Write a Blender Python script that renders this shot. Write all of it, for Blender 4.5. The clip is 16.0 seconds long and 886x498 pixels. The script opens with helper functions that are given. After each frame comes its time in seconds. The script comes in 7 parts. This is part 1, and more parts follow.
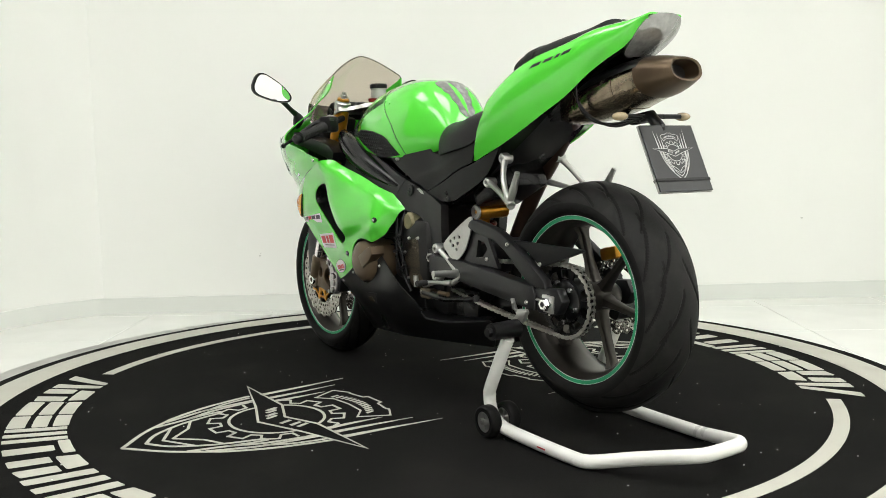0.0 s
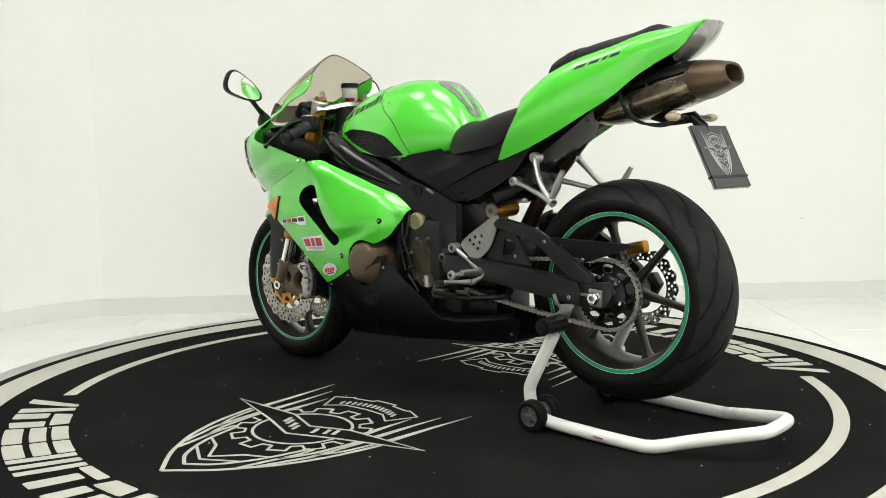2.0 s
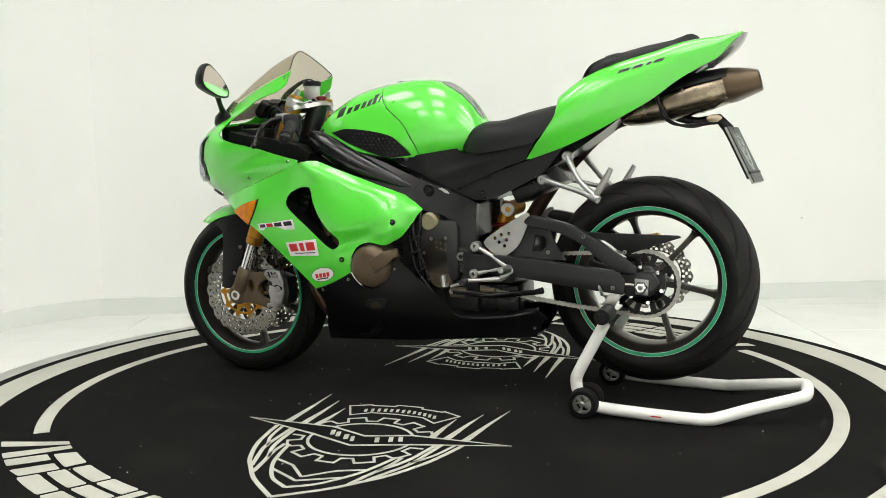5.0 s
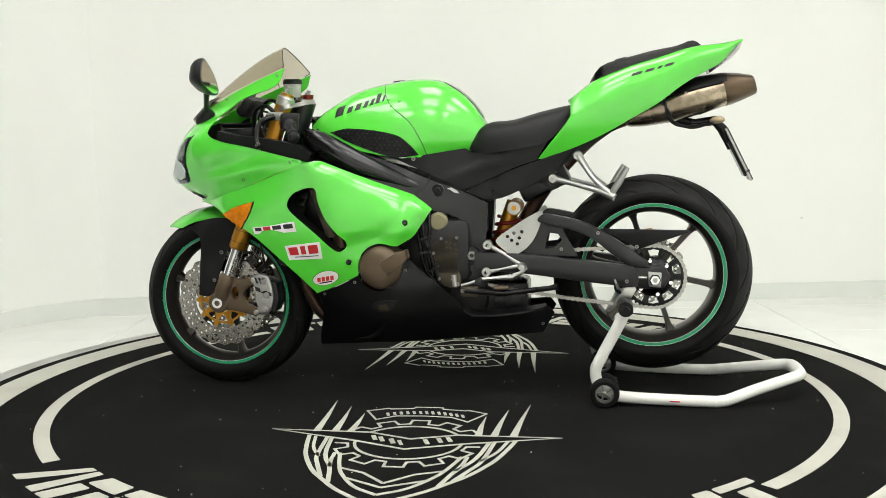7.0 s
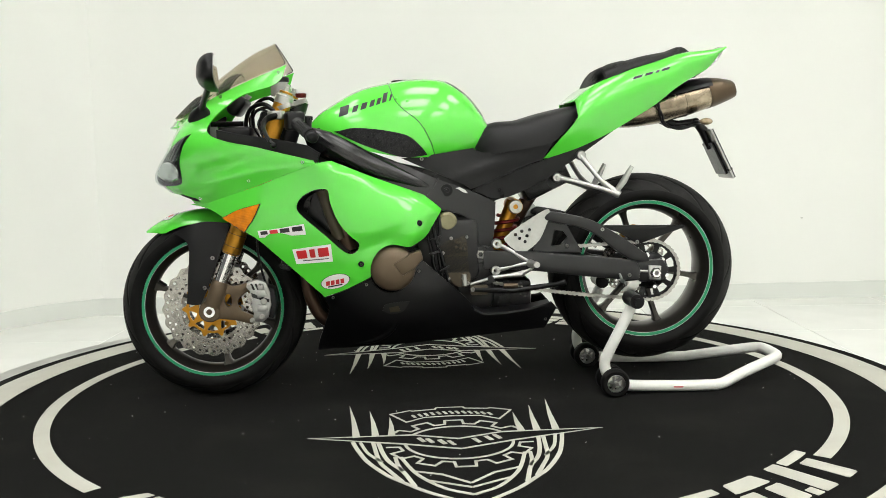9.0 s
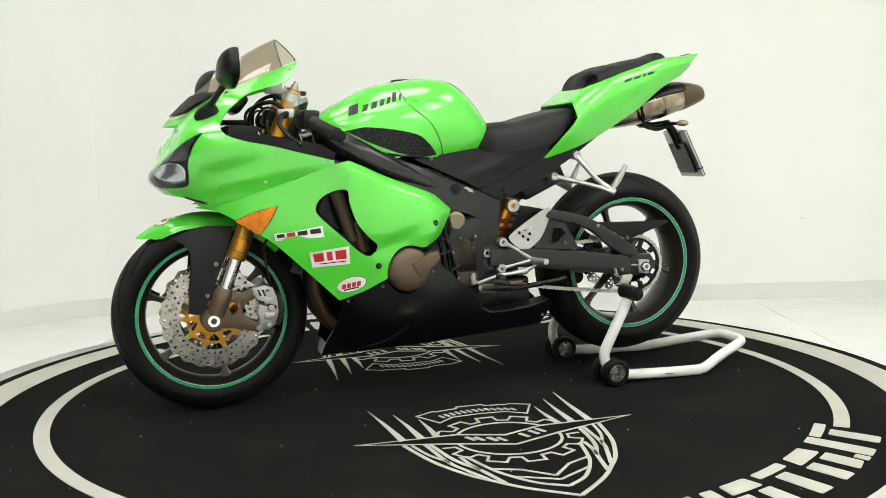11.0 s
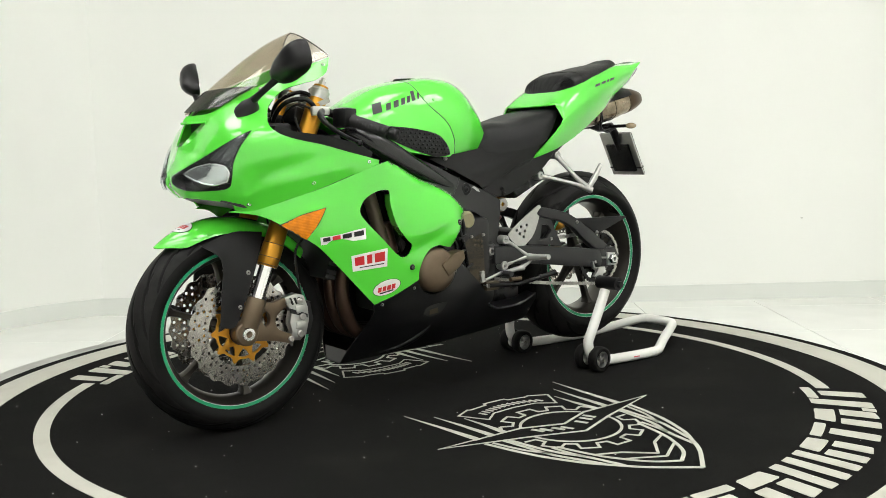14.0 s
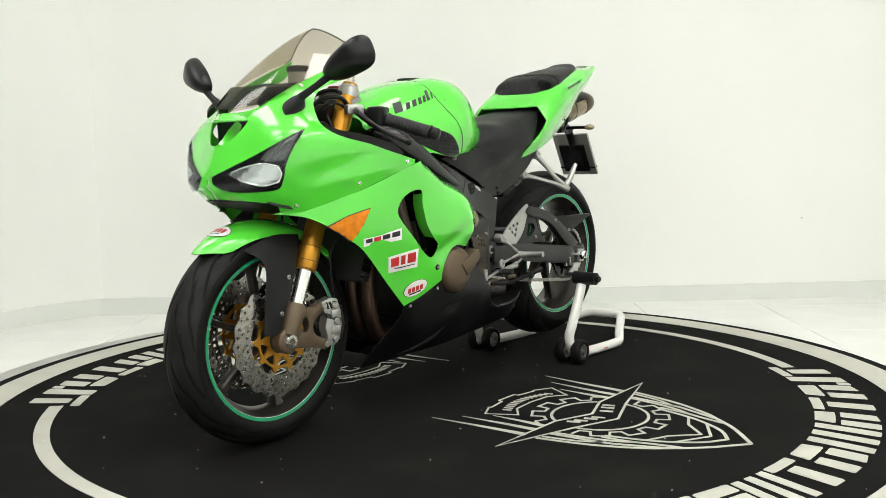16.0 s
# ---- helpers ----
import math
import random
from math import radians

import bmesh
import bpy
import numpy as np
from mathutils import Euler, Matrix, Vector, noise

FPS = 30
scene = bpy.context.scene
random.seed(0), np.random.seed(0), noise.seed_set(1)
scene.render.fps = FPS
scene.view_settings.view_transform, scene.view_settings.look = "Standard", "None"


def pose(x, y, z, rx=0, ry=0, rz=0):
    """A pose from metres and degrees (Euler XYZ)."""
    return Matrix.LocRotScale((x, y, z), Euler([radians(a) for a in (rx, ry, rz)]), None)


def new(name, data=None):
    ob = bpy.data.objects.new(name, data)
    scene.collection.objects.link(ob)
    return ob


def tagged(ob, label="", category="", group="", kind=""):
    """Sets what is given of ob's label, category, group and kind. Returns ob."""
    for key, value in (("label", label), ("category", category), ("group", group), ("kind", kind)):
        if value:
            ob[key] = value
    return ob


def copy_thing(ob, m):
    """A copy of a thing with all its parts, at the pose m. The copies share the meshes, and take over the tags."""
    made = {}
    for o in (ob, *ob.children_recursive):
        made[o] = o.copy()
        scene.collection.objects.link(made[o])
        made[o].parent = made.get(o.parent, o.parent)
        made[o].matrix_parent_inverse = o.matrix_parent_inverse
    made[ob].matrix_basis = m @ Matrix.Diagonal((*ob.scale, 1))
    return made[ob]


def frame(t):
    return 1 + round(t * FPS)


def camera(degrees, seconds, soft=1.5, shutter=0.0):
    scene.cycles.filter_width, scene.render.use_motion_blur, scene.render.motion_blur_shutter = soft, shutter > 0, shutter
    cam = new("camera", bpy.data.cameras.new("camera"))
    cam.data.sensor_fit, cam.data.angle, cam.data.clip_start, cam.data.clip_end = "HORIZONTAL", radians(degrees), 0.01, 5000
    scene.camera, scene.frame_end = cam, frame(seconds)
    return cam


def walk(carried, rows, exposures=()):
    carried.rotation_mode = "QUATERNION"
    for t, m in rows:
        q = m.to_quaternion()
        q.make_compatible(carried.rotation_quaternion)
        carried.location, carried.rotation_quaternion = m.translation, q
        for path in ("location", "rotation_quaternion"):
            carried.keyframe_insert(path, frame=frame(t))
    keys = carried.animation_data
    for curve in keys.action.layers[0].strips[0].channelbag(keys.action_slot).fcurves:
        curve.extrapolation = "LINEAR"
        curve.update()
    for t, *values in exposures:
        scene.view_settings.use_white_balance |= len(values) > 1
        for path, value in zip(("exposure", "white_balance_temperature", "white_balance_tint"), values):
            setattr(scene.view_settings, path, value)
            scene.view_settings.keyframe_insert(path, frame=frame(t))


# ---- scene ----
from mathutils.geometry import delaunay_2d_cdt

# ---- camera: it stands still while the turntable carries the motorcycle round ----
EYE = (0.0, -2.981, 0.777)
cam = camera(50.89, 16.0, soft=0.6)
STILL = pose(*EYE) @ pose(0, 0, 0, 0, 0, -0.258) @ pose(0, 0, 0, 90 - 6.252, 0, 0) @ pose(0, 0, 0, 0, 0, -1.092)
walk(cam, [(0.0, STILL), (16.0, STILL)], exposures=[(0.0, 0.0), (16.0, 0.0)])

RATE = 6.621            # degrees a second
HEADING = 170.6         # of the motorcycle's nose at 7 s


def turn(t):
    return pose(0, 0, 0, 0, 0, RATE * (t - 7.0) + 0.002 * (t - 7.0) ** 2)


TABLE = pose(0, 0, 0, 0, 0, HEADING)
BIKE = TABLE @ pose(0, -0.021, 0)

# ---- light: a white room under rows of ceiling panels ----
world = bpy.data.worlds.new("world")
scene.world = world
world.use_nodes = True
world.node_tree.nodes["Background"].inputs[0].default_value = (0.9, 0.95, 1.0, 1)
world.node_tree.nodes["Background"].inputs[1].default_value = 0.3
PANEL_POWER = 7.2


# ---- materials ----
def mat(name, color, rough=0.5, metal=0.0, vary=0.08, grain=60.0, bump=0.0, bump_scale=300.0, coat=0.0,
        rough_vary=0.08, stain=None, stain_scale=6.0, stain_amount=0.3, spec=0.5, island=0.0):
    m = bpy.data.materials.new(name)
    m.use_nodes = True
    nt = m.node_tree
    nd, ln = nt.nodes, nt.links
    b = nd["Principled BSDF"]
    b.inputs["Roughness"].default_value = rough
    b.inputs["Metallic"].default_value = metal
    b.inputs["Coat Weight"].default_value = coat
    b.inputs["Coat Roughness"].default_value = 0.03
    b.inputs["Specular IOR Level"].default_value = spec
    tc = nd.new("ShaderNodeTexCoord")
    n1 = nd.new("ShaderNodeTexNoise")
    n1.inputs["Scale"].default_value = grain
    n1.inputs["Detail"].default_value = 6
    ln.new(tc.outputs["Object"], n1.inputs["Vector"])
    n2 = nd.new("ShaderNodeTexNoise")
    n2.inputs["Scale"].default_value = stain_scale
    n2.inputs["Detail"].default_value = 4
    ln.new(tc.outputs["Object"], n2.inputs["Vector"])
    mix = nd.new("ShaderNodeMix")
    mix.data_type = "RGBA"
    mix.inputs["A"].default_value = (*[c * (1 - vary) for c in color], 1)
    mix.inputs["B"].default_value = (*[min(1, c * (1 + vary)) for c in color], 1)
    ln.new(n1.outputs["Fac"], mix.inputs["Factor"])
    col = mix.outputs["Result"]
    if stain:
        ramp = nd.new("ShaderNodeMapRange")
        ramp.inputs["From Min"].default_value = 0.5
        ramp.inputs["From Max"].default_value = 0.72
        ramp.inputs["To Max"].default_value = stain_amount
        ln.new(n2.outputs["Fac"], ramp.inputs["Value"])
        mx = nd.new("ShaderNodeMix")
        mx.data_type = "RGBA"
        mx.inputs["B"].default_value = (*stain, 1)
        ln.new(ramp.outputs["Result"], mx.inputs["Factor"])
        ln.new(col, mx.inputs["A"])
        col = mx.outputs["Result"]
    ln.new(col, b.inputs["Base Color"])
    rr = nd.new("ShaderNodeMapRange")
    rr.inputs["To Min"].default_value = max(0.02, rough - rough_vary)
    rr.inputs["To Max"].default_value = min(1, rough + rough_vary)
    ln.new(n2.outputs["Fac"], rr.inputs["Value"])
    ln.new(rr.outputs["Result"], b.inputs["Roughness"])
    if bump:
        n3 = nd.new("ShaderNodeTexNoise")
        n3.inputs["Scale"].default_value = bump_scale
        n3.inputs["Detail"].default_value = 5
        ln.new(tc.outputs["Object"], n3.inputs["Vector"])
        bp = nd.new("ShaderNodeBump")
        bp.inputs["Strength"].default_value = bump
        bp.inputs["Distance"].default_value = 0.002
        ln.new(n3.outputs["Fac"], bp.inputs["Height"])
        ln.new(bp.outputs["Normal"], b.inputs["Normal"])
    return m


WALL = mat("wall_paint", (0.86, 0.87, 0.83), 0.6, vary=0.015, grain=3, bump=0.12, bump_scale=90, rough_vary=0.05)
# for the unseen west wall, dark to cut the light from the left
LIGHTCUT_GREY = mat("light_cutting_grey", (0.10, 0.10, 0.10), 0.7, vary=0.05, grain=4)
CEIL = mat("ceiling_paint", (0.85, 0.86, 0.84), 0.7, vary=0.02, grain=4)
TILE = mat("floor_tile", (0.80, 0.81, 0.77), 0.22, vary=0.02, grain=5, bump=0.03, bump_scale=40, rough_vary=0.06)
GROUT = mat("grout", (0.62, 0.62, 0.58), 0.8, vary=0.1)
SKIRT = mat("skirting", (0.74, 0.76, 0.72), 0.35, vary=0.02, grain=5)
CARPET = mat("black_carpet", (0.0105, 0.0105, 0.010), 0.95, vary=0.45, grain=700, bump=0.6, bump_scale=900,
             stain=(0.024, 0.023, 0.021), stain_scale=3.5, stain_amount=0.4, spec=0.02)
CREAM = mat("cream_print", (0.50, 0.495, 0.435), 0.8, vary=0.07, grain=500, bump=0.4, bump_scale=900,
            stain=(0.40, 0.38, 0.33), stain_scale=9, stain_amount=0.35, spec=0.2)
TRIM = mat("grey_trim", (0.42, 0.42, 0.40), 0.4, metal=0.4, vary=0.15, grain=20, stain=(0.15, 0.15, 0.15), stain_amount=0.5)
GREEN = mat("green_paint", (0.088, 0.65, 0.043), 0.22, vary=0.015, grain=900, coat=1.0, rough_vary=0.03)
GREEN.node_tree.nodes["Principled BSDF"].inputs["Coat Roughness"].default_value = 0.085
BLACKP = mat("black_plastic", (0.0062, 0.0062, 0.0066), 0.36, spec=0.24, vary=0.2, grain=200, bump=0.1, bump_scale=700)
FRAMEP = mat("black_frame_paint", (0.0105, 0.0105, 0.0112), 0.33, spec=0.36, vary=0.2, grain=150, bump=0.05, bump_scale=500, coat=0.15)
SATIN = mat("satin_black", (0.004, 0.004, 0.0045), 0.28, spec=0.18, vary=0.2, grain=150, coat=0.2)
BELLY = mat("black_belly_paint", (0.0055, 0.0055, 0.006), 0.31, vary=0.2, grain=120, coat=0.0, spec=0.36)
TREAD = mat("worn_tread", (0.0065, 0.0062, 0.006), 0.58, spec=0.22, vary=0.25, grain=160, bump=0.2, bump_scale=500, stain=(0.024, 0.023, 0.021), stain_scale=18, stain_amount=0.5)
# sidewall rubber; its darker tone also paints the shade in the tread grooves
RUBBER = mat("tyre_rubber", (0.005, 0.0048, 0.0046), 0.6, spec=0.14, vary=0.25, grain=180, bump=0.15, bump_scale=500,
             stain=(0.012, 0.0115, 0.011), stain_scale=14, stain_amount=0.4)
GRIP = mat("grip_rubber", (0.014, 0.014, 0.014), 0.7, vary=0.2, grain=200, bump=0.3)
VINYL = mat("seat_vinyl", (0.0105, 0.0105, 0.011), 0.46, spec=0.24, vary=0.15, grain=250, bump=0.25, bump_scale=900)
RIM = mat("rim_gunmetal", (0.062, 0.057, 0.050), 0.30, metal=0.75, vary=0.12, grain=80)
RIMGREEN = mat("green_rim_tape", (0.004, 0.26, 0.105), 0.35, vary=0.05)
SILVER = mat("bare_aluminium", (0.47, 0.47, 0.455), 0.34, metal=0.9, vary=0.1, grain=120, stain=(0.35, 0.34, 0.32), stain_scale=25)
STEEL = mat("brushed_steel", (0.40, 0.39, 0.37), 0.3, metal=1.0, vary=0.12, grain=200, stain=(0.25, 0.24, 0.22), stain_scale=40)
DISCM = mat("brake_disc_steel", (0.42, 0.40, 0.37), 0.26, metal=1.0, vary=0.25, grain=30, stain=(0.16, 0.15, 0.13), stain_scale=30, stain_amount=0.5)
CHROME = mat("chrome", (0.8, 0.8, 0.8), 0.08, metal=1.0, vary=0.02)
GOLD = mat("gold_anodised", (0.50, 0.235, 0.025), 0.32, metal=0.85, vary=0.08, grain=100)
BRONZE = mat("bronze_magnesium", (0.115, 0.082, 0.05), 0.42, metal=0.45, vary=0.12, grain=60)
ENGINE = mat("engine_case", (0.075, 0.060, 0.038), 0.5, metal=0.4, vary=0.2, grain=60, stain=(0.04, 0.035, 0.03), stain_scale=20)
BEIGE = mat("beige_cast_metal", (0.21, 0.19, 0.105), 0.5, metal=0.2, vary=0.15, grain=60)
DARKM = mat("dark_metal", (0.018, 0.018, 0.018), 0.45, metal=0.4, vary=0.3, grain=60)
TITAN = mat("heat_tinted_titanium", (0.22, 0.18, 0.13), 0.24, metal=0.95, vary=0.35, grain=30, stain=(0.50, 0.42, 0.31), stain_scale=14, stain_amount=0.8, rough_vary=0.12)
ENDCAP = mat("bronze_end_cap", (0.095, 0.066, 0.04), 0.36, metal=0.7, vary=0.1)
HEADER = mat("exhaust_header", (0.07, 0.042, 0.03), 0.4, metal=0.8, vary=0.3, grain=20)
WHITEP = mat("white_powder_coat", (0.78, 0.78, 0.74), 0.3, vary=0.03, grain=30, coat=0.2, stain=(0.5, 0.48, 0.44), stain_scale=12, stain_amount=0.15)
RED = mat("red_print", (0.55, 0.02, 0.025), 0.35, vary=0.03)
WHITE = mat("white_print", (0.78, 0.78, 0.76), 0.35, vary=0.03)
BLACKI = mat("black_print", (0.012, 0.012, 0.012), 0.4, vary=0.05)
GREYI = mat("grey_print", (0.16, 0.165, 0.16), 0.4, vary=0.7, grain=35, stain=(0.45, 0.45, 0.44), stain_scale=40, stain_amount=0.8)
REDM = mat("red_anodised", (0.16, 0.012, 0.01), 0.35, metal=0.6)
CHAIN = mat("chain_steel", (0.44, 0.43, 0.40), 0.32, metal=0.9, vary=0.3, grain=200)
MIRROR = mat("mirror_glass", (0.9, 0.9, 0.9), 0.01, metal=1.0, vary=0.0, rough_vary=0.0)


def glass(name, color, rough=0.02, gloss=0.20):
    m = bpy.data.materials.new(name)
    m.use_nodes = True
    nt = m.node_tree
    nd, ln = nt.nodes, nt.links
    out = nd["Material Output"]
    nd.remove(nd["Principled BSDF"])
    tr = nd.new("ShaderNodeBsdfTransparent")
    tr.inputs[0].default_value = (*color, 1)
    gl = nd.new("ShaderNodeBsdfGlossy")
    gl.inputs["Roughness"].default_value = rough
    fr = nd.new("ShaderNodeMath")
    fr.operation = "MULTIPLY_ADD"
    lw = nd.new("ShaderNodeLayerWeight")
    lw.inputs["Blend"].default_value = 0.25
    ln.new(lw.outputs["Facing"], fr.inputs[0])
    fr.inputs[1].default_value = gloss
    fr.inputs[2].default_value = 0.02
    mx = nd.new("ShaderNodeMixShader")
    ln.new(fr.outputs[0], mx.inputs[0])
    ln.new(tr.outputs[0], mx.inputs[1])
    ln.new(gl.outputs[0], mx.inputs[2])
    ln.new(mx.outputs[0], out.inputs[0])
    return m


SMOKE = glass("smoked_screen", (0.86, 0.82, 0.76), 0.02)
LENS = glass("clear_lens", (0.88, 0.9, 0.9), 0.03, 0.07)
AMBER = mat("amber_lens", (0.72, 0.20, 0.002), 0.12, vary=0.6, grain=45, coat=0.0, spec=0.3)
AMBER_DARK = mat("clear_indicator_lens", (0.36, 0.28, 0.17), 0.15, vary=0.2, grain=120, bump=0.5, bump_scale=400, coat=0.8)


def glow(name, color, strength):
    m = bpy.data.materials.new(name)
    m.use_nodes = True
    b = m.node_tree.nodes["Principled BSDF"]
    b.inputs["Base Color"].default_value = (0.8, 0.8, 0.8, 1)
    b.inputs["Emission Color"].default_value = (*color, 1)
    b.inputs["Emission Strength"].default_value = strength
    return m


DIFFUSER = glow("lamp_diffuser", (1.0, 0.985, 0.965), PANEL_POWER)


# ---- mesh helpers ----
def smooth(me, angle=40):
    bm = bmesh.new()
    bm.from_mesh(me)
    lim = radians(angle)
    for f in bm.faces:
        f.smooth = True
    for e in bm.edges:
        if len(e.link_faces) == 2 and e.calc_face_angle(0) > lim:
            e.smooth = False
    bm.to_mesh(me)
    bm.free()


def part(name, bm, material, parent=None, label="", angle=40, clean=True):
    """One mesh object out of a bmesh, under its thing or part."""
    if clean:
        bmesh.ops.recalc_face_normals(bm, faces=bm.faces)
    me = bpy.data.meshes.new(name)
    bm.to_mesh(me)
    bm.free()
    smooth(me, angle)
    for m in (material if isinstance(material, (list, tuple)) else [material]):
        me.materials.append(m)
    ob = new(name, me)
    if parent:
        ob.parent = parent
    return tagged(ob, label) if label else ob


def thing(name, label, category, group="", kind=""):
    return tagged(new(name), label, category, group, kind)


def again(ob, m, parent=None):
    """A further object on the same mesh."""
    o = new(ob.name.split(".")[0], ob.data)
    o.parent = parent or ob.parent
    o.matrix_basis = m
    return o


def box(bm, size, m=None, bevel=0.0, seg=2):
    r = bmesh.ops.create_cube(bm, size=1.0, matrix=(m or Matrix()) @ Matrix.Diagonal((*size, 1)))
    if bevel:
        es = list({e for v in r["verts"] for e in v.link_edges})
        bmesh.ops.bevel(bm, geom=es, offset=bevel, segments=seg, affect="EDGES", profile=0.5)
    return bm


def tube_along(bm, pts, radius, sides=12, caps=True, closed=False):
    """A round bar through points; radius one number or one for each point."""
    pts = [Vector(q) for q in pts]
    n = len(pts)
    rad = radius if isinstance(radius, (list, tuple)) else [radius] * n
    rings, up = [], None
    for i, q in enumerate(pts):
        a = pts[(i - 1) % n] if closed or i else pts[0]
        b = pts[(i + 1) % n] if closed or i < n - 1 else pts[-1]
        d = (b - a).normalized()
        if up is None:
            up = Vector((0, 0, 1)) if abs(d.z) < 0.9 else Vector((1, 0, 0))
        s = d.cross(up).normalized()
        up = s.cross(d).normalized()
        rings.append([bm.verts.new(q + rad[i] * (math.cos(k * math.tau / sides) * s + math.sin(k * math.tau / sides) * up))
                      for k in range(sides)])
    for i in range(n if closed else n - 1):
        r, q = rings[i], rings[(i + 1) % n]
        for k in range(sides):
            bm.faces.new((r[k], r[(k + 1) % sides], q[(k + 1) % sides], q[k]))
    if caps and not closed:
        bm.faces.new(rings[0])
        bm.faces.new(rings[-1][::-1])
    return bm


def spline(pts, n=8, closed=False):
    """Catmull-Rom through points of any dimension."""
    P = [np.array(q, float) for q in pts]
    N, out = len(P), []
    for i in range(N if closed else N - 1):
        p0 = P[i - 1] if closed or i else 2 * P[0] - P[1]
        p1, p2 = P[i], P[(i + 1) % N]
        p3 = P[(i + 2) % N] if closed or i + 2 < N else 2 * P[-1] - P[-2]
        for k in range(n):
            t = k / n
            out.append(0.5 * (2 * p1 + (p2 - p0) * t + (2 * p0 - 5 * p1 + 4 * p2 - p3) * t * t
                              + (3 * p1 - p0 - 3 * p2 + p3) * t ** 3))
    if not closed:
        out.append(P[-1])
    return out


def soft_outline(pts, n=5):
    """A closed outline: runs between corner points (given with a third value 1) are rounded."""
    N = len(pts)
    corners = [i for i, q in enumerate(pts) if len(q) > 2 and q[2]]
    if not corners:
        return [tuple(q) for q in spline([q[:2] for q in pts], n, True)]
    out = []
    for a, b in zip(corners, corners[1:] + [corners[0] + N]):
        run = [pts[i % N][:2] for i in range(a, b + 1)]
        if len(run) == 2:
            out += [tuple(np.array(run[0], float) * (1 - k / 4) + np.array(run[1], float) * k / 4) for k in range(4)]
        else:
            out += [tuple(q) for q in spline(run, n)[:-1]]
    return out


def inside(q, poly):
    x, y = q
    c = False
    for (x0, y0), (x1, y1) in zip(poly, poly[1:] + poly[:1]):
        if (y0 > y) != (y1 > y) and x < (x1 - x0) * (y - y0) / (y1 - y0) + x0:
            c = not c
    return c


def flat_mesh(outline, holes=(), step=0.03):
    """Triangles of an outline with holes, with inner points every step metres."""
    loops = [list(outline)] + [list(q) for q in holes]
    pts, edges = [], []
    for l in loops:
        s = len(pts)
        pts += [Vector(q[:2]) for q in l]
        edges += [(s + i, s + (i + 1) % len(l)) for i in range(len(l))]
    if step:
        lo = np.min([q for q in loops[0]], axis=0)
        hi = np.max([q for q in loops[0]], axis=0)
        B = np.array([tuple(q) for q in pts])
        j = 0
        y = lo[1]
        while y < hi[1]:
            x = lo[0] + (step / 2 if j % 2 else 0)
            while x < hi[0]:
                if np.min(np.abs(B - (x, y)).max(axis=1)) > step * 0.45 and inside((x, y), loops[0]) and not any(inside((x, y), l) for l in loops[1:]):
                    pts.append(Vector((x, y)))
                x += step
            y += step * 0.87
            j += 1
    v, e, f, *_ = delaunay_2d_cdt(pts, edges, [], 0, 1e-6)
    keep = []
    for t in f:
        c = sum((v[i] for i in t), Vector((0, 0))) / len(t)
        if inside(c, loops[0]) and not any(inside(c, l) for l in loops[1:]):
            keep.append(t)
    return v, keep


def patch(S, outline, holes=(), thick=0.004, step=0.03, lift=0.0, mirror=False, both=False, side=1):
    """A skin with thickness on the surface S(a, b) inside an outline in a and b. both: its mirror image too."""
    v, f = flat_mesh(outline, holes, step)
    bm = bmesh.new()
    e = 1e-3
    P, N = [], []
    for q in v:
        p0 = Vector(S(q[0], q[1]))
        n = (Vector(S(q[0] + e, q[1])) - Vector(S(q[0] - e, q[1]))).cross(Vector(S(q[0], q[1] + e)) - Vector(S(q[0], q[1] - e)))
        n = n.normalized() * side if n.length > 1e-12 else Vector((0, 1, 0))
        P.append(p0)
        N.append(n)
    for sgn in ((1, -1) if both else ((-1,) if mirror else (1,))):
        fl = lambda w: Vector((w.x, sgn * w.y, w.z))
        top = [bm.verts.new(fl(p + n * lift)) for p, n in zip(P, N)]
        bot = [bm.verts.new(fl(p + n * (lift - thick))) for p, n in zip(P, N)]
        count = {}
        for t in f:
            bm.faces.new([top[i] for i in t])
            bm.faces.new([bot[i] for i in reversed(t)])
            for a, b in zip(t, t[1:] + t[:1]):
                count[(a, b)] = 1
        for a, b in count:
            if (b, a) not in count:
                bm.faces.new((top[a], top[b], bot[b], bot[a]))
    loose = [w for w in bm.verts if not w.link_faces]
    bmesh.ops.delete(bm, geom=loose, context="VERTS")
    return bm


def plate(outline, y, thick, holes=(), bevel=0.0):
    """A flat plate in the side plane, from y inwards by thick."""
    bm = patch(lambda a, b: (a, y, b), outline, holes, thick=thick, step=0, side=-1)
    if bevel:
        bmesh.ops.recalc_face_normals(bm, faces=bm.faces)
        es = [e for e in bm.edges if len(e.link_faces) == 2 and e.calc_face_angle(0) > 1.0]
        bmesh.ops.bevel(bm, geom=es, offset=bevel, segments=2, affect="EDGES", profile=0.5)
    return bm


def mirrored(bm, s):
    if s < 0:
        bmesh.ops.transform(bm, matrix=Matrix.Diagonal((1, -1, 1, 1)), verts=bm.verts)
    return bm


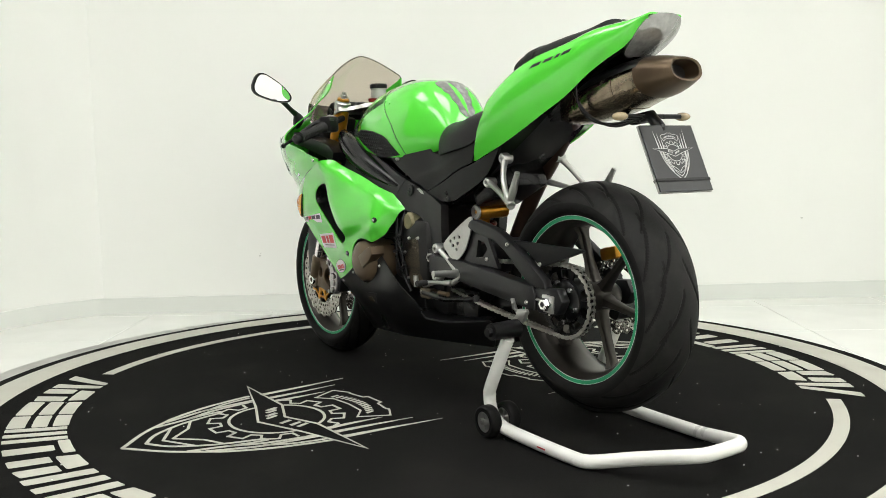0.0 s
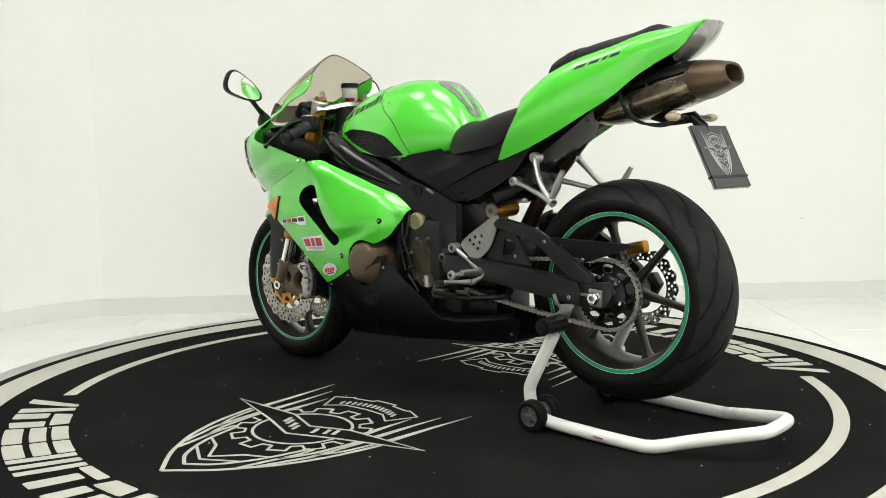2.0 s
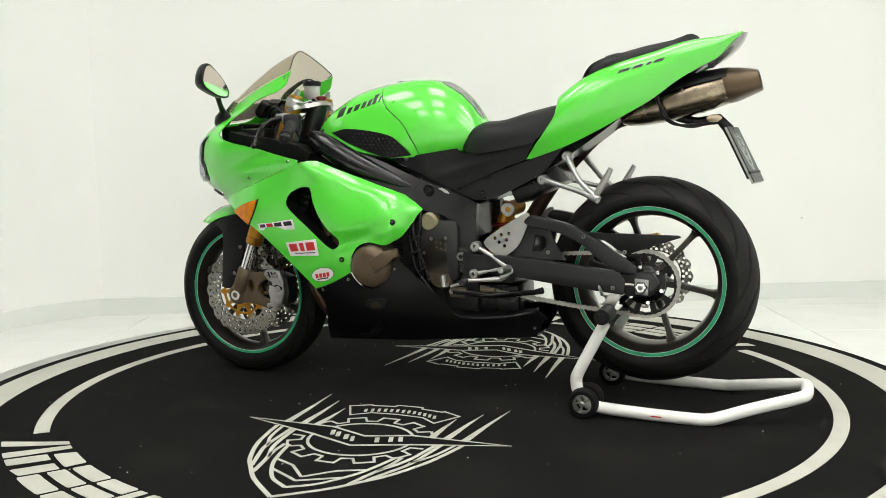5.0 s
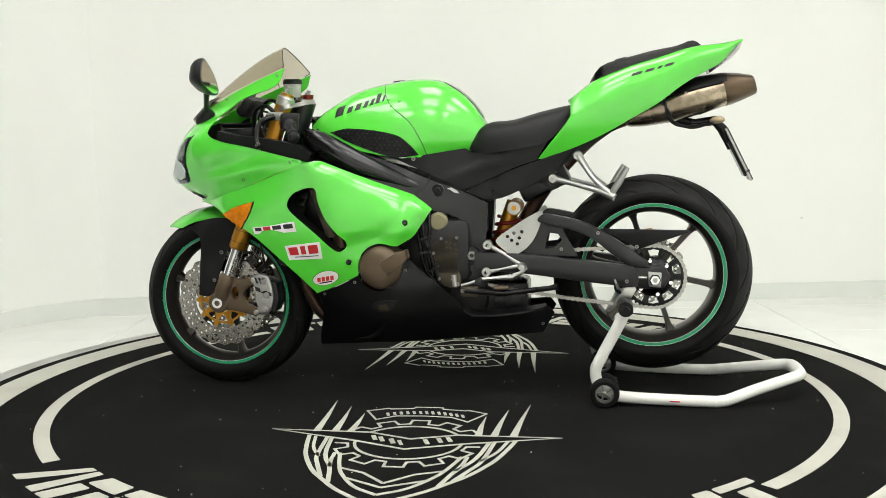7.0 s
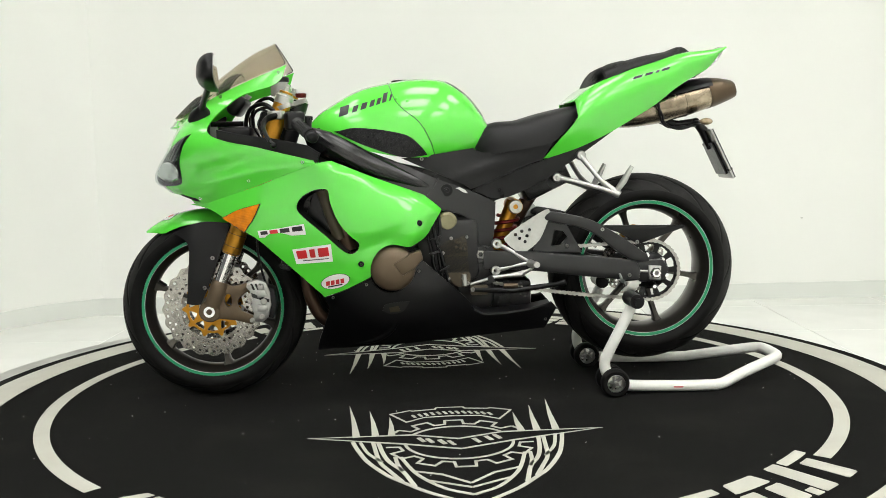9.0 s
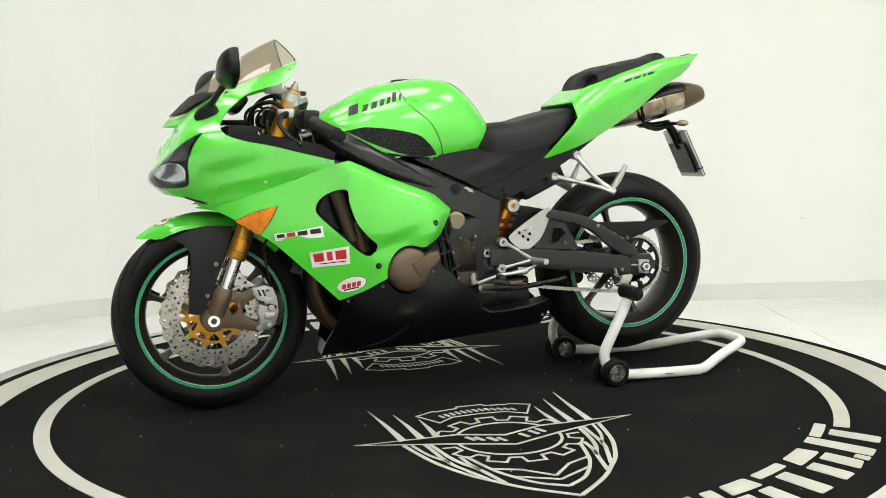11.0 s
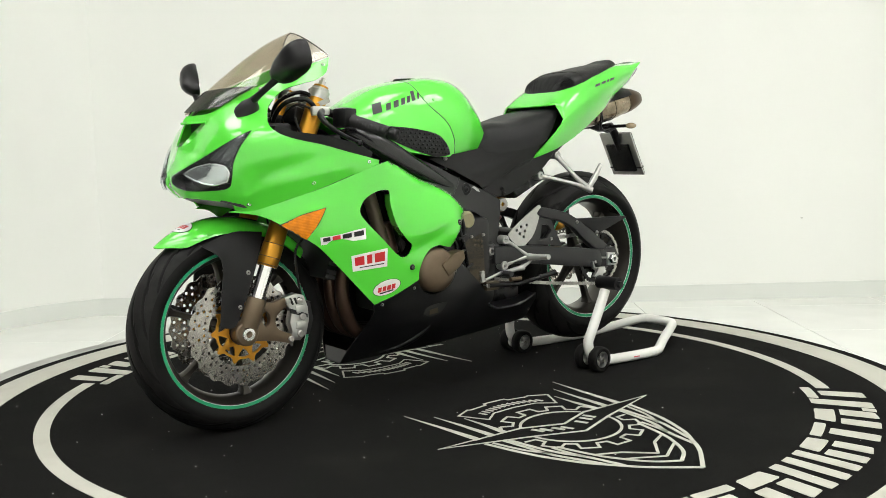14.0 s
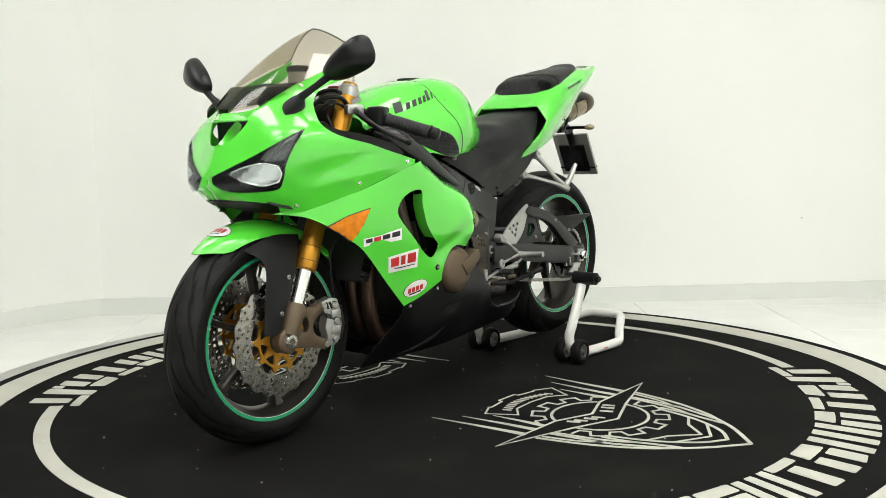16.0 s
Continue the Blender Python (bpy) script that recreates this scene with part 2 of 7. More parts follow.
def tps(ctrl):
    """A thin-plate spline y(u, w) through control triples (u, w, y)."""
    C = np.array(ctrl, float)
    n = len(C)
    r = np.hypot(C[:, None, 0] - C[None, :, 0], C[:, None, 1] - C[None, :, 1])
    K = np.where(r > 0, r * r * np.log(r + 1e-12), 0) + np.eye(n) * 1e-4
    P = np.c_[np.ones(n), C[:, :2]]
    A = np.r_[np.c_[K, P], np.c_[P.T, np.zeros((3, 3))]]
    s = np.linalg.solve(A, np.r_[C[:, 2], 0, 0, 0])

    def y(u, w):
        q = np.hypot(C[:, 0] - u, C[:, 1] - w)
        return float((np.where(q > 0, q * q * np.log(q + 1e-12), 0) * s[:n]).sum() + s[n] + s[n + 1] * u + s[n + 2] * w)
    return y


def lathe(bm, profile, m=None, sides=48, a0=0.0, a1=math.tau):
    """Turns (radius, along) about the local y axis."""
    m = m or Matrix()
    full = abs(a1 - a0 - math.tau) < 1e-6
    n = sides if full else sides + 1
    rings = []
    for k in range(n):
        a = a0 + (a1 - a0) * k / sides
        rings.append([bm.verts.new(m @ Vector((r * math.cos(a), y, r * math.sin(a)))) for r, y in profile])
    for k in range(sides):
        A, B = rings[k], rings[(k + 1) % n]
        for i in range(len(profile) - 1):
            if profile[i][0] < 1e-6:
                bm.faces.new((A[i], A[i + 1], B[i + 1]))
            elif profile[i + 1][0] < 1e-6:
                bm.faces.new((A[i], A[i + 1], B[i]))
            else:
                bm.faces.new((A[i], A[i + 1], B[i + 1], B[i]))
    bmesh.ops.remove_doubles(bm, verts=bm.verts, dist=1e-6)
    return bm


def disc(bm, r, y0, y1, m=None, sides=24, bevel=0.001):
    b = min(bevel, r * 0.3)
    lathe(bm, [(0, y0), (r - b, y0), (r, y0 + b if y1 > y0 else y0 - b), (r, y1 - b if y1 > y0 else y1 + b), (r - b, y1), (0, y1)], m, sides)
    return bm


def loft(bm, sections, caps=True, closed=True):
    """Skin between rings with equal counts of points."""
    rings = [[bm.verts.new(q) for q in s] for s in sections]
    n = len(rings[0])
    for A, B in zip(rings, rings[1:]):
        for k in range(n if closed else n - 1):
            bm.faces.new((A[k], A[(k + 1) % n], B[(k + 1) % n], B[k]))
    if caps:
        bm.faces.new(rings[0][::-1])
        bm.faces.new(rings[-1])
    return bm


# ---- the room ----
FLOOR_Z = -0.032
HEIGHT = 3.0


def slab(name, corners, z0, z1, material, label, category, kind="structure"):
    bm = bmesh.new()
    lo = [bm.verts.new((*q, z0)) for q in corners]
    hi = [bm.verts.new((*q, z1)) for q in corners]
    bm.faces.new(lo[::-1])
    bm.faces.new(hi)
    for i in range(len(lo)):
        bm.faces.new((lo[i], lo[(i + 1) % len(lo)], hi[(i + 1) % len(lo)], hi[i]))
    return tagged(part(name, bm, material), label, category, kind=kind)


# plan of the room, counter-clockwise; the far left corner is cut and softly rounded
A0, A1, A2, A3, A4 = (2.9, 1.78), (-1.695, 1.672), (-1.902, 1.52), (-2.917, -0.13), (-2.917, -4.6)
CORNERS = [A0] + [tuple(q) for q in spline([A1, A2, (-2.031, 1.33)], 6)] + [A3, A4, (2.9, -4.6)]


def room():
    fl = slab("floor", [(-3.3, -5), (3.3, -5), (3.3, 2.3), (-3.3, 2.3)], FLOOR_Z - 0.2, FLOOR_Z - 0.004, GROUT, "white tiled showroom floor with fine grey joints", "floor")
    tile = None
    for i in range(-6, 5):
        for j in range(-10, 4):
            x, y = 1.562 + 0.304 + 0.608 * (i - 1), 0.961 + 0.304 + 0.608 * j
            if math.hypot(abs(x) + 0.304, abs(y) + 0.304) < 1.5 or not (-3.3 < x < 3.2 and -4.9 < y < 2.2):
                continue
            m = pose(0, 0, 0, 0, 0, -1.2) @ pose(x, y, FLOOR_Z - 0.006)
            if tile is None:
                bm = bmesh.new()
                box(bm, (0.6055, 0.6055, 0.012), None, 0.0012, 1)
                tile = part("tile", bm, TILE, fl)
                tile.matrix_basis = m
            else:
                again(tile, m, fl)
    slab("ceiling", [(-3.3, -5), (3.3, -5), (3.3, 2.3), (-3.3, 2.3)], HEIGHT, HEIGHT + 0.2, CEIL, "plain white ceiling", "ceiling")
    P = CORNERS
    n = len(P)

    def run(name, idx, t0, t1, z0, z1, material, label, category):
        bm = bmesh.new()
        inn, outw = [], []
        for i in idx:
            q = Vector(P[i % n])
            a, b = Vector(P[(i - 1) % n]), Vector(P[(i + 1) % n])
            d0, d1 = (q - a).normalized(), (b - q).normalized()
            nn = Vector((d0.y + d1.y, -d0.x - d1.x)).normalized()
            k = 1 / max(0.5, nn.dot(Vector((d1.y, -d1.x))))
            inn.append(q + nn * t0 * k)
            outw.append(q + nn * t1 * k)
        ring = inn + outw[::-1]
        lo = [bm.verts.new((*q, z0)) for q in ring]
        hi = [bm.verts.new((*q, z1)) for q in ring]
        m = len(inn)
        for i in range(m - 1):
            j = 2 * m - 1 - i
            bm.faces.new((lo[i], lo[i + 1], hi[i + 1], hi[i]))
            bm.faces.new((lo[j], lo[j - 1], hi[j - 1], hi[j]))
            bm.faces.new((hi[i], hi[i + 1], hi[j - 1], hi[j]))
            bm.faces.new((lo[i], lo[i + 1], lo[j - 1], lo[j]))
        bm.faces.new((lo[0], hi[0], hi[-1], lo[-1]))
        bm.faces.new((lo[m - 1], hi[m - 1], hi[m], lo[m]))
        return tagged(part(name, bm, material), label, category, kind="structure")
    c = n - 4
    north = run("wall_north", range(0, 2), 0, 0.15, FLOOR_Z, HEIGHT, WALL, "plain white painted showroom wall", "wall")
    run("wall_corner", range(1, c + 2), 0, 0.15, FLOOR_Z, HEIGHT, WALL, "white painted wall with a rounded corner", "wall")
    # out of view; its grey is added so less light reaches the left flank
    run("wall_west", range(c + 1, c + 3), 0, 0.15, FLOOR_Z, HEIGHT, LIGHTCUT_GREY, "unseen wall, made dark grey to cut the light from the left", "wall")
    run("wall_south", range(c + 2, c + 4), 0, 0.15, FLOOR_Z, HEIGHT, WALL, "plain white painted showroom wall", "wall")
    run("wall_east", range(c + 3, c + 5), 0, 0.15, FLOOR_Z, HEIGHT, WALL, "plain white painted showroom wall", "wall")
    run("baseboard", range(0, c + 2), -0.012, 0.0, FLOOR_Z, FLOOR_Z + 0.083, SKIRT, "low pale grey skirting along the wall", "baseboard")
    return north


def wall_marks():
    """Two small knocks in the paint of the far wall."""
    for x, z, r in ((1.858, 0.383, 0.006), (-0.903, 0.249, 0.005), (-0.898, 0.262, 0.003)):
        y = A1[1] + (x - A1[0]) * (A0[1] - A1[1]) / (A0[0] - A1[0])
        bm = bmesh.new()
        lathe(bm, [(0, -0.0012), (r * 0.6, -0.0010), (r, 0.0)], pose(x, y, z) @ Matrix.Diagonal((1.3, 1, 0.7, 1)), 10)
        part("paint_chip", bm, GROUT, NORTH)


def ceiling_lights():
    lamp = thing("ceiling_light", "white square ceiling panel lamp, lit", "ceiling light", "ceiling panel lamps")
    bm = bmesh.new()
    for sx, sy, w, d in ((0, 0.49, 1.0, 0.02), (0, -0.49, 1.0, 0.02), (0.49, 0, 0.02, 0.96), (-0.49, 0, 0.02, 0.96)):
        box(bm, (w, d, 0.05), pose(sx, sy, 0))
    part("frame", bm, WHITEP, lamp)
    bm = bmesh.new()
    box(bm, (0.956, 0.956, 0.02), pose(0, 0, -0.005))
    part("diffuser", bm, DIFFUSER, lamp)
    spots = [(x, y) for y in (-3.7, -2.1, -0.5) for x in (-1.5, 0.3, 2.1)]
    for i, (x, y) in enumerate(spots):
        m = pose(x, y, HEIGHT - 0.026)
        if i:
            copy_thing(lamp, m)
        else:
            lamp.matrix_basis = m


NORTH = room()
wall_marks()
ceiling_lights()


# ---- the turntable ----
def ring_piece(r0, r1, a0, a1, z0, z1, bm=None, n=None):
    bm = bm or bmesh.new()
    n = n or max(6, int(abs(a1 - a0) / 1.5))
    S = []
    for k in range(n + 1):
        a = radians(a0 + (a1 - a0) * k / n)
        S.append([bm.verts.new((r * math.cos(a), r * math.sin(a), z)) for r, z in ((r0, z0), (r1, z0), (r1, z1), (r0, z1))])
    full = abs(a1 - a0) >= 359.9
    if full:
        S[-1] = S[0]
    for A, B in zip(S, S[1:]):
        for i in range(4):
            bm.faces.new((A[i], A[(i + 1) % 4], B[(i + 1) % 4], B[i]))
    if not full:
        bm.faces.new(S[0])
        bm.faces.new(S[-1][::-1])
    return bm


def ribbon(bm, pts, width, z0, z1, closed=False):
    """A flat band of even or given width along a line on the table."""
    P = [Vector(q[:2]) for q in pts]
    n = len(P)
    W = width if isinstance(width, (list, tuple)) else [width] * n
    rows = []
    for i, q in enumerate(P):
        a = P[(i - 1) % n] if closed or i else P[0]
        b = P[(i + 1) % n] if closed or i < n - 1 else P[-1]
        d0 = (q - a).normalized() if (q - a).length > 1e-9 else (b - q).normalized()
        d1 = (b - q).normalized() if (b - q).length > 1e-9 else d0
        nn = Vector((-(d0.y + d1.y), d0.x + d1.x))
        nn = nn.normalized() if nn.length > 1e-6 else Vector((-d1.y, d1.x))
        k = min(1.8, 1 / max(0.3, nn.dot(Vector((-d1.y, d1.x)))))
        l, r = q + nn * W[i] / 2 * k, q - nn * W[i] / 2 * k
        rows.append([bm.verts.new((*l, z0)), bm.verts.new((*r, z0)), bm.verts.new((*r, z1)), bm.verts.new((*l, z1))])
    for i in range(n if closed else n - 1):
        A, B = rows[i], rows[(i + 1) % n]
        for k in range(4):
            bm.faces.new((A[k], A[(k + 1) % 4], B[(k + 1) % 4], B[k]))
    if not closed:
        bm.faces.new(rows[0])
        bm.faces.new(rows[-1][::-1])
    return bm


Z0, Z1 = -0.001, 0.0012


def turntable():
    top = thing("turntable", "round black carpeted turntable with cream rings and emblem prints", "turntable")
    bm = bmesh.new()
    lathe(bm, [(0, -0.02), (1.540, -0.02), (1.540, -0.003), (1.537, 0.0), (0, 0.0)], pose(0, 0, 0, 90, 0, 0), 160)
    part("carpet", bm, CARPET, top, "black needle-felt carpet")
    part("outer_ring", ring_piece(1.383, 1.496, 0, 360, Z0, Z1, n=160), CREAM, top, "wide cream ring")
    for a in (0, 180):
        part("ring_arc", ring_piece(1.184, 1.226, a - 43, a + 43.6, Z0, Z1), CREAM, top, "narrow cream arc")
    # the trade name round the edge, as plain slanted bars of its size
    R0, R1 = 1.135, 1.305
    pair = [[(0.0, 0.0), (0.36, 0.0), (0.36, 0.60), (0.0, 0.60)], [(0.62, 0.0), (1.0, 0.05), (1.0, 0.60), (0.62, 0.60)], [(0.05, 0.68), (0.95, 0.68), (0.88, 1.0), (0.12, 1.0)]]
    lean = [[(0.0, 0.0), (0.30, 0.0), (0.62, 0.98), (0.42, 0.98)], [(0.70, 0.0), (1.0, 0.0), (0.90, 0.98), (0.70, 0.98)]]
    post = [[(0.30, 0.0), (0.68, 0.0), (0.68, 0.74), (0.30, 0.74)], [(0.0, 0.82), (0.95, 0.82), (0.95, 1.0), (0.0, 1.0)]]
    three = [[(k, 0.0), (k + 0.20, 0.0), (k + 0.24, 0.98), (k + 0.02, 0.98)] for k in (0.0, 0.37, 0.74)]
    flat = [[(0.0, 0.0), (1.0, 0.0), (1.0, 0.30), (0.0, 0.30)], [(0.0, 0.40), (1.0, 0.40), (1.0, 0.66), (0.0, 0.66)], [(0.0, 0.74), (1.0, 0.74), (1.0, 1.0), (0.0, 1.0)]]
    dot = [[(0.0, 0.0), (1.0, 0.0), (1.0, 0.22), (0.0, 0.22)]]
    stem = [[(0.0, 0.0), (1.0, 0.0), (1.0, 1.0), (0.0, 1.0)]]
    cells = [(46.0, 53.0, lean), (53.6, 60.2, pair), (60.8, 67.4, flat), (68.0, 73.6, flat), (74.0, 80.6, three), (81.0, 87.2, post), (87.8, 94.2, pair), (95.2, 104.2, three),
             (104.8, 110.6, pair), (111.4, 117.8, post), (118.6, 125.4, pair), (125.9, 127.2, dot), (127.6, 130.2, stem), (130.8, 137.2, post)]
    for base in (0, 180):
        for a0, a1, pieces in cells:
            def S(p, q, a0=a0, a1=a1):
                ang = radians(base + a0 + (a1 - a0) * p + 1.2 * (q - 0.5))
                r = R1 + (R0 - R1) * q
                return (r * math.cos(ang), r * math.sin(ang), Z1)
            for o in pieces:
                rim = []
                for (x0, y0), (x1, y1) in zip(o, o[1:] + o[:1]):
                    rim += [(x0 + (x1 - x0) * k, y0 + (y1 - y0) * k) for k in (0.06, 0.35, 0.65, 0.94)]
                part("print_bar", patch(S, rim, thick=Z1 - Z0, step=0.25), CREAM, top)
    for sgn in (1, -1):
        emblem(top, sgn)
    return top


def edge_ring():
    """The pale metal ring let into the floor round the table; it stands a little off the table's centre and does not turn."""
    bm = bmesh.new()
    n, rows = 200, []
    for k in range(n):
        a = math.tau * k / n
        c, d = math.cos(a), math.sin(a)
        r0 = 1.5445
        r1 = max(r0 + 0.006, 1.586 - 0.042 * c)
        rows.append([bm.verts.new((r * c, r * d, z)) for r, z in ((r0, -0.031), (r1 + 0.004, -0.031), (r1, -0.008), (r1 - 0.003, -0.005), (r0, -0.004))])
    for A, C in zip(rows, rows[1:] + rows[:1]):
        for i in range(5):
            bm.faces.new((A[i], A[(i + 1) % 5], C[(i + 1) % 5], C[i]))
    ring = part("edge_ring", bm, TRIM, None, angle=60)
    tagged(ring, "scuffed pale metal ring round the turntable, set on the floor", "trim", kind="structure")


def emblem(top, s, put=None, z=(Z0, Z1), material=None, name="emblem"):
    """The shield print: spear, ring, cog, banner, fangs and shield lines."""
    bm = bmesh.new()
    t = 0.0075
    CX = -0.005

    def line(pts, w=t, closed=False, lift=0.0):
        ribbon(bm, [(s * (q[0] + CX), s * q[1]) for q in pts], w, z[0], z[1] + lift, closed)

    def both(pts, w=t, lift=0.0):
        line(pts, w, lift=lift)
        line([(-q[0], q[1]) for q in pts], w, lift=lift)

    def flow(pts, n=6):
        return [tuple(q) for q in spline(pts, n)]
    # spear
    line([(0.398, 0.509), (0.122, 0.513), (0.0, 0.561), (-0.122, 0.516), (-0.398, 0.515), (-0.15, 0.589), (0.0, 0.645), (0.15, 0.587)], closed=True, lift=0.0003)
    # plain bars for the words
    for x, wd in ((0.098, 0.012), (0.076, 0.012), (0.044, 0.013), (0.020, 0.010), (-0.048, 0.012), (-0.082, 0.012), (-0.106, 0.012)):
        c = 0.602 - 0.44 * abs(x)
        line([(x + 0.008, c - 0.018), (x - 0.006, c + 0.018)], wd, lift=0.0002)
    for k in range(13):
        x = 0.110 - k * 0.0185
        y = 0.311 + 2.2 * x * x
        line([(x + 0.004, y - 0.013), (x - 0.004, y + 0.013)], 0.0085, lift=0.0002)
    # ring between the spear's edges
    C = 0.586
    for a0, a1 in ((214, 326), (1, 179)):
        line([(0.143 * math.cos(radians(a)), C + 0.136 * math.sin(radians(a))) for a in np.linspace(a0, a1, 32)], 0.0085)
    # cog
    pts = []
    for k in range(12):
        a = 30 * k
        for da, r in ((-9.5, 0.161), (-7.2, 0.196), (7.2, 0.196), (9.5, 0.161)):
            pts.append((a + da, r * math.cos(radians(a + da)), C + r * math.sin(radians(a + da))))
    line([(x, y) for a, x, y in pts if 195 < a < 345 and y < 0.50])
    line([(x, y) for a, x, y in pts if y > 0.605 and -10 < a < 190])
    # banner
    line([(0.178, 0.308), (0.120, 0.277), (0.112, 0.283), (0.045, 0.272), (0.040, 0.257), (-0.040, 0.257), (-0.045, 0.272), (-0.112, 0.283), (-0.120, 0.277),
          (-0.178, 0.308), (-0.133, 0.393), (-0.082, 0.353), (0.0, 0.346), (0.082, 0.353), (0.133, 0.393)], 0.006, closed=True)
    # fangs
    for x, y0, xb in ((0.299, 0.205, 0.273), (0.238, 0.269, 0.221), (0.180, 0.337, 0.178)):
        both([(x, y0), ((x + xb) / 2 - 0.002, (y0 + 0.515) / 2), (xb, 0.515)], [0.001, 0.012, 0.021])
    both(flow([(0.180, 0.497), (0.168, 0.486), (0.158, 0.468)]), 0.008, lift=0.0001)
    # shield lines
    both(flow([(0.282, 0.553), (0.266, 0.629), (0.241, 0.718), (0.195, 0.818), (0.155, 0.875), (0.098, 0.945), (0.0, 1.030)], 8), 0.0115, lift=0.0001)
    both(flow([(0.262, 0.560), (0.241, 0.651), (0.206, 0.722)]), 0.009)
    both(flow([(0.228, 0.565), (0.212, 0.716), (0.190, 0.785), (0.160, 0.862)]), 0.011)
    both(flow([(0.214, 0.572), (0.200, 0.672), (0.183, 0.736), (0.156, 0.797), (0.131, 0.900)]), 0.0115)
    both(flow([(0.172, 0.690), (0.167, 0.745), (0.156, 0.797)]), 0.010)
    both(flow([(0.158, 0.692), (0.137, 0.776), (0.113, 0.842), (0.062, 0.922), (0.0, 0.967)], 8), 0.010, lift=0.0002)
    both([(0.095, 0.868), (0.055, 0.890), (0.0, 0.921)], 0.008, lift=0.0001)
    both([(0.127, 0.800), (0.063, 0.829), (0.0, 0.894)], 0.008, lift=0.0001)
    if put:
        bmesh.ops.transform(bm, matrix=put, verts=bm.verts)
    return part(name, bm, material or CREAM, top, "cream shield emblem with cog and spear" if not put else "")


def lint(top):
    """Specks of fluff on the carpet."""
    rnd = random.Random(4)
    bm = bmesh.new()
    for k in range(170):
        r, a = 1.5 * math.sqrt(rnd.random()), rnd.random() * math.tau
        s = rnd.choice((0.0008, 0.0010, 0.0012, 0.0018))
        box(bm, (s * rnd.uniform(1, 2.6), s, s * 0.7), pose(r * math.cos(a), r * math.sin(a), 0.0014, 0, 0, rnd.random() * 180))
    tagged(part("lint_speck", bm, WHITE, top, "tiny white lint specks"), kind="stuff")


TURNTABLE = turntable()
edge_ring()
lint(TURNTABLE)
# ---- the motorcycle: x to its nose, y to its left, z up ----
BIKE_THING = thing("motorcycle", "bright green and black sport motorcycle held by a rear stand", "motorcycle")
FRONT, REAR = Vector((0.718, 0.0, 0.289)), Vector((-0.672, 0.0, 0.372))
REAR_WHEEL = Vector((-0.672, -0.030, 0.372))


def tyre_mesh(name, R, half, rim, n_sect, lean):
    """A tyre with a round tread and grooves cut into it."""
    nu, ns = 1040, 116
    sec = []
    for k in range(ns + 1):
        a = -1.0 + 2.0 * k / ns
        b = abs(a)
        if b < 0.62:
            ang = a / 0.62 * radians(66)
            rr = half * 1.03
            y, r = rr * math.sin(ang), R - rr * (1 - math.cos(ang)) * 0.86
        else:
            q = (b - 0.62) / 0.38
            y0, r0 = half * 1.03 * math.sin(radians(66)), R - half * 1.03 * (1 - math.cos(radians(66))) * 0.86
            r = r0 + (rim - r0) * q
            y = math.copysign(y0 + (half * 0.80 - y0) * q ** 1.6 + half * 0.07 * math.sin(q * math.pi), a)
        sec.append((a, y, r))
    V, D = [], []
    step = math.tau / n_sect
    for i in range(nu):
        th = i * math.tau / nu
        for a, y, r in sec:
            b = abs(a)
            d = 0.0
            if b < 0.66:
                for side in (0, 1):
                    for w0, w1, off, slope in ((0.03, 0.40, 0.0, 1.0), (0.26, 0.62, 0.48, 1.35)):
                        sa = a if side == 0 else -a
                        if w0 < sa < w1:
                            q = (sa - w0) / (w1 - w0)
                            c = (off + 0.5 * side) * step + lean * (slope * 1.05 * q ** 0.6 * step)
                            x = (th - c) % step
                            x = min(x, step - x) * R
                            along = slope * 0.63 * max(q, 0.05) ** -0.4 * step * R / ((w1 - w0) * half * 1.9)
                            x /= math.sqrt(1 + along * along)
                            edge = min(1.0, 6 * q, 6 * (1 - q))
                            d = max(d, 0.006 * edge * max(0.0, 1 - (x / 0.0034) ** 2))
            rr = r - d
            V.append((rr * math.cos(th), y, rr * math.sin(th)))
            # true where the darker rubber goes: sidewalls, and grooves to paint their shade
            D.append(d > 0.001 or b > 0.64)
    F = []
    m = ns + 1
    for i in range(nu):
        j = (i + 1) % nu
        for k in range(ns):
            F.append((i * m + k, j * m + k, j * m + k + 1, i * m + k + 1))
    me = bpy.data.meshes.new(name)
    me.from_pydata(V, [], F)
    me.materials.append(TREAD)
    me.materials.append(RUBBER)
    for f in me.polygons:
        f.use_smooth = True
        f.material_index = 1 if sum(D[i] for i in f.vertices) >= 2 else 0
    return me


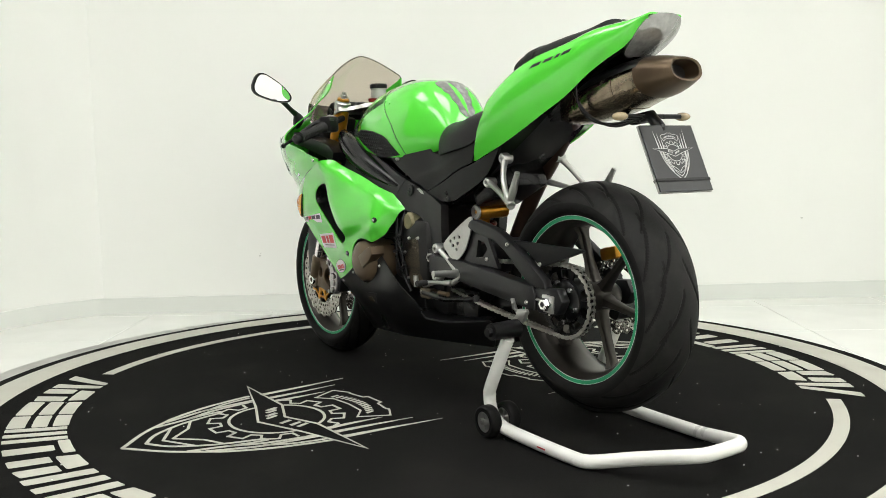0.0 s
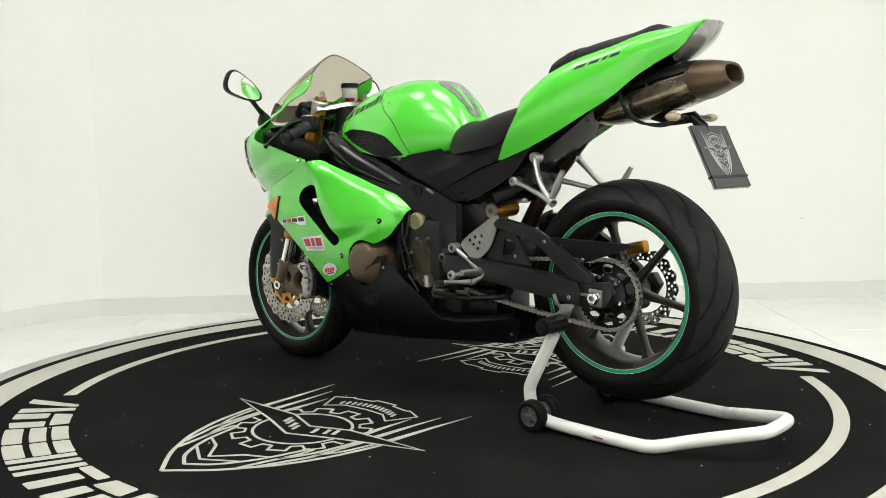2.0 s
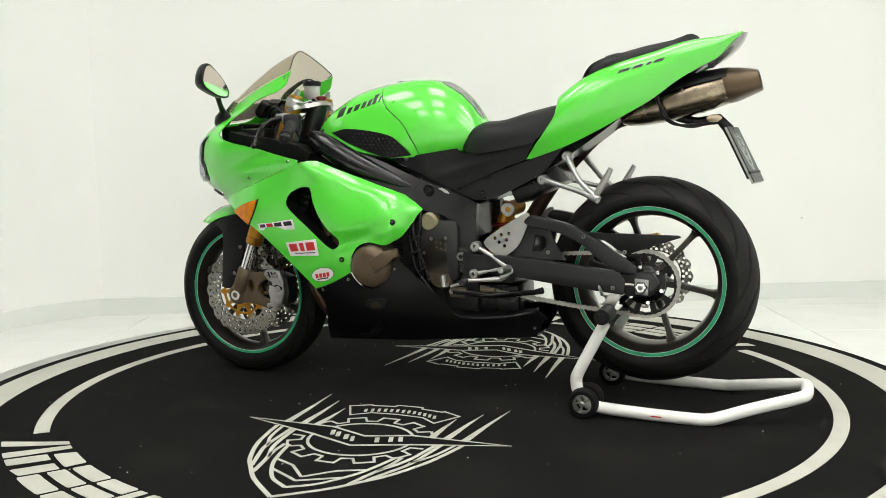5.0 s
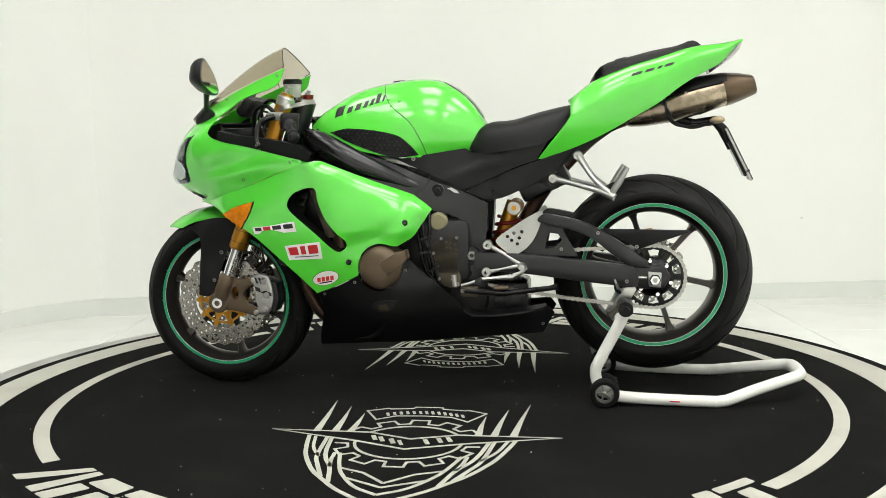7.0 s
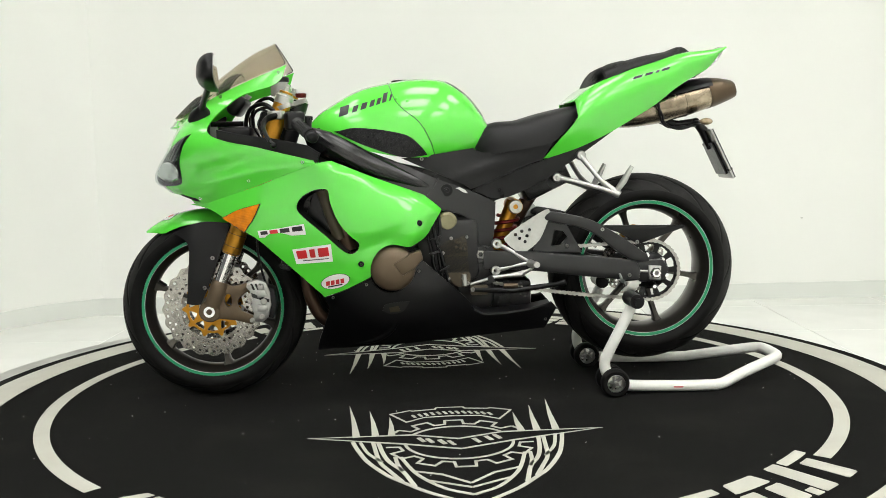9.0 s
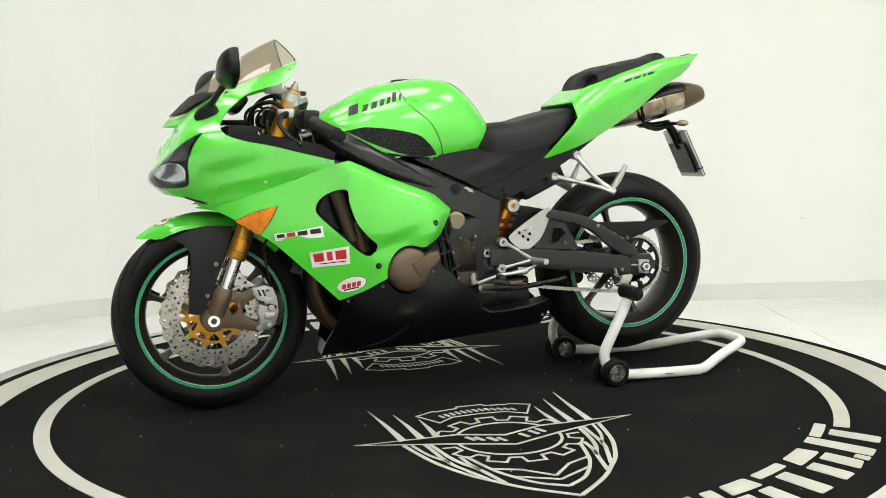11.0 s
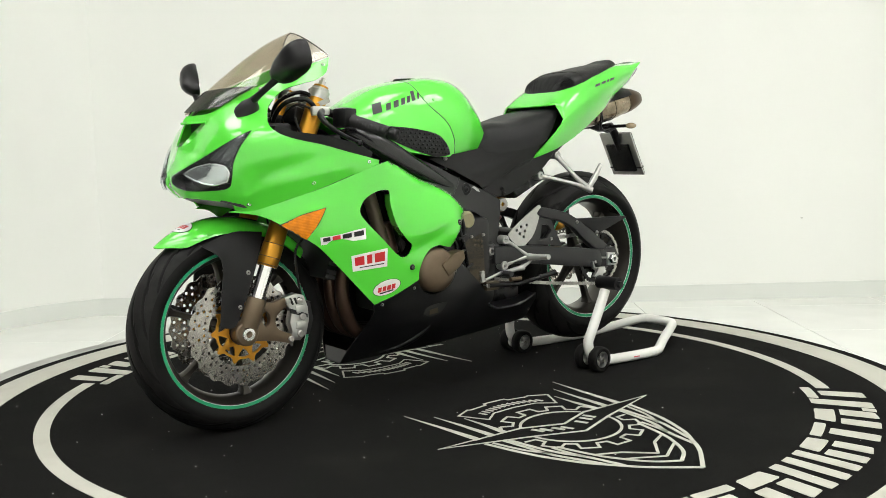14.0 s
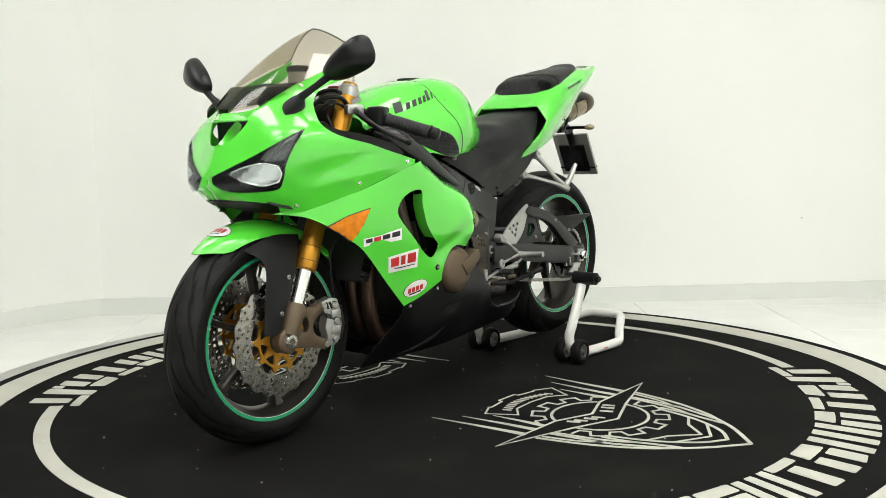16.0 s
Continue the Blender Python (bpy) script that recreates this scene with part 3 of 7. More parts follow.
def wheel(name, center, R, half, n_spoke, label, turn0, rim_half, lean):
    w = new(name)
    w.parent = BIKE_THING
    w.matrix_basis = Matrix.Translation(center)
    tagged(w, label)
    t = new("tyre", tyre_mesh("tyre", R, half, 0.219, 13, lean))
    t.parent = w
    tagged(t, "black rubber tyre with curved tread grooves")
    bm = bmesh.new()
    h = rim_half
    lathe(bm, [(0.228, h), (0.2220, h + 0.004), (0.2110, h + 0.002), (0.208, h - 0.008), (0.198, h - 0.018), (0.193, h * 0.35), (0.190, 0), (0.193, -h * 0.35), (0.198, -h + 0.018), (0.207, -h + 0.008),
               (0.2110, -h - 0.002), (0.2220, -h - 0.004), (0.228, -h)], None, 96)
    part("rim", bm, RIM, w, "dark grey cast wheel rim")
    for sgn in (1, -1):
        bm = bmesh.new()
        lathe(bm, [(0.2215, sgn * (h + 0.0056)), (0.2120, sgn * (h + 0.0044))], None, 120)
        part("rim_tape", bm, RIMGREEN, w, "green rim stripe")
        bm = bmesh.new()
        lathe(bm, [(0.2224, sgn * (h + 0.0060)), (0.2216, sgn * (h + 0.0062)), (0.2215, sgn * (h + 0.0048))], None, 120)
        part("stripe_edge", bm, WHITE, w)
        bm = bmesh.new()
        lathe(bm, [(0.2119, sgn * (h + 0.0046)), (0.2110, sgn * (h + 0.0038))], None, 120)
        part("stripe_edge", bm, WHITE, w)
    spoke = None
    for k in range(n_spoke):
        a = turn0 + 360 / n_spoke * k
        m = Matrix.Rotation(radians(-a), 4, "Y")
        if spoke is None:
            bm = bmesh.new()
            secs = []
            for r, wd, dp in ((0.025, 0.026, 0.026), (0.05, 0.014, 0.019), (0.10, 0.0095, 0.014), (0.165, 0.0095, 0.014), (0.182, 0.012, 0.017), (0.196, 0.021, 0.022)):
                secs.append([(r, sy * dp * 1.0, sz * wd * 0.62) for sy, sz in ((1, 1), (0.6, 1.45), (-0.6, 1.45), (-1, 1), (-1, -1), (-0.6, -1.45), (0.6, -1.45), (1, -1))])
            loft(bm, secs)
            spoke = part("spoke", bm, RIM, w)
            spoke.matrix_basis = m
        else:
            again(spoke, m, w)
    bm = bmesh.new()
    lathe(bm, [(0.012, 0.062), (0.030, 0.062), (0.038, 0.045), (0.042, 0.02), (0.042, -0.02), (0.038, -0.045), (0.030, -0.062), (0.012, -0.062)], None, 40)
    part("hub", bm, RIM, w)
    bm = bmesh.new()
    tube_along(bm, [(0.197 * math.cos(radians(25)), 0.0, 0.197 * math.sin(radians(25))), (0.165 * math.cos(radians(25)), 0.02, 0.165 * math.sin(radians(25)))], 0.005, 8)
    part("valve", bm, BLACKP, w)
    return w


def brake_disc(parent, y, r_out, r_in, sgn, material, carrier=None, petals=20):
    """A drilled wave disc: outline with soft lobes, holes through it."""
    out = []
    n = petals * 12
    for k in range(n):
        a = math.tau * k / n
        out.append(((r_out + 0.0035 * math.cos(petals * a)) * math.cos(a), (r_out + 0.0035 * math.cos(petals * a)) * math.sin(a)))
    inn = [(r_in * math.cos(math.tau * k / 60), r_in * math.sin(math.tau * k / 60)) for k in range(60)]
    holes = [inn]
    d = r_out - r_in
    for k in range(petals * 2):
        for j, f in enumerate((0.22, 0.5, 0.78)):
            if (k + j) % 2 and f == 0.5:
                continue
            a = math.tau * (k + 0.5 * (j % 2)) / (petals * 2)
            c = ((r_in + d * f) * math.cos(a), (r_in + d * f) * math.sin(a))
            holes.append([(c[0] + 0.0046 * math.cos(q * math.tau / 7), c[1] + 0.0046 * math.sin(q * math.tau / 7)) for q in range(7)])
    bm = patch(lambda a, b: (a, y, b), out, holes, thick=0.005, step=0)
    ob = part("brake_disc", bm, material, parent, "drilled steel wave brake disc")
    if carrier:
        oc, ho = [], []
        for k in range(120):
            a = math.tau * k / 120
            r = 0.078 + 0.014 * max(0, math.cos(10 * a)) ** 2
            oc.append((r * math.cos(a), r * math.sin(a)))
        ho.append([(0.040 * math.cos(math.tau * k / 30), 0.040 * math.sin(math.tau * k / 30)) for k in range(30)])
        for k in range(10):
            a = math.tau * (k + 0.5) / 10
            ho.append([(r * math.cos(a + da), r * math.sin(a + da)) for r, da in ((0.071, -0.25), (0.072, 0), (0.071, 0.25), (0.060, 0.19), (0.047, 0.0), (0.060, -0.19))])
        part("disc_carrier", patch(lambda a, b: (a, y + sgn * 0.004, b), oc, ho, thick=0.006, step=0), carrier, ob, "gold disc carrier")
        bob = None
        for k in range(10):
            a = math.tau * k / 10
            m = pose(0.092 * math.cos(a), y, 0.092 * math.sin(a))
            if bob is None:
                bob = part("bobbin", disc(bmesh.new(), 0.0075, -0.006, 0.006, None, 12), STEEL, ob)
                bob.matrix_basis = m
            else:
                again(bob, m, ob)
    return ob


W_FRONT = wheel("front_wheel", FRONT, 0.289, 0.064, 6, "front wheel with dark six-spoke rim and green stripe", 20, 0.047, -1)
W_REAR = wheel("rear_wheel", REAR_WHEEL, 0.308, 0.096, 6, "wide rear wheel with dark six-spoke rim and green stripe", 12, 0.075, 1)
for s in (1, -1):
    brake_disc(W_FRONT, s * 0.068, 0.150, 0.097, s, DISCM, GOLD)
brake_disc(W_REAR, -0.075, 0.108, 0.075, -1, DISCM, None, 16)
# ---- bodywork ----
def curve(pairs):
    """A smooth function through (x, y) pairs."""
    P = sorted(pairs)
    X, Y = np.array([q[0] for q in P]), np.array([q[1] for q in P])
    d = np.gradient(Y, X)

    def f(x):
        x = min(max(x, X[0]), X[-1])
        i = min(max(int(np.searchsorted(X, x)) - 1, 0), len(X) - 2)
        h = X[i + 1] - X[i]
        t = (x - X[i]) / h
        return float(Y[i] * (1 + 2 * t) * (1 - t) ** 2 + d[i] * h * t * (1 - t) ** 2 + Y[i + 1] * t * t * (3 - 2 * t) + d[i + 1] * h * t * t * (t - 1))
    return f


B = BIKE_THING

# nose cowl: plan curves at each height
COWL_V = curve([(0.60, 0.224), (0.68, 0.240), (0.75, 0.255), (0.82, 0.250), (0.87, 0.216), (0.92, 0.172), (0.97, 0.158), (1.03, 0.148)])
COWL_F = curve([(0.60, 0.775), (0.63, 0.800), (0.655, 0.842), (0.69, 0.872), (0.73, 0.858), (0.77, 0.832), (0.82, 0.806), (0.86, 0.786), (0.90, 0.764), (0.95, 0.730), (1.03, 0.600)])
# how far a soft prow stands out along the middle of the nose
PROW = curve([(0.60, 0.0), (0.69, 0.003), (0.73, 0.008), (0.77, 0.018), (0.82, 0.030), (0.86, 0.040), (0.88, 0.032), (0.92, 0.0), (1.03, 0.0)])
U0, KA = 0.33, 0.30
COWL_P = curve([(0.60, 2.6), (0.69, 2.4), (0.73, 2.8), (0.77, 3.5), (0.83, 4.2), (0.87, 3.4), (0.90, 2.8), (1.03, 2.7)])


def cowl(b, w):
    a = min(max(b / KA, 0.0), math.pi / 2)
    V, Fw, PW = COWL_V(w), COWL_F(w), COWL_P(w)
    v = V * max(0.0, math.cos(a)) ** (2 / PW)
    u = U0 + (Fw - U0) * math.sin(a) ** (2 / PW) + PROW(w) * math.exp(-(v / 0.052) ** 2)
    line = w - (0.685 + (0.70 - u) * 0.225)
    s = min(1.0, max(0.0, (0.74 - u) / 0.1)) * min(1.0, max(0.0, (u - 0.40) / 0.2))
    return (u, v + 0.006 * s * math.exp(-(line / (0.012 if line > 0 else 0.03)) ** 2) - 0.006 * s * math.exp(-((line - 0.035) / 0.022) ** 2), w)


def from_u(u, w):
    return KA * math.asin(min(1.0, max(0.0, (u - U0) / (COWL_F(w) - U0))) ** (COWL_P(w) / 2)), w


def from_v(v, w):
    return KA * math.acos(min(1.0, max(0.0, v / COWL_V(w))) ** (COWL_P(w) / 2)), w


NOSE = KA * math.pi / 2


def bolts(parent, spots, material=STEEL, r=0.0065, name="bolt"):
    """Button-head bolts on the left flank, and the same on the right."""
    first = None
    for q in spots:
        for s in (1, -1):
            m = Matrix.Translation((q[0], s * q[1], q[2])) @ Matrix.Rotation(0 if s > 0 else math.pi, 4, "Z")
            if first is None:
                bm = bmesh.new()
                lathe(bm, [(0.002, 0.001), (0.003, 0.003), (r * 0.75, 0.003), (r, 0.0008), (r, -0.006)], None, 14)
                first = part(name, bm, material, parent)
                first.matrix_basis = m
            else:
                again(first, m, parent)


def upper_cowl():
    pts = [from_u(u, w) + c for u, w, c in (
        (0.455, 1.030, (1,)), (0.470, 0.990, ()), (0.505, 0.966, ()), (0.545, 0.955, ()), (0.605, 0.934, ()), (0.656, 0.893, ()), (0.683, 0.850, ()), (0.672, 0.823, ()),
        (0.628, 0.805, ()), (0.547, 0.788, ()), (0.45, 0.763, ()), (0.376, 0.745, (1,)), (0.376, 0.732, (1,)), (0.435, 0.7135, ()), (0.585, 0.6605, ()), (0.700, 0.622, ()),
        (0.748, 0.622, (1,)), (0.765, 0.640, ()))]
    pts += [from_v(0.10, 0.650), from_v(0.04, 0.655), (NOSE, 0.656, 1)] + [(*from_v(v, w), k) for v, w, k in ((0.0, 0.790, 1), (0.03, 0.795, 0), (0.046, 0.806, 0), (0.060, 0.825, 0), (0.070, 0.842, 0), (0.072, 0.852, 1), (0.05, 0.852, 0), (0.0, 0.850, 1))] + [(NOSE, 0.871, 1), from_v(0.03, 0.8715), from_v(0.062, 0.876), from_v(0.084, 0.888)]
    pts += [from_u(u, w) for u, w in ((0.712, 0.920), (0.678, 0.938), (0.635, 0.957), (0.58, 0.981), (0.52, 1.005))]
    c = part("upper_cowl", patch(cowl, soft_outline(pts, 5), thick=0.004, step=0.014, both=True, side=-1), GREEN, B, "glossy green front cowl with twin headlights", angle=60)
    bm = bmesh.new()
    loft(bm, [[(u, v, w) for v, w in ((-hv, z0), (hv, z0), (hv * 1.05, z1), (-hv * 1.05, z1))] for u, hv, z0, z1 in ((0.772, 0.078, 0.784, 0.858), (0.70, 0.070, 0.80, 0.862))])
    part("intake_duct", bm, BLACKI, c, "black air intake mouth")
    bm = bmesh.new()
    loft(bm, [[(u, -v, w), (u + 0.012 * (v > 0.02), 0, w + 0.012), (u, v, w), (u, v, w - 0.02), (u, -v, w - 0.02)] for u, v, w in ((0.822, 0.046, 0.782), (0.806, 0.036, 0.796), (0.790, 0.028, 0.816), (0.772, 0.020, 0.842))])
    part("intake_ramp", bm, GREEN, c)
    bm = bmesh.new()
    tube_along(bm, [tuple(Vector(cowl(*from_v(abs(v), w))) * 1.0) if v >= 0 else tuple(Vector((cowl(*from_v(abs(v), w))[0], v, w))) for v, w in ((0.073, 0.853), (0.05, 0.853), (0.025, 0.852), (0.0, 0.851), (-0.025, 0.852), (-0.05, 0.853), (-0.073, 0.853))], 0.0035, 8)
    part("intake_lip", bm, GREEN, c)
    def ribbed(b, w):
        p = cowl(b, w)
        h = 0.0005 * math.sin((p[1] * 0.75 - p[2] * 0.5) * math.tau / 0.0085)
        return (p[0] + h, p[1] + h, p[2])
    for s in (1, -1):
        hl = [(*from_v(v, w), k) for v, w, k in ((0.020, 0.712, 1), (0.033, 0.692, 0), (0.071, 0.677, 0), (0.124, 0.676, 0), (0.155, 0.682, 0), (0.170, 0.704, 0), (0.185, 0.744, 0), (0.201, 0.785, 0), (0.2085, 0.828, 1), (0.193, 0.810, 0), (0.156, 0.783, 0), (0.083, 0.742, 0))]
        o = soft_outline(hl, 6)
        cx, cy = np.mean([q[0] for q in o]), np.mean([q[1] for q in o])
        base = part("headlight", patch(cowl, o, thick=0.004, step=0.012, lift=0.0015, mirror=s < 0, side=-1), SATIN, B, "clear headlight with chrome reflector", angle=60)
        refl = soft_outline([(*from_v(v, w), k) for v, w, k in ((0.068, 0.720, 1), (0.109, 0.737, 0), (0.150, 0.745, 0), (0.172, 0.739, 1), (0.172, 0.72, 0), (0.163, 0.699, 1), (0.136, 0.691, 0), (0.100, 0.705, 0))], 5)
        part("reflector", patch(cowl, refl, thick=0.002, step=0.010, lift=0.004, mirror=s < 0, side=-1), REFLECT, base, "faceted chrome reflector")
        upper = soft_outline([(*from_v(v, w), k) for v, w, k in ((0.142, 0.754, 1), (0.162, 0.780, 0), (0.190, 0.803, 0), (0.2045, 0.820, 1), (0.199, 0.79, 0), (0.187, 0.756, 1), (0.165, 0.750, 0))], 4)
        part("reflector", patch(ribbed, upper, thick=0.002, step=0.0032, lift=0.0045, mirror=s < 0, side=-1), REFLECT2, base, "ribbed grey reflector")
        bm = bmesh.new()
        tube_along(bm, [tuple(np.array(cowl(*q[:2])) * (1, s, 1) + np.array((0.0035, s * 0.0035, 0))) for q in refl], 0.0022, 6, closed=True)
        part("reflector_edge", bm, CHROME, base)
        part("lens", patch(cowl, [(cx + (q[0] - cx) * 0.96, cy + (q[1] - cy) * 0.96) for q in o], thick=0.0015, step=0.012, lift=0.008, mirror=s < 0, side=-1), LENS, base, "clear lens", angle=60)
    bolts(c, [cowl(*from_u(0.408, 0.741)), cowl(*from_u(0.568, 0.689)), cowl(*from_u(0.722, 0.638)), cowl(*from_u(0.655, 0.940)), cowl(*from_u(0.478, 1.008))], CHROME, 0.0055)
    return c


def screen():
    C = [(0.812, 0.8735), (0.766, 0.918), (0.700, 0.975), (0.622, 1.036), (0.560, 1.077), (0.498, 1.106)]
    Ed = [(0.758, 0.086, 0.889), (0.712, 0.108, 0.921), (0.655, 0.128, 0.951), (0.60, 0.138, 0.975), (0.53, 0.141, 1.004), (0.456, 0.142, 1.032)]
    Cs, Es = spline(C, 6), spline(Ed, 6)
    n = len(Cs) - 1

    def S(p, q):
        x = min(max(p, 0), 1) * n
        i = min(int(x), n - 1)
        f = x - i
        c = Cs[i] * (1 - f) + Cs[i + 1] * f
        e = Es[i] * (1 - f) + Es[i + 1] * f
        a = q * math.pi / 2
        k = 1 - min(1.0, math.sin(a)) ** (2.4 - 0.9 * min(max(p, 0), 1))
        return (e[0] + (c[0] - e[0]) * k, e[1] * math.sin(a), e[2] + (c[1] - e[2]) * k)
    SS = lambda p, q: S(p, abs(q)) if q >= 0 else tuple(np.array(S(p, -q)) * (1, -1, 1))
    o = [(p, -1) for p in np.linspace(0, 0.94, 16)] + [(0.985, -0.93), (1, -0.8)] + [(1, q) for q in np.linspace(-0.7, 0.7, 15)] + [(1, 0.8), (0.985, 0.93)] + [(p, 1) for p in np.linspace(0.94, 0, 16)] + [(0, q) for q in np.linspace(0.85, -0.85, 13)]
    part("windscreen", patch(SS, o, thick=0.003, step=0.06, side=1), SMOKE, B, "smoke-tinted curved windscreen", angle=60)
    edge = [SS(*q) for q in o[15:35]]
    part("screen_edging", tube_along(bmesh.new(), edge, 0.0016, 6), BLACKP, B)
    # dark dotted band at the foot of the screen
    part("screen_tint", patch(SS, [(0.01, q) for q in np.linspace(-0.93, 0.93, 15)] + [(0.34, 0.97), (0.30, 0.6), (0.26, 0.0), (0.30, -0.6), (0.34, -0.97)], thick=0.001, step=0.06, lift=-0.006, side=1), TINT, B, "dark dotted tint band")


REFLECT = mat("reflector_chrome", (0.80, 0.81, 0.81), 0.14, metal=0.9, vary=0.15, grain=45, bump=0.9, bump_scale=45)
REFLECT2 = mat("reflector_grey", (0.17, 0.17, 0.175), 0.2, metal=0.7, vary=0.4, grain=60, bump=0.3, bump_scale=50)
TINT = glass("screen_tint_band", (0.42, 0.41, 0.39), 0.1)

SIDE_Y = tps([(u, w, cowl(*from_u(u, w))[1] - 0.0015) for u, w in ((0.755, 0.618), (0.70, 0.625), (0.645, 0.643), (0.585, 0.662), (0.51, 0.689), (0.435, 0.715), (0.376, 0.737))] + [(0.54, 0.614, 0.232), (0.585, 0.535, 0.212), (0.47, 0.44, 0.203), (0.338, 0.447, 0.214), (0.36, 0.335, 0.188), (0.247, 0.43, 0.219),
              (0.20, 0.69, 0.205), (0.052, 0.633, 0.178), (-0.008, 0.59, 0.160), (0.07, 0.554, 0.212), (0.12, 0.474, 0.212), (0.357, 0.661, 0.240), (0.30, 0.60, 0.236), (0.45, 0.60, 0.236), (0.65, 0.58, 0.195)])


SIDE_TOP = curve([(-0.02, 0.585), (0.052, 0.633), (0.197, 0.688), (0.308, 0.735), (0.376, 0.742)])


def side_surface(u, w):
    # a raised flank behind the side opening, and a turned-in upper edge
    s = 1 / (1 + math.exp((u - (0.295 + 0.45 * (w - 0.55))) / 0.014))
    lift = 0.011 * s * min(1, max(0, (w - 0.475) / 0.05)) ** 1.5 * min(1, max(0, (u + 0.01) / 0.09))
    d = max(0.0, 1 - (SIDE_TOP(u) - w) / 0.034) * min(1.0, max(0.0, (0.375 - u) / 0.06))
    # shallow valley running back from the opening
    v0 = math.exp(-((w - (0.478 + 0.42 * (0.25 - u))) / 0.022) ** 2) * min(1, max(0, (0.27 - u) / 0.05)) * min(1, max(0, (u - 0.03) / 0.1))
    # chamfer along the rear lower edge
    ch = max(0.0, min(-(u - 0.045) * 0.333 - (w - 0.575) * 0.943, -(u - 0.045) * 0.865 - (w - 0.575) * 0.5))
    return (u, SIDE_Y(u, w) + lift - 0.030 * d * d - 0.007 * v0 - 0.65 * ch, w)


HOLE = [(0.426, 0.625), (0.407, 0.645), (0.375, 0.659), (0.345, 0.661), (0.336, 0.650), (0.332, 0.618), (0.311, 0.563), (0.278, 0.521), (0.252, 0.497), (0.256, 0.475), (0.278, 0.464), (0.305, 0.478), (0.349, 0.520), (0.410, 0.576), (0.430, 0.602)]


def side_fairing():
    o = [(0.760, 0.617, 1), (0.585, 0.660, 0), (0.435, 0.713, 0), (0.376, 0.734, 1), (0.335, 0.742, 0), (0.308, 0.735, 0), (0.197, 0.688, 0), (0.052, 0.633, 0), (-0.006, 0.593, 1), (0.025, 0.545, 0), (0.051, 0.508, 0), (0.085, 0.486, 1),
         (0.105, 0.480, 0), (0.150, 0.489, 0), (0.185, 0.478, 0), (0.208, 0.452, 0), (0.219, 0.420, 0), (0.219, 0.392, 1), (0.289, 0.358, 0), (0.360, 0.332, 1), (0.400, 0.371, 0), (0.470, 0.439, 0), (0.544, 0.509, 0), (0.584, 0.537, 0), (0.650, 0.580, 0), (0.698, 0.606, 0)]
    hole = soft_outline(HOLE, 4)
    ol = soft_outline(o, 5)
    for s in (1, -1):
        f = part("side_fairing", patch(side_surface, ol, [hole], thick=0.004, step=0.011, mirror=s < 0, side=-1), GREEN, B, "glossy green side fairing with air opening", angle=50)
        bm = bmesh.new()
        n = len(hole)
        A = [bm.verts.new((q[0], s * (side_surface(*q)[1] - 0.002), q[1])) for q in hole]
        ce = (0.34, 0.56)
        D = [bm.verts.new((q[0] + (ce[0] - q[0]) * 0.05 - 0.012, s * (side_surface(*q)[1] - 0.045), q[1] + (ce[1] - q[1]) * 0.05)) for q in hole]
        for i in range(n):
            bm.faces.new((A[i], A[(i + 1) % n], D[(i + 1) % n], D[i]))
        for i, fc in enumerate(bm.faces):
            fc.material_index = 1 if 4 * 4 <= i < 7 * 4 else 0
        part("opening_wall", bm, [SATIN, GREEN], f, "inner wall of the air opening")
        # added black sheet, blocks the bright room so the opening stays as dark as shade
        back = soft_outline([(0.470, 0.640), (0.420, 0.690), (0.340, 0.695), (0.290, 0.640), (0.230, 0.520), (0.220, 0.450), (0.290, 0.430), (0.400, 0.520)], 3)
        part("opening_blocker", mirrored(plate(back, 0.128, 0.006), s), SATIN, f, "added black sheet that keeps the air opening dark")
        ind = soft_outline([(0.655, 0.580, 1), (0.598, 0.606, 0), (0.535, 0.622, 1), (0.556, 0.580, 0), (0.588, 0.536, 1), (0.618, 0.557, 0)], 4)
        ribs = lambda u, w: (u, side_surface(u, w)[1] + 0.0004 * math.sin((w - 0.25 * u) * math.tau / 0.0075), w)
        il = part("indicator", patch(side_surface, ind, thick=0.010, step=0.012, lift=0.004, mirror=s < 0, side=-1), BLACKI, f, "black indicator rim")
        ci = np.mean(np.array([q[:2] for q in ind]), axis=0)
        part("indicator_lens", patch(ribs, [tuple(ci + (np.array(q[:2]) - ci) * 0.93) for q in ind], thick=0.004, step=0.0017, lift=0.0065, mirror=s < 0, side=-1), AMBER, il, "ribbed orange lens", angle=70)
        # stickers, lettering as plain bars
        st = lambda nm, out, m, lift=0.0012, lab="": part(nm, patch(side_surface, out, thick=0.0012, step=0.03, lift=lift, mirror=s < 0, side=-1), m, f, lab)
        quad = lambda a, b, c, d, x0, x1, y0, y1: [tuple(np.array(a) * (1 - x) * (1 - y) + np.array(b) * x * (1 - y) + np.array(c) * x * y + np.array(d) * (1 - x) * y) for x, y in ((x0, y0), (x1, y0), (x1, y1), (x0, y1))]
        Z = ((0.549, 0.541), (0.412, 0.559), (0.407, 0.527), (0.545, 0.520))
        st("sticker", quad(*Z, 0, 1, 0, 1), WHITE, lab="white maker's sticker with dark bars")
        for k, (x0, x1, m) in enumerate(((0.05, 0.2, BLACKI), (0.25, 0.42, RED), (0.47, 0.67, BLACKI), (0.73, 0.95, BLACKI))):
            st("sticker_bar", quad(*Z, x0, x1, 0.15, 0.60), m, 0.002)
        D4 = ((0.450, 0.482), (0.335, 0.496), (0.331, 0.443), (0.440, 0.437))
        st("sticker", quad(*D4, 0, 1, 0, 1), WHITE, lab="white sticker with red bars")
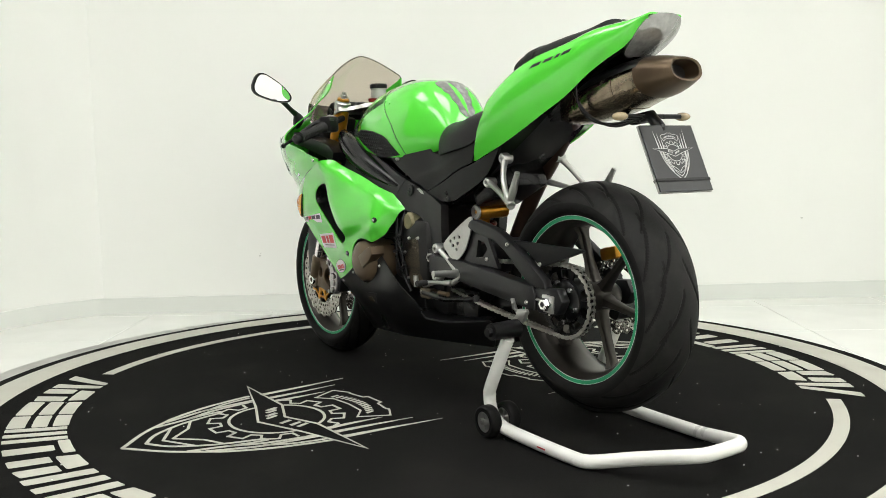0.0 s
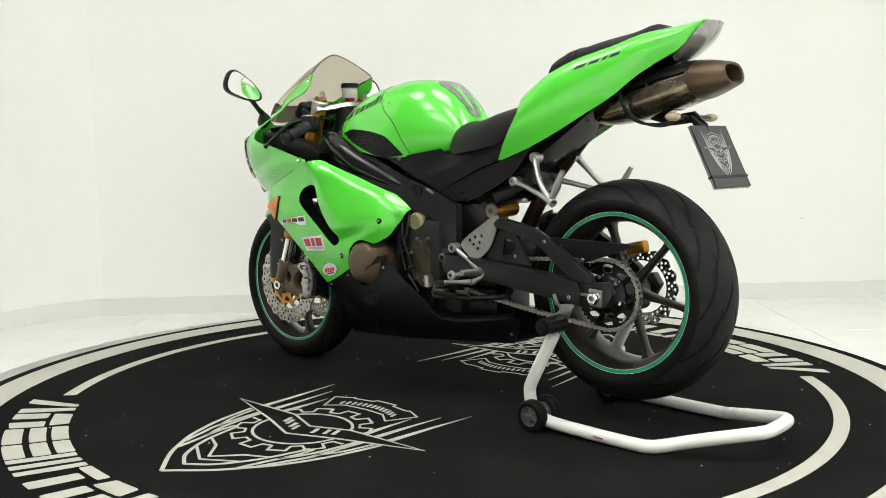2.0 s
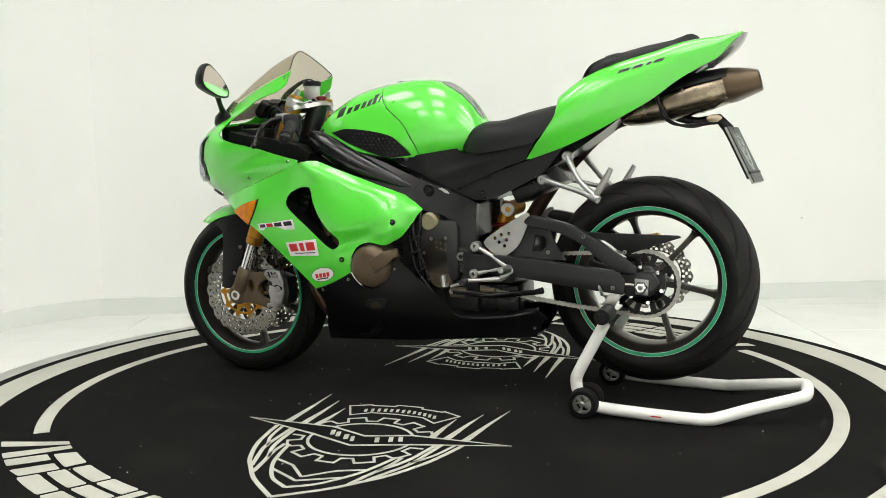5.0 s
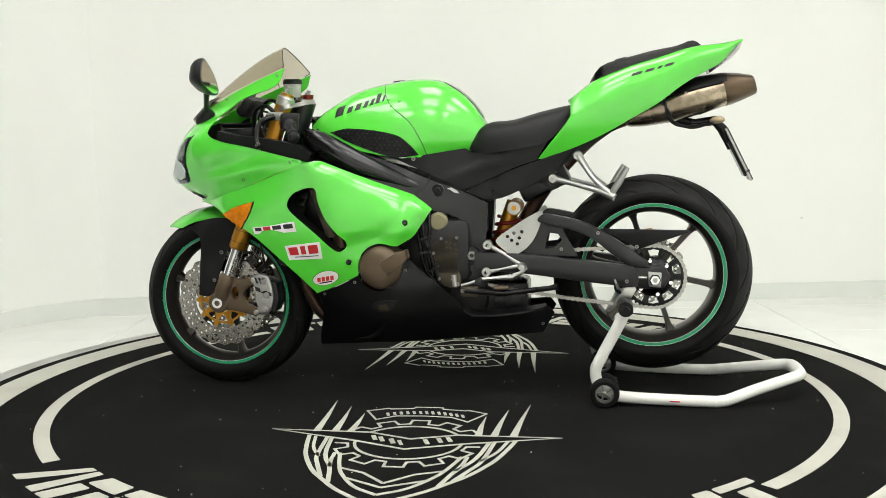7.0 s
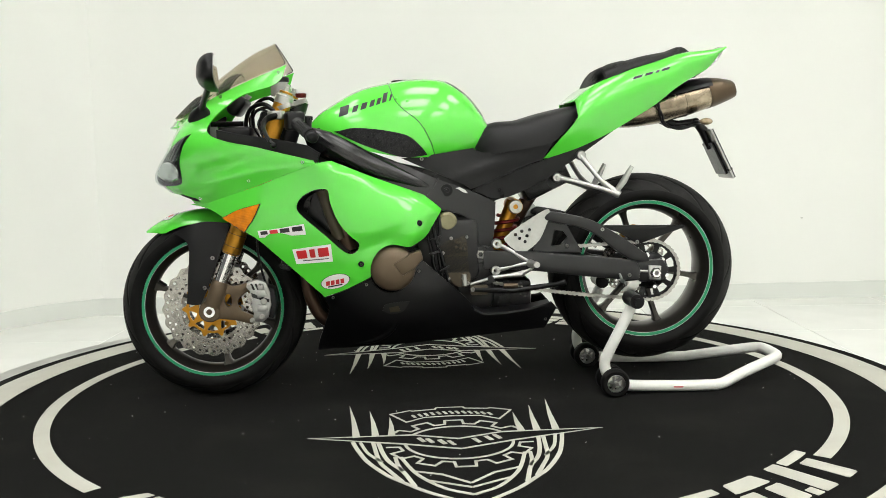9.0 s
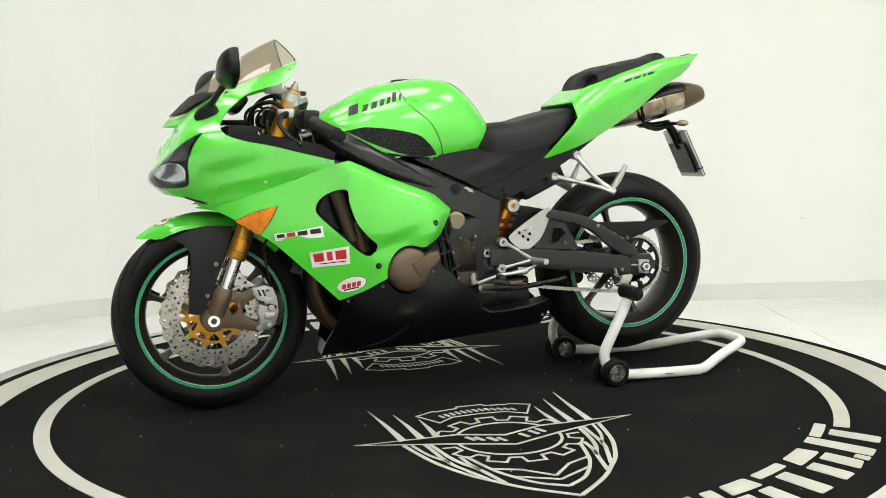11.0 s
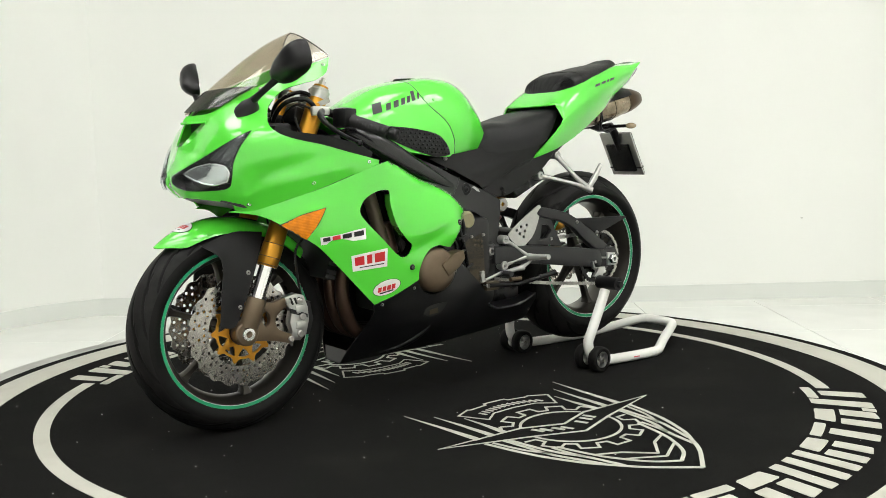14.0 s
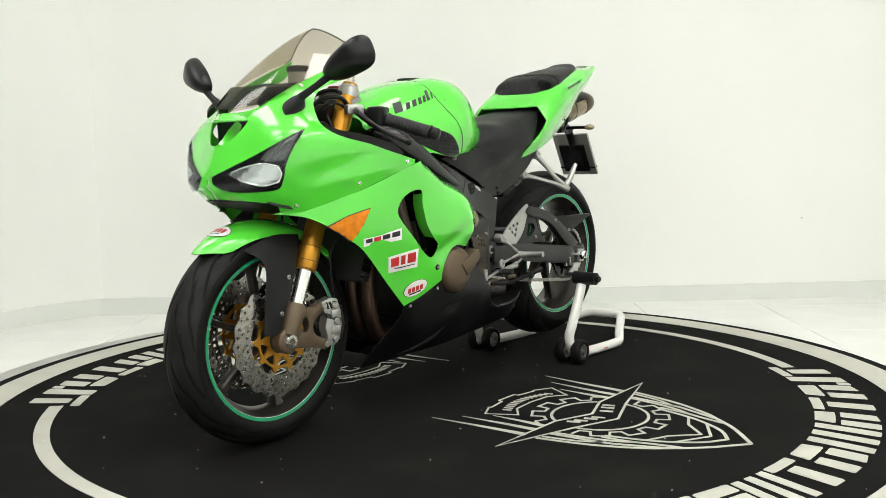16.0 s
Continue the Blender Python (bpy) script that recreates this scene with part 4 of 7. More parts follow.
        for x0, x1 in ((0.08, 0.34), (0.42, 0.56), (0.64, 0.92)):
            st("sticker_bar", quad(*D4, x0, x1, 0.14, 0.66), RED, 0.002)
        st("sticker_bar", quad(*D4, 0.2, 0.9, 0.78, 0.83), BLACKI, 0.002)
        oval = lambda r: [(0.326 + 0.044 * r * math.cos(a) , 0.381 + 0.0225 * r * math.sin(a) - 0.008 * r * math.cos(a)) for a in np.linspace(0, math.tau, 33)[:-1]]
        st("sticker", oval(1.0), BLACKI)
        st("sticker", oval(0.96), WHITE, 0.0017, "white oval sticker with a red bar")
        for k in range(4):
            x = 0.354 - 0.0145 * k
            st("sticker_bar", [(x, 0.386 - 0.18 * (x - 0.326)), (x - 0.011, 0.388 - 0.18 * (x - 0.326)), (x - 0.011, 0.374 - 0.18 * (x - 0.326)), (x, 0.372 - 0.18 * (x - 0.326))], RED, 0.0024)
        st("sticker_bar", [(0.348, 0.366), (0.305, 0.374), (0.305, 0.370), (0.348, 0.362)], BLACKI, 0.0024)
    bolts(B, [side_surface(0.247, 0.433), side_surface(0.070, 0.552)], BLACKP, 0.009, "fastener")
    bolts(B, [(q[0], q[1] + 0.003, q[2]) for q in (side_surface(0.247, 0.433), side_surface(0.070, 0.552))], STEEL, 0.004, "fastener")


BELLY_Y = tps([(0.361, 0.327, 0.185), (0.238, 0.374, 0.208), (0.062, 0.437, 0.200), (-0.07, 0.312, 0.172), (0.0, 0.30, 0.186), (0.395, 0.138, 0.040), (0.2, 0.155, 0.075), (0, 0.168, 0.09), (-0.23, 0.186, 0.08), (-0.33, 0.19, 0.06),
               (-0.36, 0.265, 0.085), (-0.31, 0.27, 0.115), (0.345, 0.26, 0.135), (0.25, 0.25, 0.160), (0.1, 0.25, 0.170)])


def belly_pan():
    o = [(0.361, 0.329, 1), (0.289, 0.355, 0), (0.221, 0.388, 1), (0.212, 0.372, 0), (0.190, 0.350, 0), (0.152, 0.342, 0), (0.115, 0.358, 0), (0.095, 0.385, 0), (0.088, 0.418, 0), (0.062, 0.437, 1), (-0.073, 0.312, 0), (-0.089, 0.285, 0), (-0.122, 0.262, 0), (-0.20, 0.262, 0), (-0.314, 0.272, 0),
         (-0.352, 0.280, 1), (-0.372, 0.258, 1), (-0.335, 0.190, 1), (-0.235, 0.186, 0), (0.005, 0.168, 0), (0.225, 0.152, 0), (0.395, 0.138, 1), (0.386, 0.180, 0), (0.350, 0.285, 0)]
    ol = soft_outline(o, 5)
    S = lambda u, w: (u, BELLY_Y(u, w), w)
    bm = patch(S, ol, thick=0.004, step=0.02, both=True, side=-1)
    ob = part("belly_pan", bm, BELLY, B, "satin black belly pan under the engine", angle=50)
    bm = bmesh.new()
    rows = [(0.392, 0.141), (0.225, 0.155), (0.005, 0.171), (-0.235, 0.189), (-0.333, 0.193)]
    loft(bm, [[(u, y * BELLY_Y(u, w), w + dz) for y, dz in ((-1, 0), (0, -0.004), (1, 0), (1, 0.004), (0, 0.002), (-1, 0.004))] for u, w in rows])
    part("pan_floor", bm, BELLY, ob)
    # front mouth of the pan
    bm = bmesh.new()
    loft(bm, [[(u, y * BELLY_Y(u, w), w) for y in (-1, -0.6, 0, 0.6, 1)] for u, w in ((0.393, 0.143), (0.388, 0.162), (0.380, 0.180))], caps=False, closed=False)
    part("pan_front", bm, BELLY, ob)
    bolts(ob, [S(0.064 + 0.01, 0.405), S(0.335, 0.330), S(0.233, 0.369), S(-0.335, 0.222)], STEEL, 0.005)
    for s in (1, -1):
        # an air slot drawn on with its metal, a scooped crease and a ledge towards the rear wheel
        # black patch on the uncut skin paints the shade inside the slot
        part("slot_shade", patch(S, soft_outline([(0.186, 0.284, 1), (0.178, 0.303, 0), (0.140, 0.311, 0), (0.104, 0.312, 1), (0.112, 0.296, 0), (0.128, 0.278, 0), (0.160, 0.272, 0)], 4), thick=0.002, step=0.02, lift=0.0012, mirror=s < 0, side=-1), BLACKI, ob, "black patch painting the shade of an air slot in the pan")
        part("slot_metal", patch(S, [(0.164, 0.279), (0.166, 0.294), (0.138, 0.299), (0.132, 0.282)], thick=0.001, step=0, lift=0.0022, mirror=s < 0, side=-1), ENGINE, ob)
        crease = [Vector(S(u, w)) for u, w in spline([(0.285, 0.163), (0.245, 0.168), (0.205, 0.180), (0.172, 0.204), (0.150, 0.228), (0.140, 0.250)], 4)]
        bm = bmesh.new()
        n = len(crease)
        tube_along(bm, [(q.x, s * (q.y - 0.004), q.z) for q in crease], [0.002 + 0.009 * math.sin(math.pi * k / (n - 1)) for k in range(n)], 10)
        part("pan_crease", bm, BELLY, ob)
        bm = bmesh.new()
        loft(bm, [[(u, s * y0, w), (u, s * y1, w - 0.006), (u, s * y1, w - 0.012), (u, s * y0, w - 0.008)] for u, y0, y1, w in
                  ((-0.098, 0.10, 0.158, 0.282), (-0.125, 0.09, 0.160, 0.268), (-0.20, 0.085, 0.152, 0.268), (-0.27, 0.08, 0.136, 0.274), (-0.345, 0.06, 0.098, 0.284))])
        part("pan_ledge", bm, BELLY, ob, "black ledge along the pan's rear edge")
    # clutch cover in its cut-out, left, and generator cover right
    for s in (1, -1):
        R = Matrix.Rotation(0 if s > 0 else math.pi, 4, "Z")
        bm = bmesh.new()
        lathe(bm, [(0, 0.232), (0.035, 0.231), (0.055, 0.226), (0.065, 0.216), (0.068, 0.205), (0.068, 0.10)], Matrix.Translation((0.152, 0, 0.415)) @ R if s > 0 else Matrix.Translation((0.152, 0, 0.415)) @ R, 48)
        cover = part("engine_cover", bm, BRONZE, B, "bronze round engine cover")
        bm = bmesh.new()
        ob2 = plate([(0.150, 0.432), (0.098, 0.462), (0.068, 0.470), (0.062, 0.445), (0.085, 0.420), (0.125, 0.395)], 0.236, 0.05, bevel=0.003)
        if s < 0:
            bmesh.ops.transform(ob2, matrix=Matrix.Diagonal((1, -1, 1, 1)), verts=ob2.verts)
        part("cover_arm", ob2, BRONZE, cover)
        bm.free()


DUCT = mat("gloss_black_duct", (0.008, 0.008, 0.0085), 0.19, vary=0.15, grain=120, spec=0.5)


def frame_spars():
    Y = tps([(0.36, 0.80, 0.120), (0.25, 0.76, 0.150), (0.1, 0.70, 0.152), (-0.02, 0.645, 0.139), (-0.17, 0.60, 0.128), (-0.16, 0.45, 0.118), (-0.15, 0.33, 0.112), (-0.1, 0.40, 0.118), (0.3, 0.83, 0.105), (0.12, 0.735, 0.138), (-0.09, 0.645, 0.128)])
    S = lambda u, w: (u, Y(u, w), w)
    o = [(0.375, 0.832, 0), (0.345, 0.836, 0), (0.312, 0.818, 0), (0.256, 0.784, 0), (0.117, 0.728, 0), (0.011, 0.681, 0), (-0.096, 0.641, 0), (-0.172, 0.604, 1), (-0.168, 0.53, 0), (-0.160, 0.443, 0), (-0.155, 0.330, 1), (-0.120, 0.325, 0), (-0.096, 0.350, 0), (-0.097, 0.50, 0), (-0.090, 0.548, 0), (-0.06, 0.570, 0), (0.0, 0.585, 1),
         (0.05, 0.615, 0), (0.2, 0.66, 0), (0.364, 0.72, 1)]
    f = part("frame_spar", patch(S, soft_outline(o, 4), thick=0.03, step=0.02, both=True, side=-1), FRAMEP, B, "black painted aluminium frame spar", angle=50)
    # air duct bulge over the spar
    for s in (1, -1):
        bm = bmesh.new()
        secs = []
        for u, w, y, hw, hh in ((0.405, 0.800, 0.120, 0.014, 0.030), (0.37, 0.796, 0.140, 0.034, 0.048), (0.31, 0.774, 0.152, 0.040, 0.056), (0.24, 0.742, 0.157, 0.035, 0.050), (0.16, 0.708, 0.155, 0.022, 0.036), (0.08, 0.674, 0.149, 0.012, 0.024), (0.02, 0.652, 0.142, 0.003, 0.010)):
            secs.append([(u + math.sin(a) * hh * 0.35, s * (y + math.cos(a) * hw), w + math.sin(a) * hh) for a in np.linspace(0, math.tau, 17)[:-1]])
        loft(bm, secs)
        part("air_duct", bm, DUCT, f, "smooth black duct along the frame", angle=60)
    for y0, y1 in ((0.12, 0.1425), (-0.1425, -0.12)):
        part("pivot_cap", disc(bmesh.new(), 0.019, y0, y1, Matrix.Translation((-0.02, 0, 0.645)), 28), SATIN, f)
    bolts(f, [(-0.02, 0.1425, 0.645)], BLACKP, 0.009)
    bm = bmesh.new()
    lathe(bm, [(0.010, 0.134), (0.010, 0.136), (0.025, 0.136), (0.028, 0.130), (0.028, 0.10)], Matrix.Translation((-0.122, 0, 0.443)), 28)
    part("pivot_nut", bm, BLACKI, f)
    bm = bmesh.new()
    lathe(bm, [(0.008, 0.130), (0.008, 0.143), (0.013, 0.143), (0.0155, 0.140), (0.0155, 0.12)], Matrix.Translation((-0.122, 0, 0.443)), 6)
    part("pivot_bolt", bm, STEEL, f)
    # weld step and scuffs on the joint
    part("joint_seam", tube_along(bmesh.new(), [S(0.04, 0.632) , S(0.018, 0.66), S(0.004, 0.683)], 0.0022, 8), FRAMEP, f)
    part("scuff", patch(S, [(-0.048, 0.650), (-0.060, 0.653), (-0.078, 0.643), (-0.085, 0.634), (-0.070, 0.637), (-0.058, 0.646)], thick=0.001, step=0, lift=0.001, side=-1), SILVER, f, "worn bare metal scuff")


# tank: sections across the machine
TANK_W = curve([(0.39, 0.075), (0.36, 0.105), (0.3, 0.135), (0.2, 0.152), (0.1, 0.160), (0.03, 0.158), (-0.05, 0.138), (-0.1, 0.112), (-0.15, 0.085), (-0.175, 0.07)])
TANK_T = curve([(0.395, 0.862), (0.36, 0.893), (0.327, 0.914), (0.247, 0.957), (0.151, 0.980), (0.035, 0.991), (-0.03, 0.981), (-0.081, 0.950), (-0.124, 0.906), (-0.155, 0.858), (-0.175, 0.815)])
TANK_B = curve([(0.39, 0.832), (0.33, 0.800), (0.2, 0.765), (0.1, 0.748), (0.02, 0.748), (-0.06, 0.758), (-0.175, 0.775)])


def tank_surface(u, q):
    """q from 0 at the lower edge to 1 on the ridge."""
    a = min(max(q, 0.0), 1.0) * math.pi / 2
    zb, zt, W = TANK_B(u), TANK_T(u), TANK_W(u)
    z = zb + (zt - zb) * math.sin(a) ** 0.80
    k = (z - zb) / (zt - zb)
    waist = 1 - 0.20 * (1 - min(1, k / 0.45)) ** 2 * min(1, max(0, (0.12 - u) / 0.1))
    return (u, W * waist * max(0.0, math.cos(a)) ** 0.62, z)


def tank_q(u, w):
    k = min(1.0, max(0.0, (w - TANK_B(u)) / (TANK_T(u) - TANK_B(u))))
    return u, math.asin(k ** (1 / 0.80)) / (math.pi / 2)


def tank():
    o = [(u, 0.0) for u in np.linspace(-0.17, 0.385, 24)] + [(0.39, q) for q in np.linspace(0.05, 0.95, 10)] + [(u, 1.0) for u in np.linspace(0.385, -0.17, 24)] + [(-0.172, q) for q in np.linspace(0.95, 0.05, 10)]
    t = part("fuel_tank", patch(tank_surface, o, thick=0.003, step=0.03, both=True, side=-1), GREEN, B, "glossy green fuel tank with dark lettering bars", angle=70)
    pad = [(0.318, 0.829), (0.27, 0.838), (0.238, 0.838), (0.156, 0.828), (0.099, 0.814), (0.066, 0.789), (0.038, 0.755), (0.09, 0.748), (0.125, 0.748), (0.199, 0.775), (0.26, 0.800)]
    pad = [tank_q(*q) for q in pad]
    for s in (1, -1):
        part("knee_pad", patch(tank_surface, soft_outline([(*q, 1 if i in (0, 6) else 0) for i, q in enumerate(pad)], 4), thick=0.004, step=0.015, lift=0.003, mirror=s < 0, side=-1), BLACKP, t, "black knee pad with raised studs", angle=50)
    stud = None
    pp = [tuple(q) for q in pad]
    for r in range(9):
        for c in range(18):
            u, w = 0.31 - c * 0.0155 - (r % 2) * 0.0078, 0.838 - r * 0.0105 - c * 0.0010
            q = tank_q(u, w)
            if not inside(q, [(a * 0.97 + 0.165 * 0.03, b) for a, b in pp]) or TANK_B(u) > w - 0.006:
                continue
            x = tank_surface(*q)
            for s in (1, -1):
                m = Matrix.Translation((x[0], s * (x[1] + 0.003), x[2]))
                if stud is None:
                    bm = bmesh.new()
                    bmesh.ops.create_uvsphere(bm, u_segments=8, v_segments=5, radius=0.0034)
                    stud = part("stud", bm, BLACKP, t)
                    stud.matrix_basis = m
                else:
                    again(stud, m, t)
    # seam of the front tank cover
    sm = spline([tank_q(*q) for q in ((0.156, 0.980), (0.140, 0.940), (0.115, 0.900), (0.06, 0.852), (0.030, 0.80), (0.014, 0.752))], 6)
    for s in (1, -1):
        pts = [tank_surface(*q) for q in sm]
        part("cover_seam", tube_along(bmesh.new(), [(x, s * (y + 0.0002), z) for x, y, z in pts], 0.0012, 6), BLACKI, t)
        bars = [(0.302, 0.035), (0.262, 0.020), (0.236, 0.022), (0.209, 0.017), (0.188, 0.015), (0.170, 0.017), (0.149, 0.008)]
        for k, (u0, wd) in enumerate(bars):
            h = 0.030 if k in (0, 5) else 0.020
            u1 = u0 - wd * 0.8
            lo = lambda u: 0.873 + (0.302 - u) * 0.30
            out = [(u0 + 0.002, lo(u0)), (u1 + 0.002, lo(u1)), (u1 - 0.004, lo(u1) + h), (u0 - 0.004, lo(u0) + h)]
            part("lettering_bar", patch(tank_surface, [tank_q(*q) for q in out], thick=0.001, step=0.01, lift=0.0009, mirror=s < 0, side=-1), BLACKI, t)
    # stuck-on tank protector
    prot = []
    for u, hw in ((-0.030, 0.10), (-0.040, 0.20), (-0.055, 0.22), (-0.070, 0.19), (-0.080, 0.22), (-0.095, 0.15), (-0.110, 0.18), (-0.125, 0.12), (-0.140, 0.16), (-0.150, 0.05)):
        prot.append((u, 1 - hw * 0.62))
    part("tank_protector", patch(tank_surface, [(prot[0][0], 1.0)] + prot + [(prot[-1][0], 1.0)], thick=0.0015, step=0.02, lift=0.0018, both=True, side=-1), GREYI, t, "grey patterned protector sticker on the tank")
    bm = bmesh.new()
    lathe(bm, [(0, 0.989), (0.035, 0.989), (0.040, 0.987), (0.040, 0.970)], pose(0.10, 0, 0, 90, 0, 0) @ Matrix.Identity(4), 32)
    part("filler_cap", bm, SATIN, t, "black filler cap")
    bolts(t, [(0.055, TANK_W(0.06) * 0.86, 0.742)], STEEL, 0.006)
    # dents on the front cover
    for k, (u, w) in enumerate(((0.118, 0.905), (0.095, 0.918), (0.128, 0.925))):
        q = tank_surface(*tank_q(u, w))
        bm = bmesh.new()
        bmesh.ops.create_uvsphere(bm, u_segments=10, v_segments=6, radius=0.006, matrix=Matrix.Translation((q[0], q[1] - 0.003, q[2])))
        part("cover_clip", bm, GREEN, t)


SEAT_B = curve([(-0.112, 0.770), (-0.14, 0.756), (-0.216, 0.760), (-0.30, 0.773), (-0.358, 0.789), (-0.416, 0.846), (-0.462, 0.894)])
SEAT_T = curve([(-0.112, 0.800), (-0.14, 0.832), (-0.172, 0.849), (-0.24, 0.855), (-0.326, 0.878), (-0.394, 0.893), (-0.462, 0.904)])
SEAT_W = curve([(-0.112, 0.085), (-0.15, 0.118), (-0.2, 0.138), (-0.3, 0.150), (-0.36, 0.143), (-0.42, 0.125), (-0.462, 0.10)])


def across(zb, zt, W, e1=0.45, e2=0.7):
    def S(u, q):
        a = min(max(q, 0.0), 1.0) * math.pi / 2
        b, t = zb(u), zt(u)
        return (u, W(u) * max(0.0, math.cos(a)) ** e1, b + (t - b) * math.sin(a) ** e2)
    return S


def strip_outline(u0, u1, n=20, q1=1.0):
    return [(u, 0.0) for u in np.linspace(u0, u1, n)] + [(u1, q) for q in np.linspace(0.1, 0.9, 8) * q1] + [(u, q1) for u in np.linspace(u1, u0, n)] + [(u0, q) for q in np.linspace(0.9, 0.1, 8) * q1]


TAIL_B = curve([(-0.32, 0.730), (-0.456, 0.776), (-0.543, 0.817), (-0.615, 0.857), (-0.687, 0.898), (-0.758, 0.950), (-0.822, 0.987), (-0.865, 1.010), (-0.90, 1.045), (-0.925, 1.070)])
TAIL_T = curve([(-0.32, 0.90), (-0.405, 0.904), (-0.43, 0.922), (-0.46, 0.945), (-0.50, 0.971), (-0.57, 1.004), (-0.69, 1.035), (-0.77, 1.058), (-0.89, 1.072), (-0.93, 1.080)])
TAIL_W = curve([(-0.32, 0.152), (-0.40, 0.166), (-0.50, 0.164), (-0.60, 0.148), (-0.70, 0.124), (-0.80, 0.100), (-0.89, 0.074), (-0.93, 0.058)])
TAIL0 = across(TAIL_B, TAIL_T, TAIL_W, 0.28, 0.60)


def TAIL(u, q):
    x, y, z = TAIL0(u, q)
    k = min(1.0, (z - TAIL_B(u)) / (TAIL_T(u) - TAIL_B(u)) / 0.62)
    return (x, y * (1 - 0.24 * (1 - k) ** 1.4), z)



def tail_q(u, w):
    k = min(1.0, max(0.0, (w - TAIL_B(u)) / (TAIL_T(u) - TAIL_B(u))))
    return u, math.asin(k ** (1 / 0.60)) / (math.pi / 2)


def seat_and_tail():
    part("rider_seat", patch(across(SEAT_B, SEAT_T, SEAT_W), strip_outline(-0.112, -0.462), thick=0.004, step=0.03, both=True, side=-1), VINYL, B, "black vinyl rider seat", angle=60)
    fr = [tail_q(u, w) for u, w in ((-0.325, 0.735), (-0.36, 0.778), (-0.395, 0.819), (-0.415, 0.845), (-0.425, 0.862))]
    o = fr + [(-0.424, 0.80), (-0.416, 0.92), (-0.413, 1.0)] + [(u, 1.0) for u in np.linspace(-0.43, -0.925, 24)] + [(-0.928, q) for q in (0.8, 0.5, 0.2)] + [(u, 0.0) for u in np.linspace(-0.92, -0.34, 30)]
    t = part("tail_fairing", patch(TAIL, o, thick=0.004, step=0.022, both=True, side=-1), GREEN, B, "glossy green tail fairing", angle=60)
    RB = lambda u: TAIL_T(u) - 0.010
    RT = curve([(-0.478, 0.958), (-0.490, 0.982), (-0.505, 1.004), (-0.53, 1.020), (-0.56, 1.029), (-0.60, 1.038), (-0.659, 1.053), (-0.739, 1.067), (-0.80, 1.078), (-0.812, 1.068)])
    RW = curve([(-0.478, 0.080), (-0.50, 0.112), (-0.54, 0.122), (-0.60, 0.116), (-0.68, 0.094), (-0.76, 0.070), (-0.812, 0.045)])
    rs = part("pillion_seat", patch(across(RB, RT, RW, 0.62, 0.75), strip_outline(-0.478, -0.812), thick=0.004, step=0.025, both=True, side=-1), VINYL, B, "black vinyl pillion seat", angle=60)
    S2 = across(RB, RT, RW, 0.62, 0.75)
    part("seat_strap", patch(S2, [(-0.556, 0.0)] + [(-0.556, q) for q in (0.3, 0.6, 1.0)] + [(-0.590, q) for q in (1.0, 0.6, 0.3, 0.0)], thick=0.002, step=0.02, lift=0.003, both=True, side=-1), VINYL, rs)
    for s in (1, -1):
        for k, (u0, wd) in enumerate(((-0.600, 0.030), (-0.640, 0.026), (-0.676, 0.012), (-0.696, 0.026))):
            lo = lambda u: 0.972 + (-0.6 - u) * 0.26
            out = [(u0, lo(u0)), (u0 - wd, lo(u0 - wd)), (u0 - wd - 0.006, lo(u0 - wd) + 0.009), (u0 - 0.006, lo(u0) + 0.009)]
            part("lettering_bar", patch(TAIL, [tail_q(*q) for q in out], thick=0.001, step=0.01, lift=0.0009, mirror=s < 0, side=-1), BLACKI, t)
    # tail light
    def L(y, q):
        u = -0.937 + 0.092 * q + 4.0 * y * y - 0.020 * math.sin(q * math.pi)
        return (u, y - 0.008, 1.079 - 0.092 * q)
    o = soft_outline([(-0.056, 0.10), (-0.03, 0.02), (0.0, 0.0), (0.03, 0.02), (0.056, 0.10), (0.068, 0.40), (0.064, 0.75), (0.045, 1.0), (0.0, 1.02), (-0.045, 1.0), (-0.064, 0.75), (-0.068, 0.40)], 4)
    part("tail_light", patch(L, o, thick=0.012, step=0.015, side=1), TAILLENS, B, "clear grey tail light lens", angle=60)
    # tray under the tail
    bm = bmesh.new()
    loft(bm, [[(u, -y, z), (u, y, z), (u, y * 0.9, z + h), (u, -y * 0.9, z + h)] for u, y, z, h in ((-0.16, 0.085, 0.60, 0.14), (-0.30, 0.09, 0.655, 0.14), (-0.42, 0.095, 0.725, 0.12), (-0.55, 0.085, 0.815, 0.1), (-0.70, 0.065, 0.93, 0.06), (-0.86, 0.04, 1.01, 0.03))])
    part("under_tray", bm, SATIN, B, "black tray under the seat")


TAILLENS = mat("tail_light_lens", (0.30, 0.30, 0.29), 0.12, metal=0.5, vary=0.4, grain=70, bump=0.8, bump_scale=90, coat=1.0)


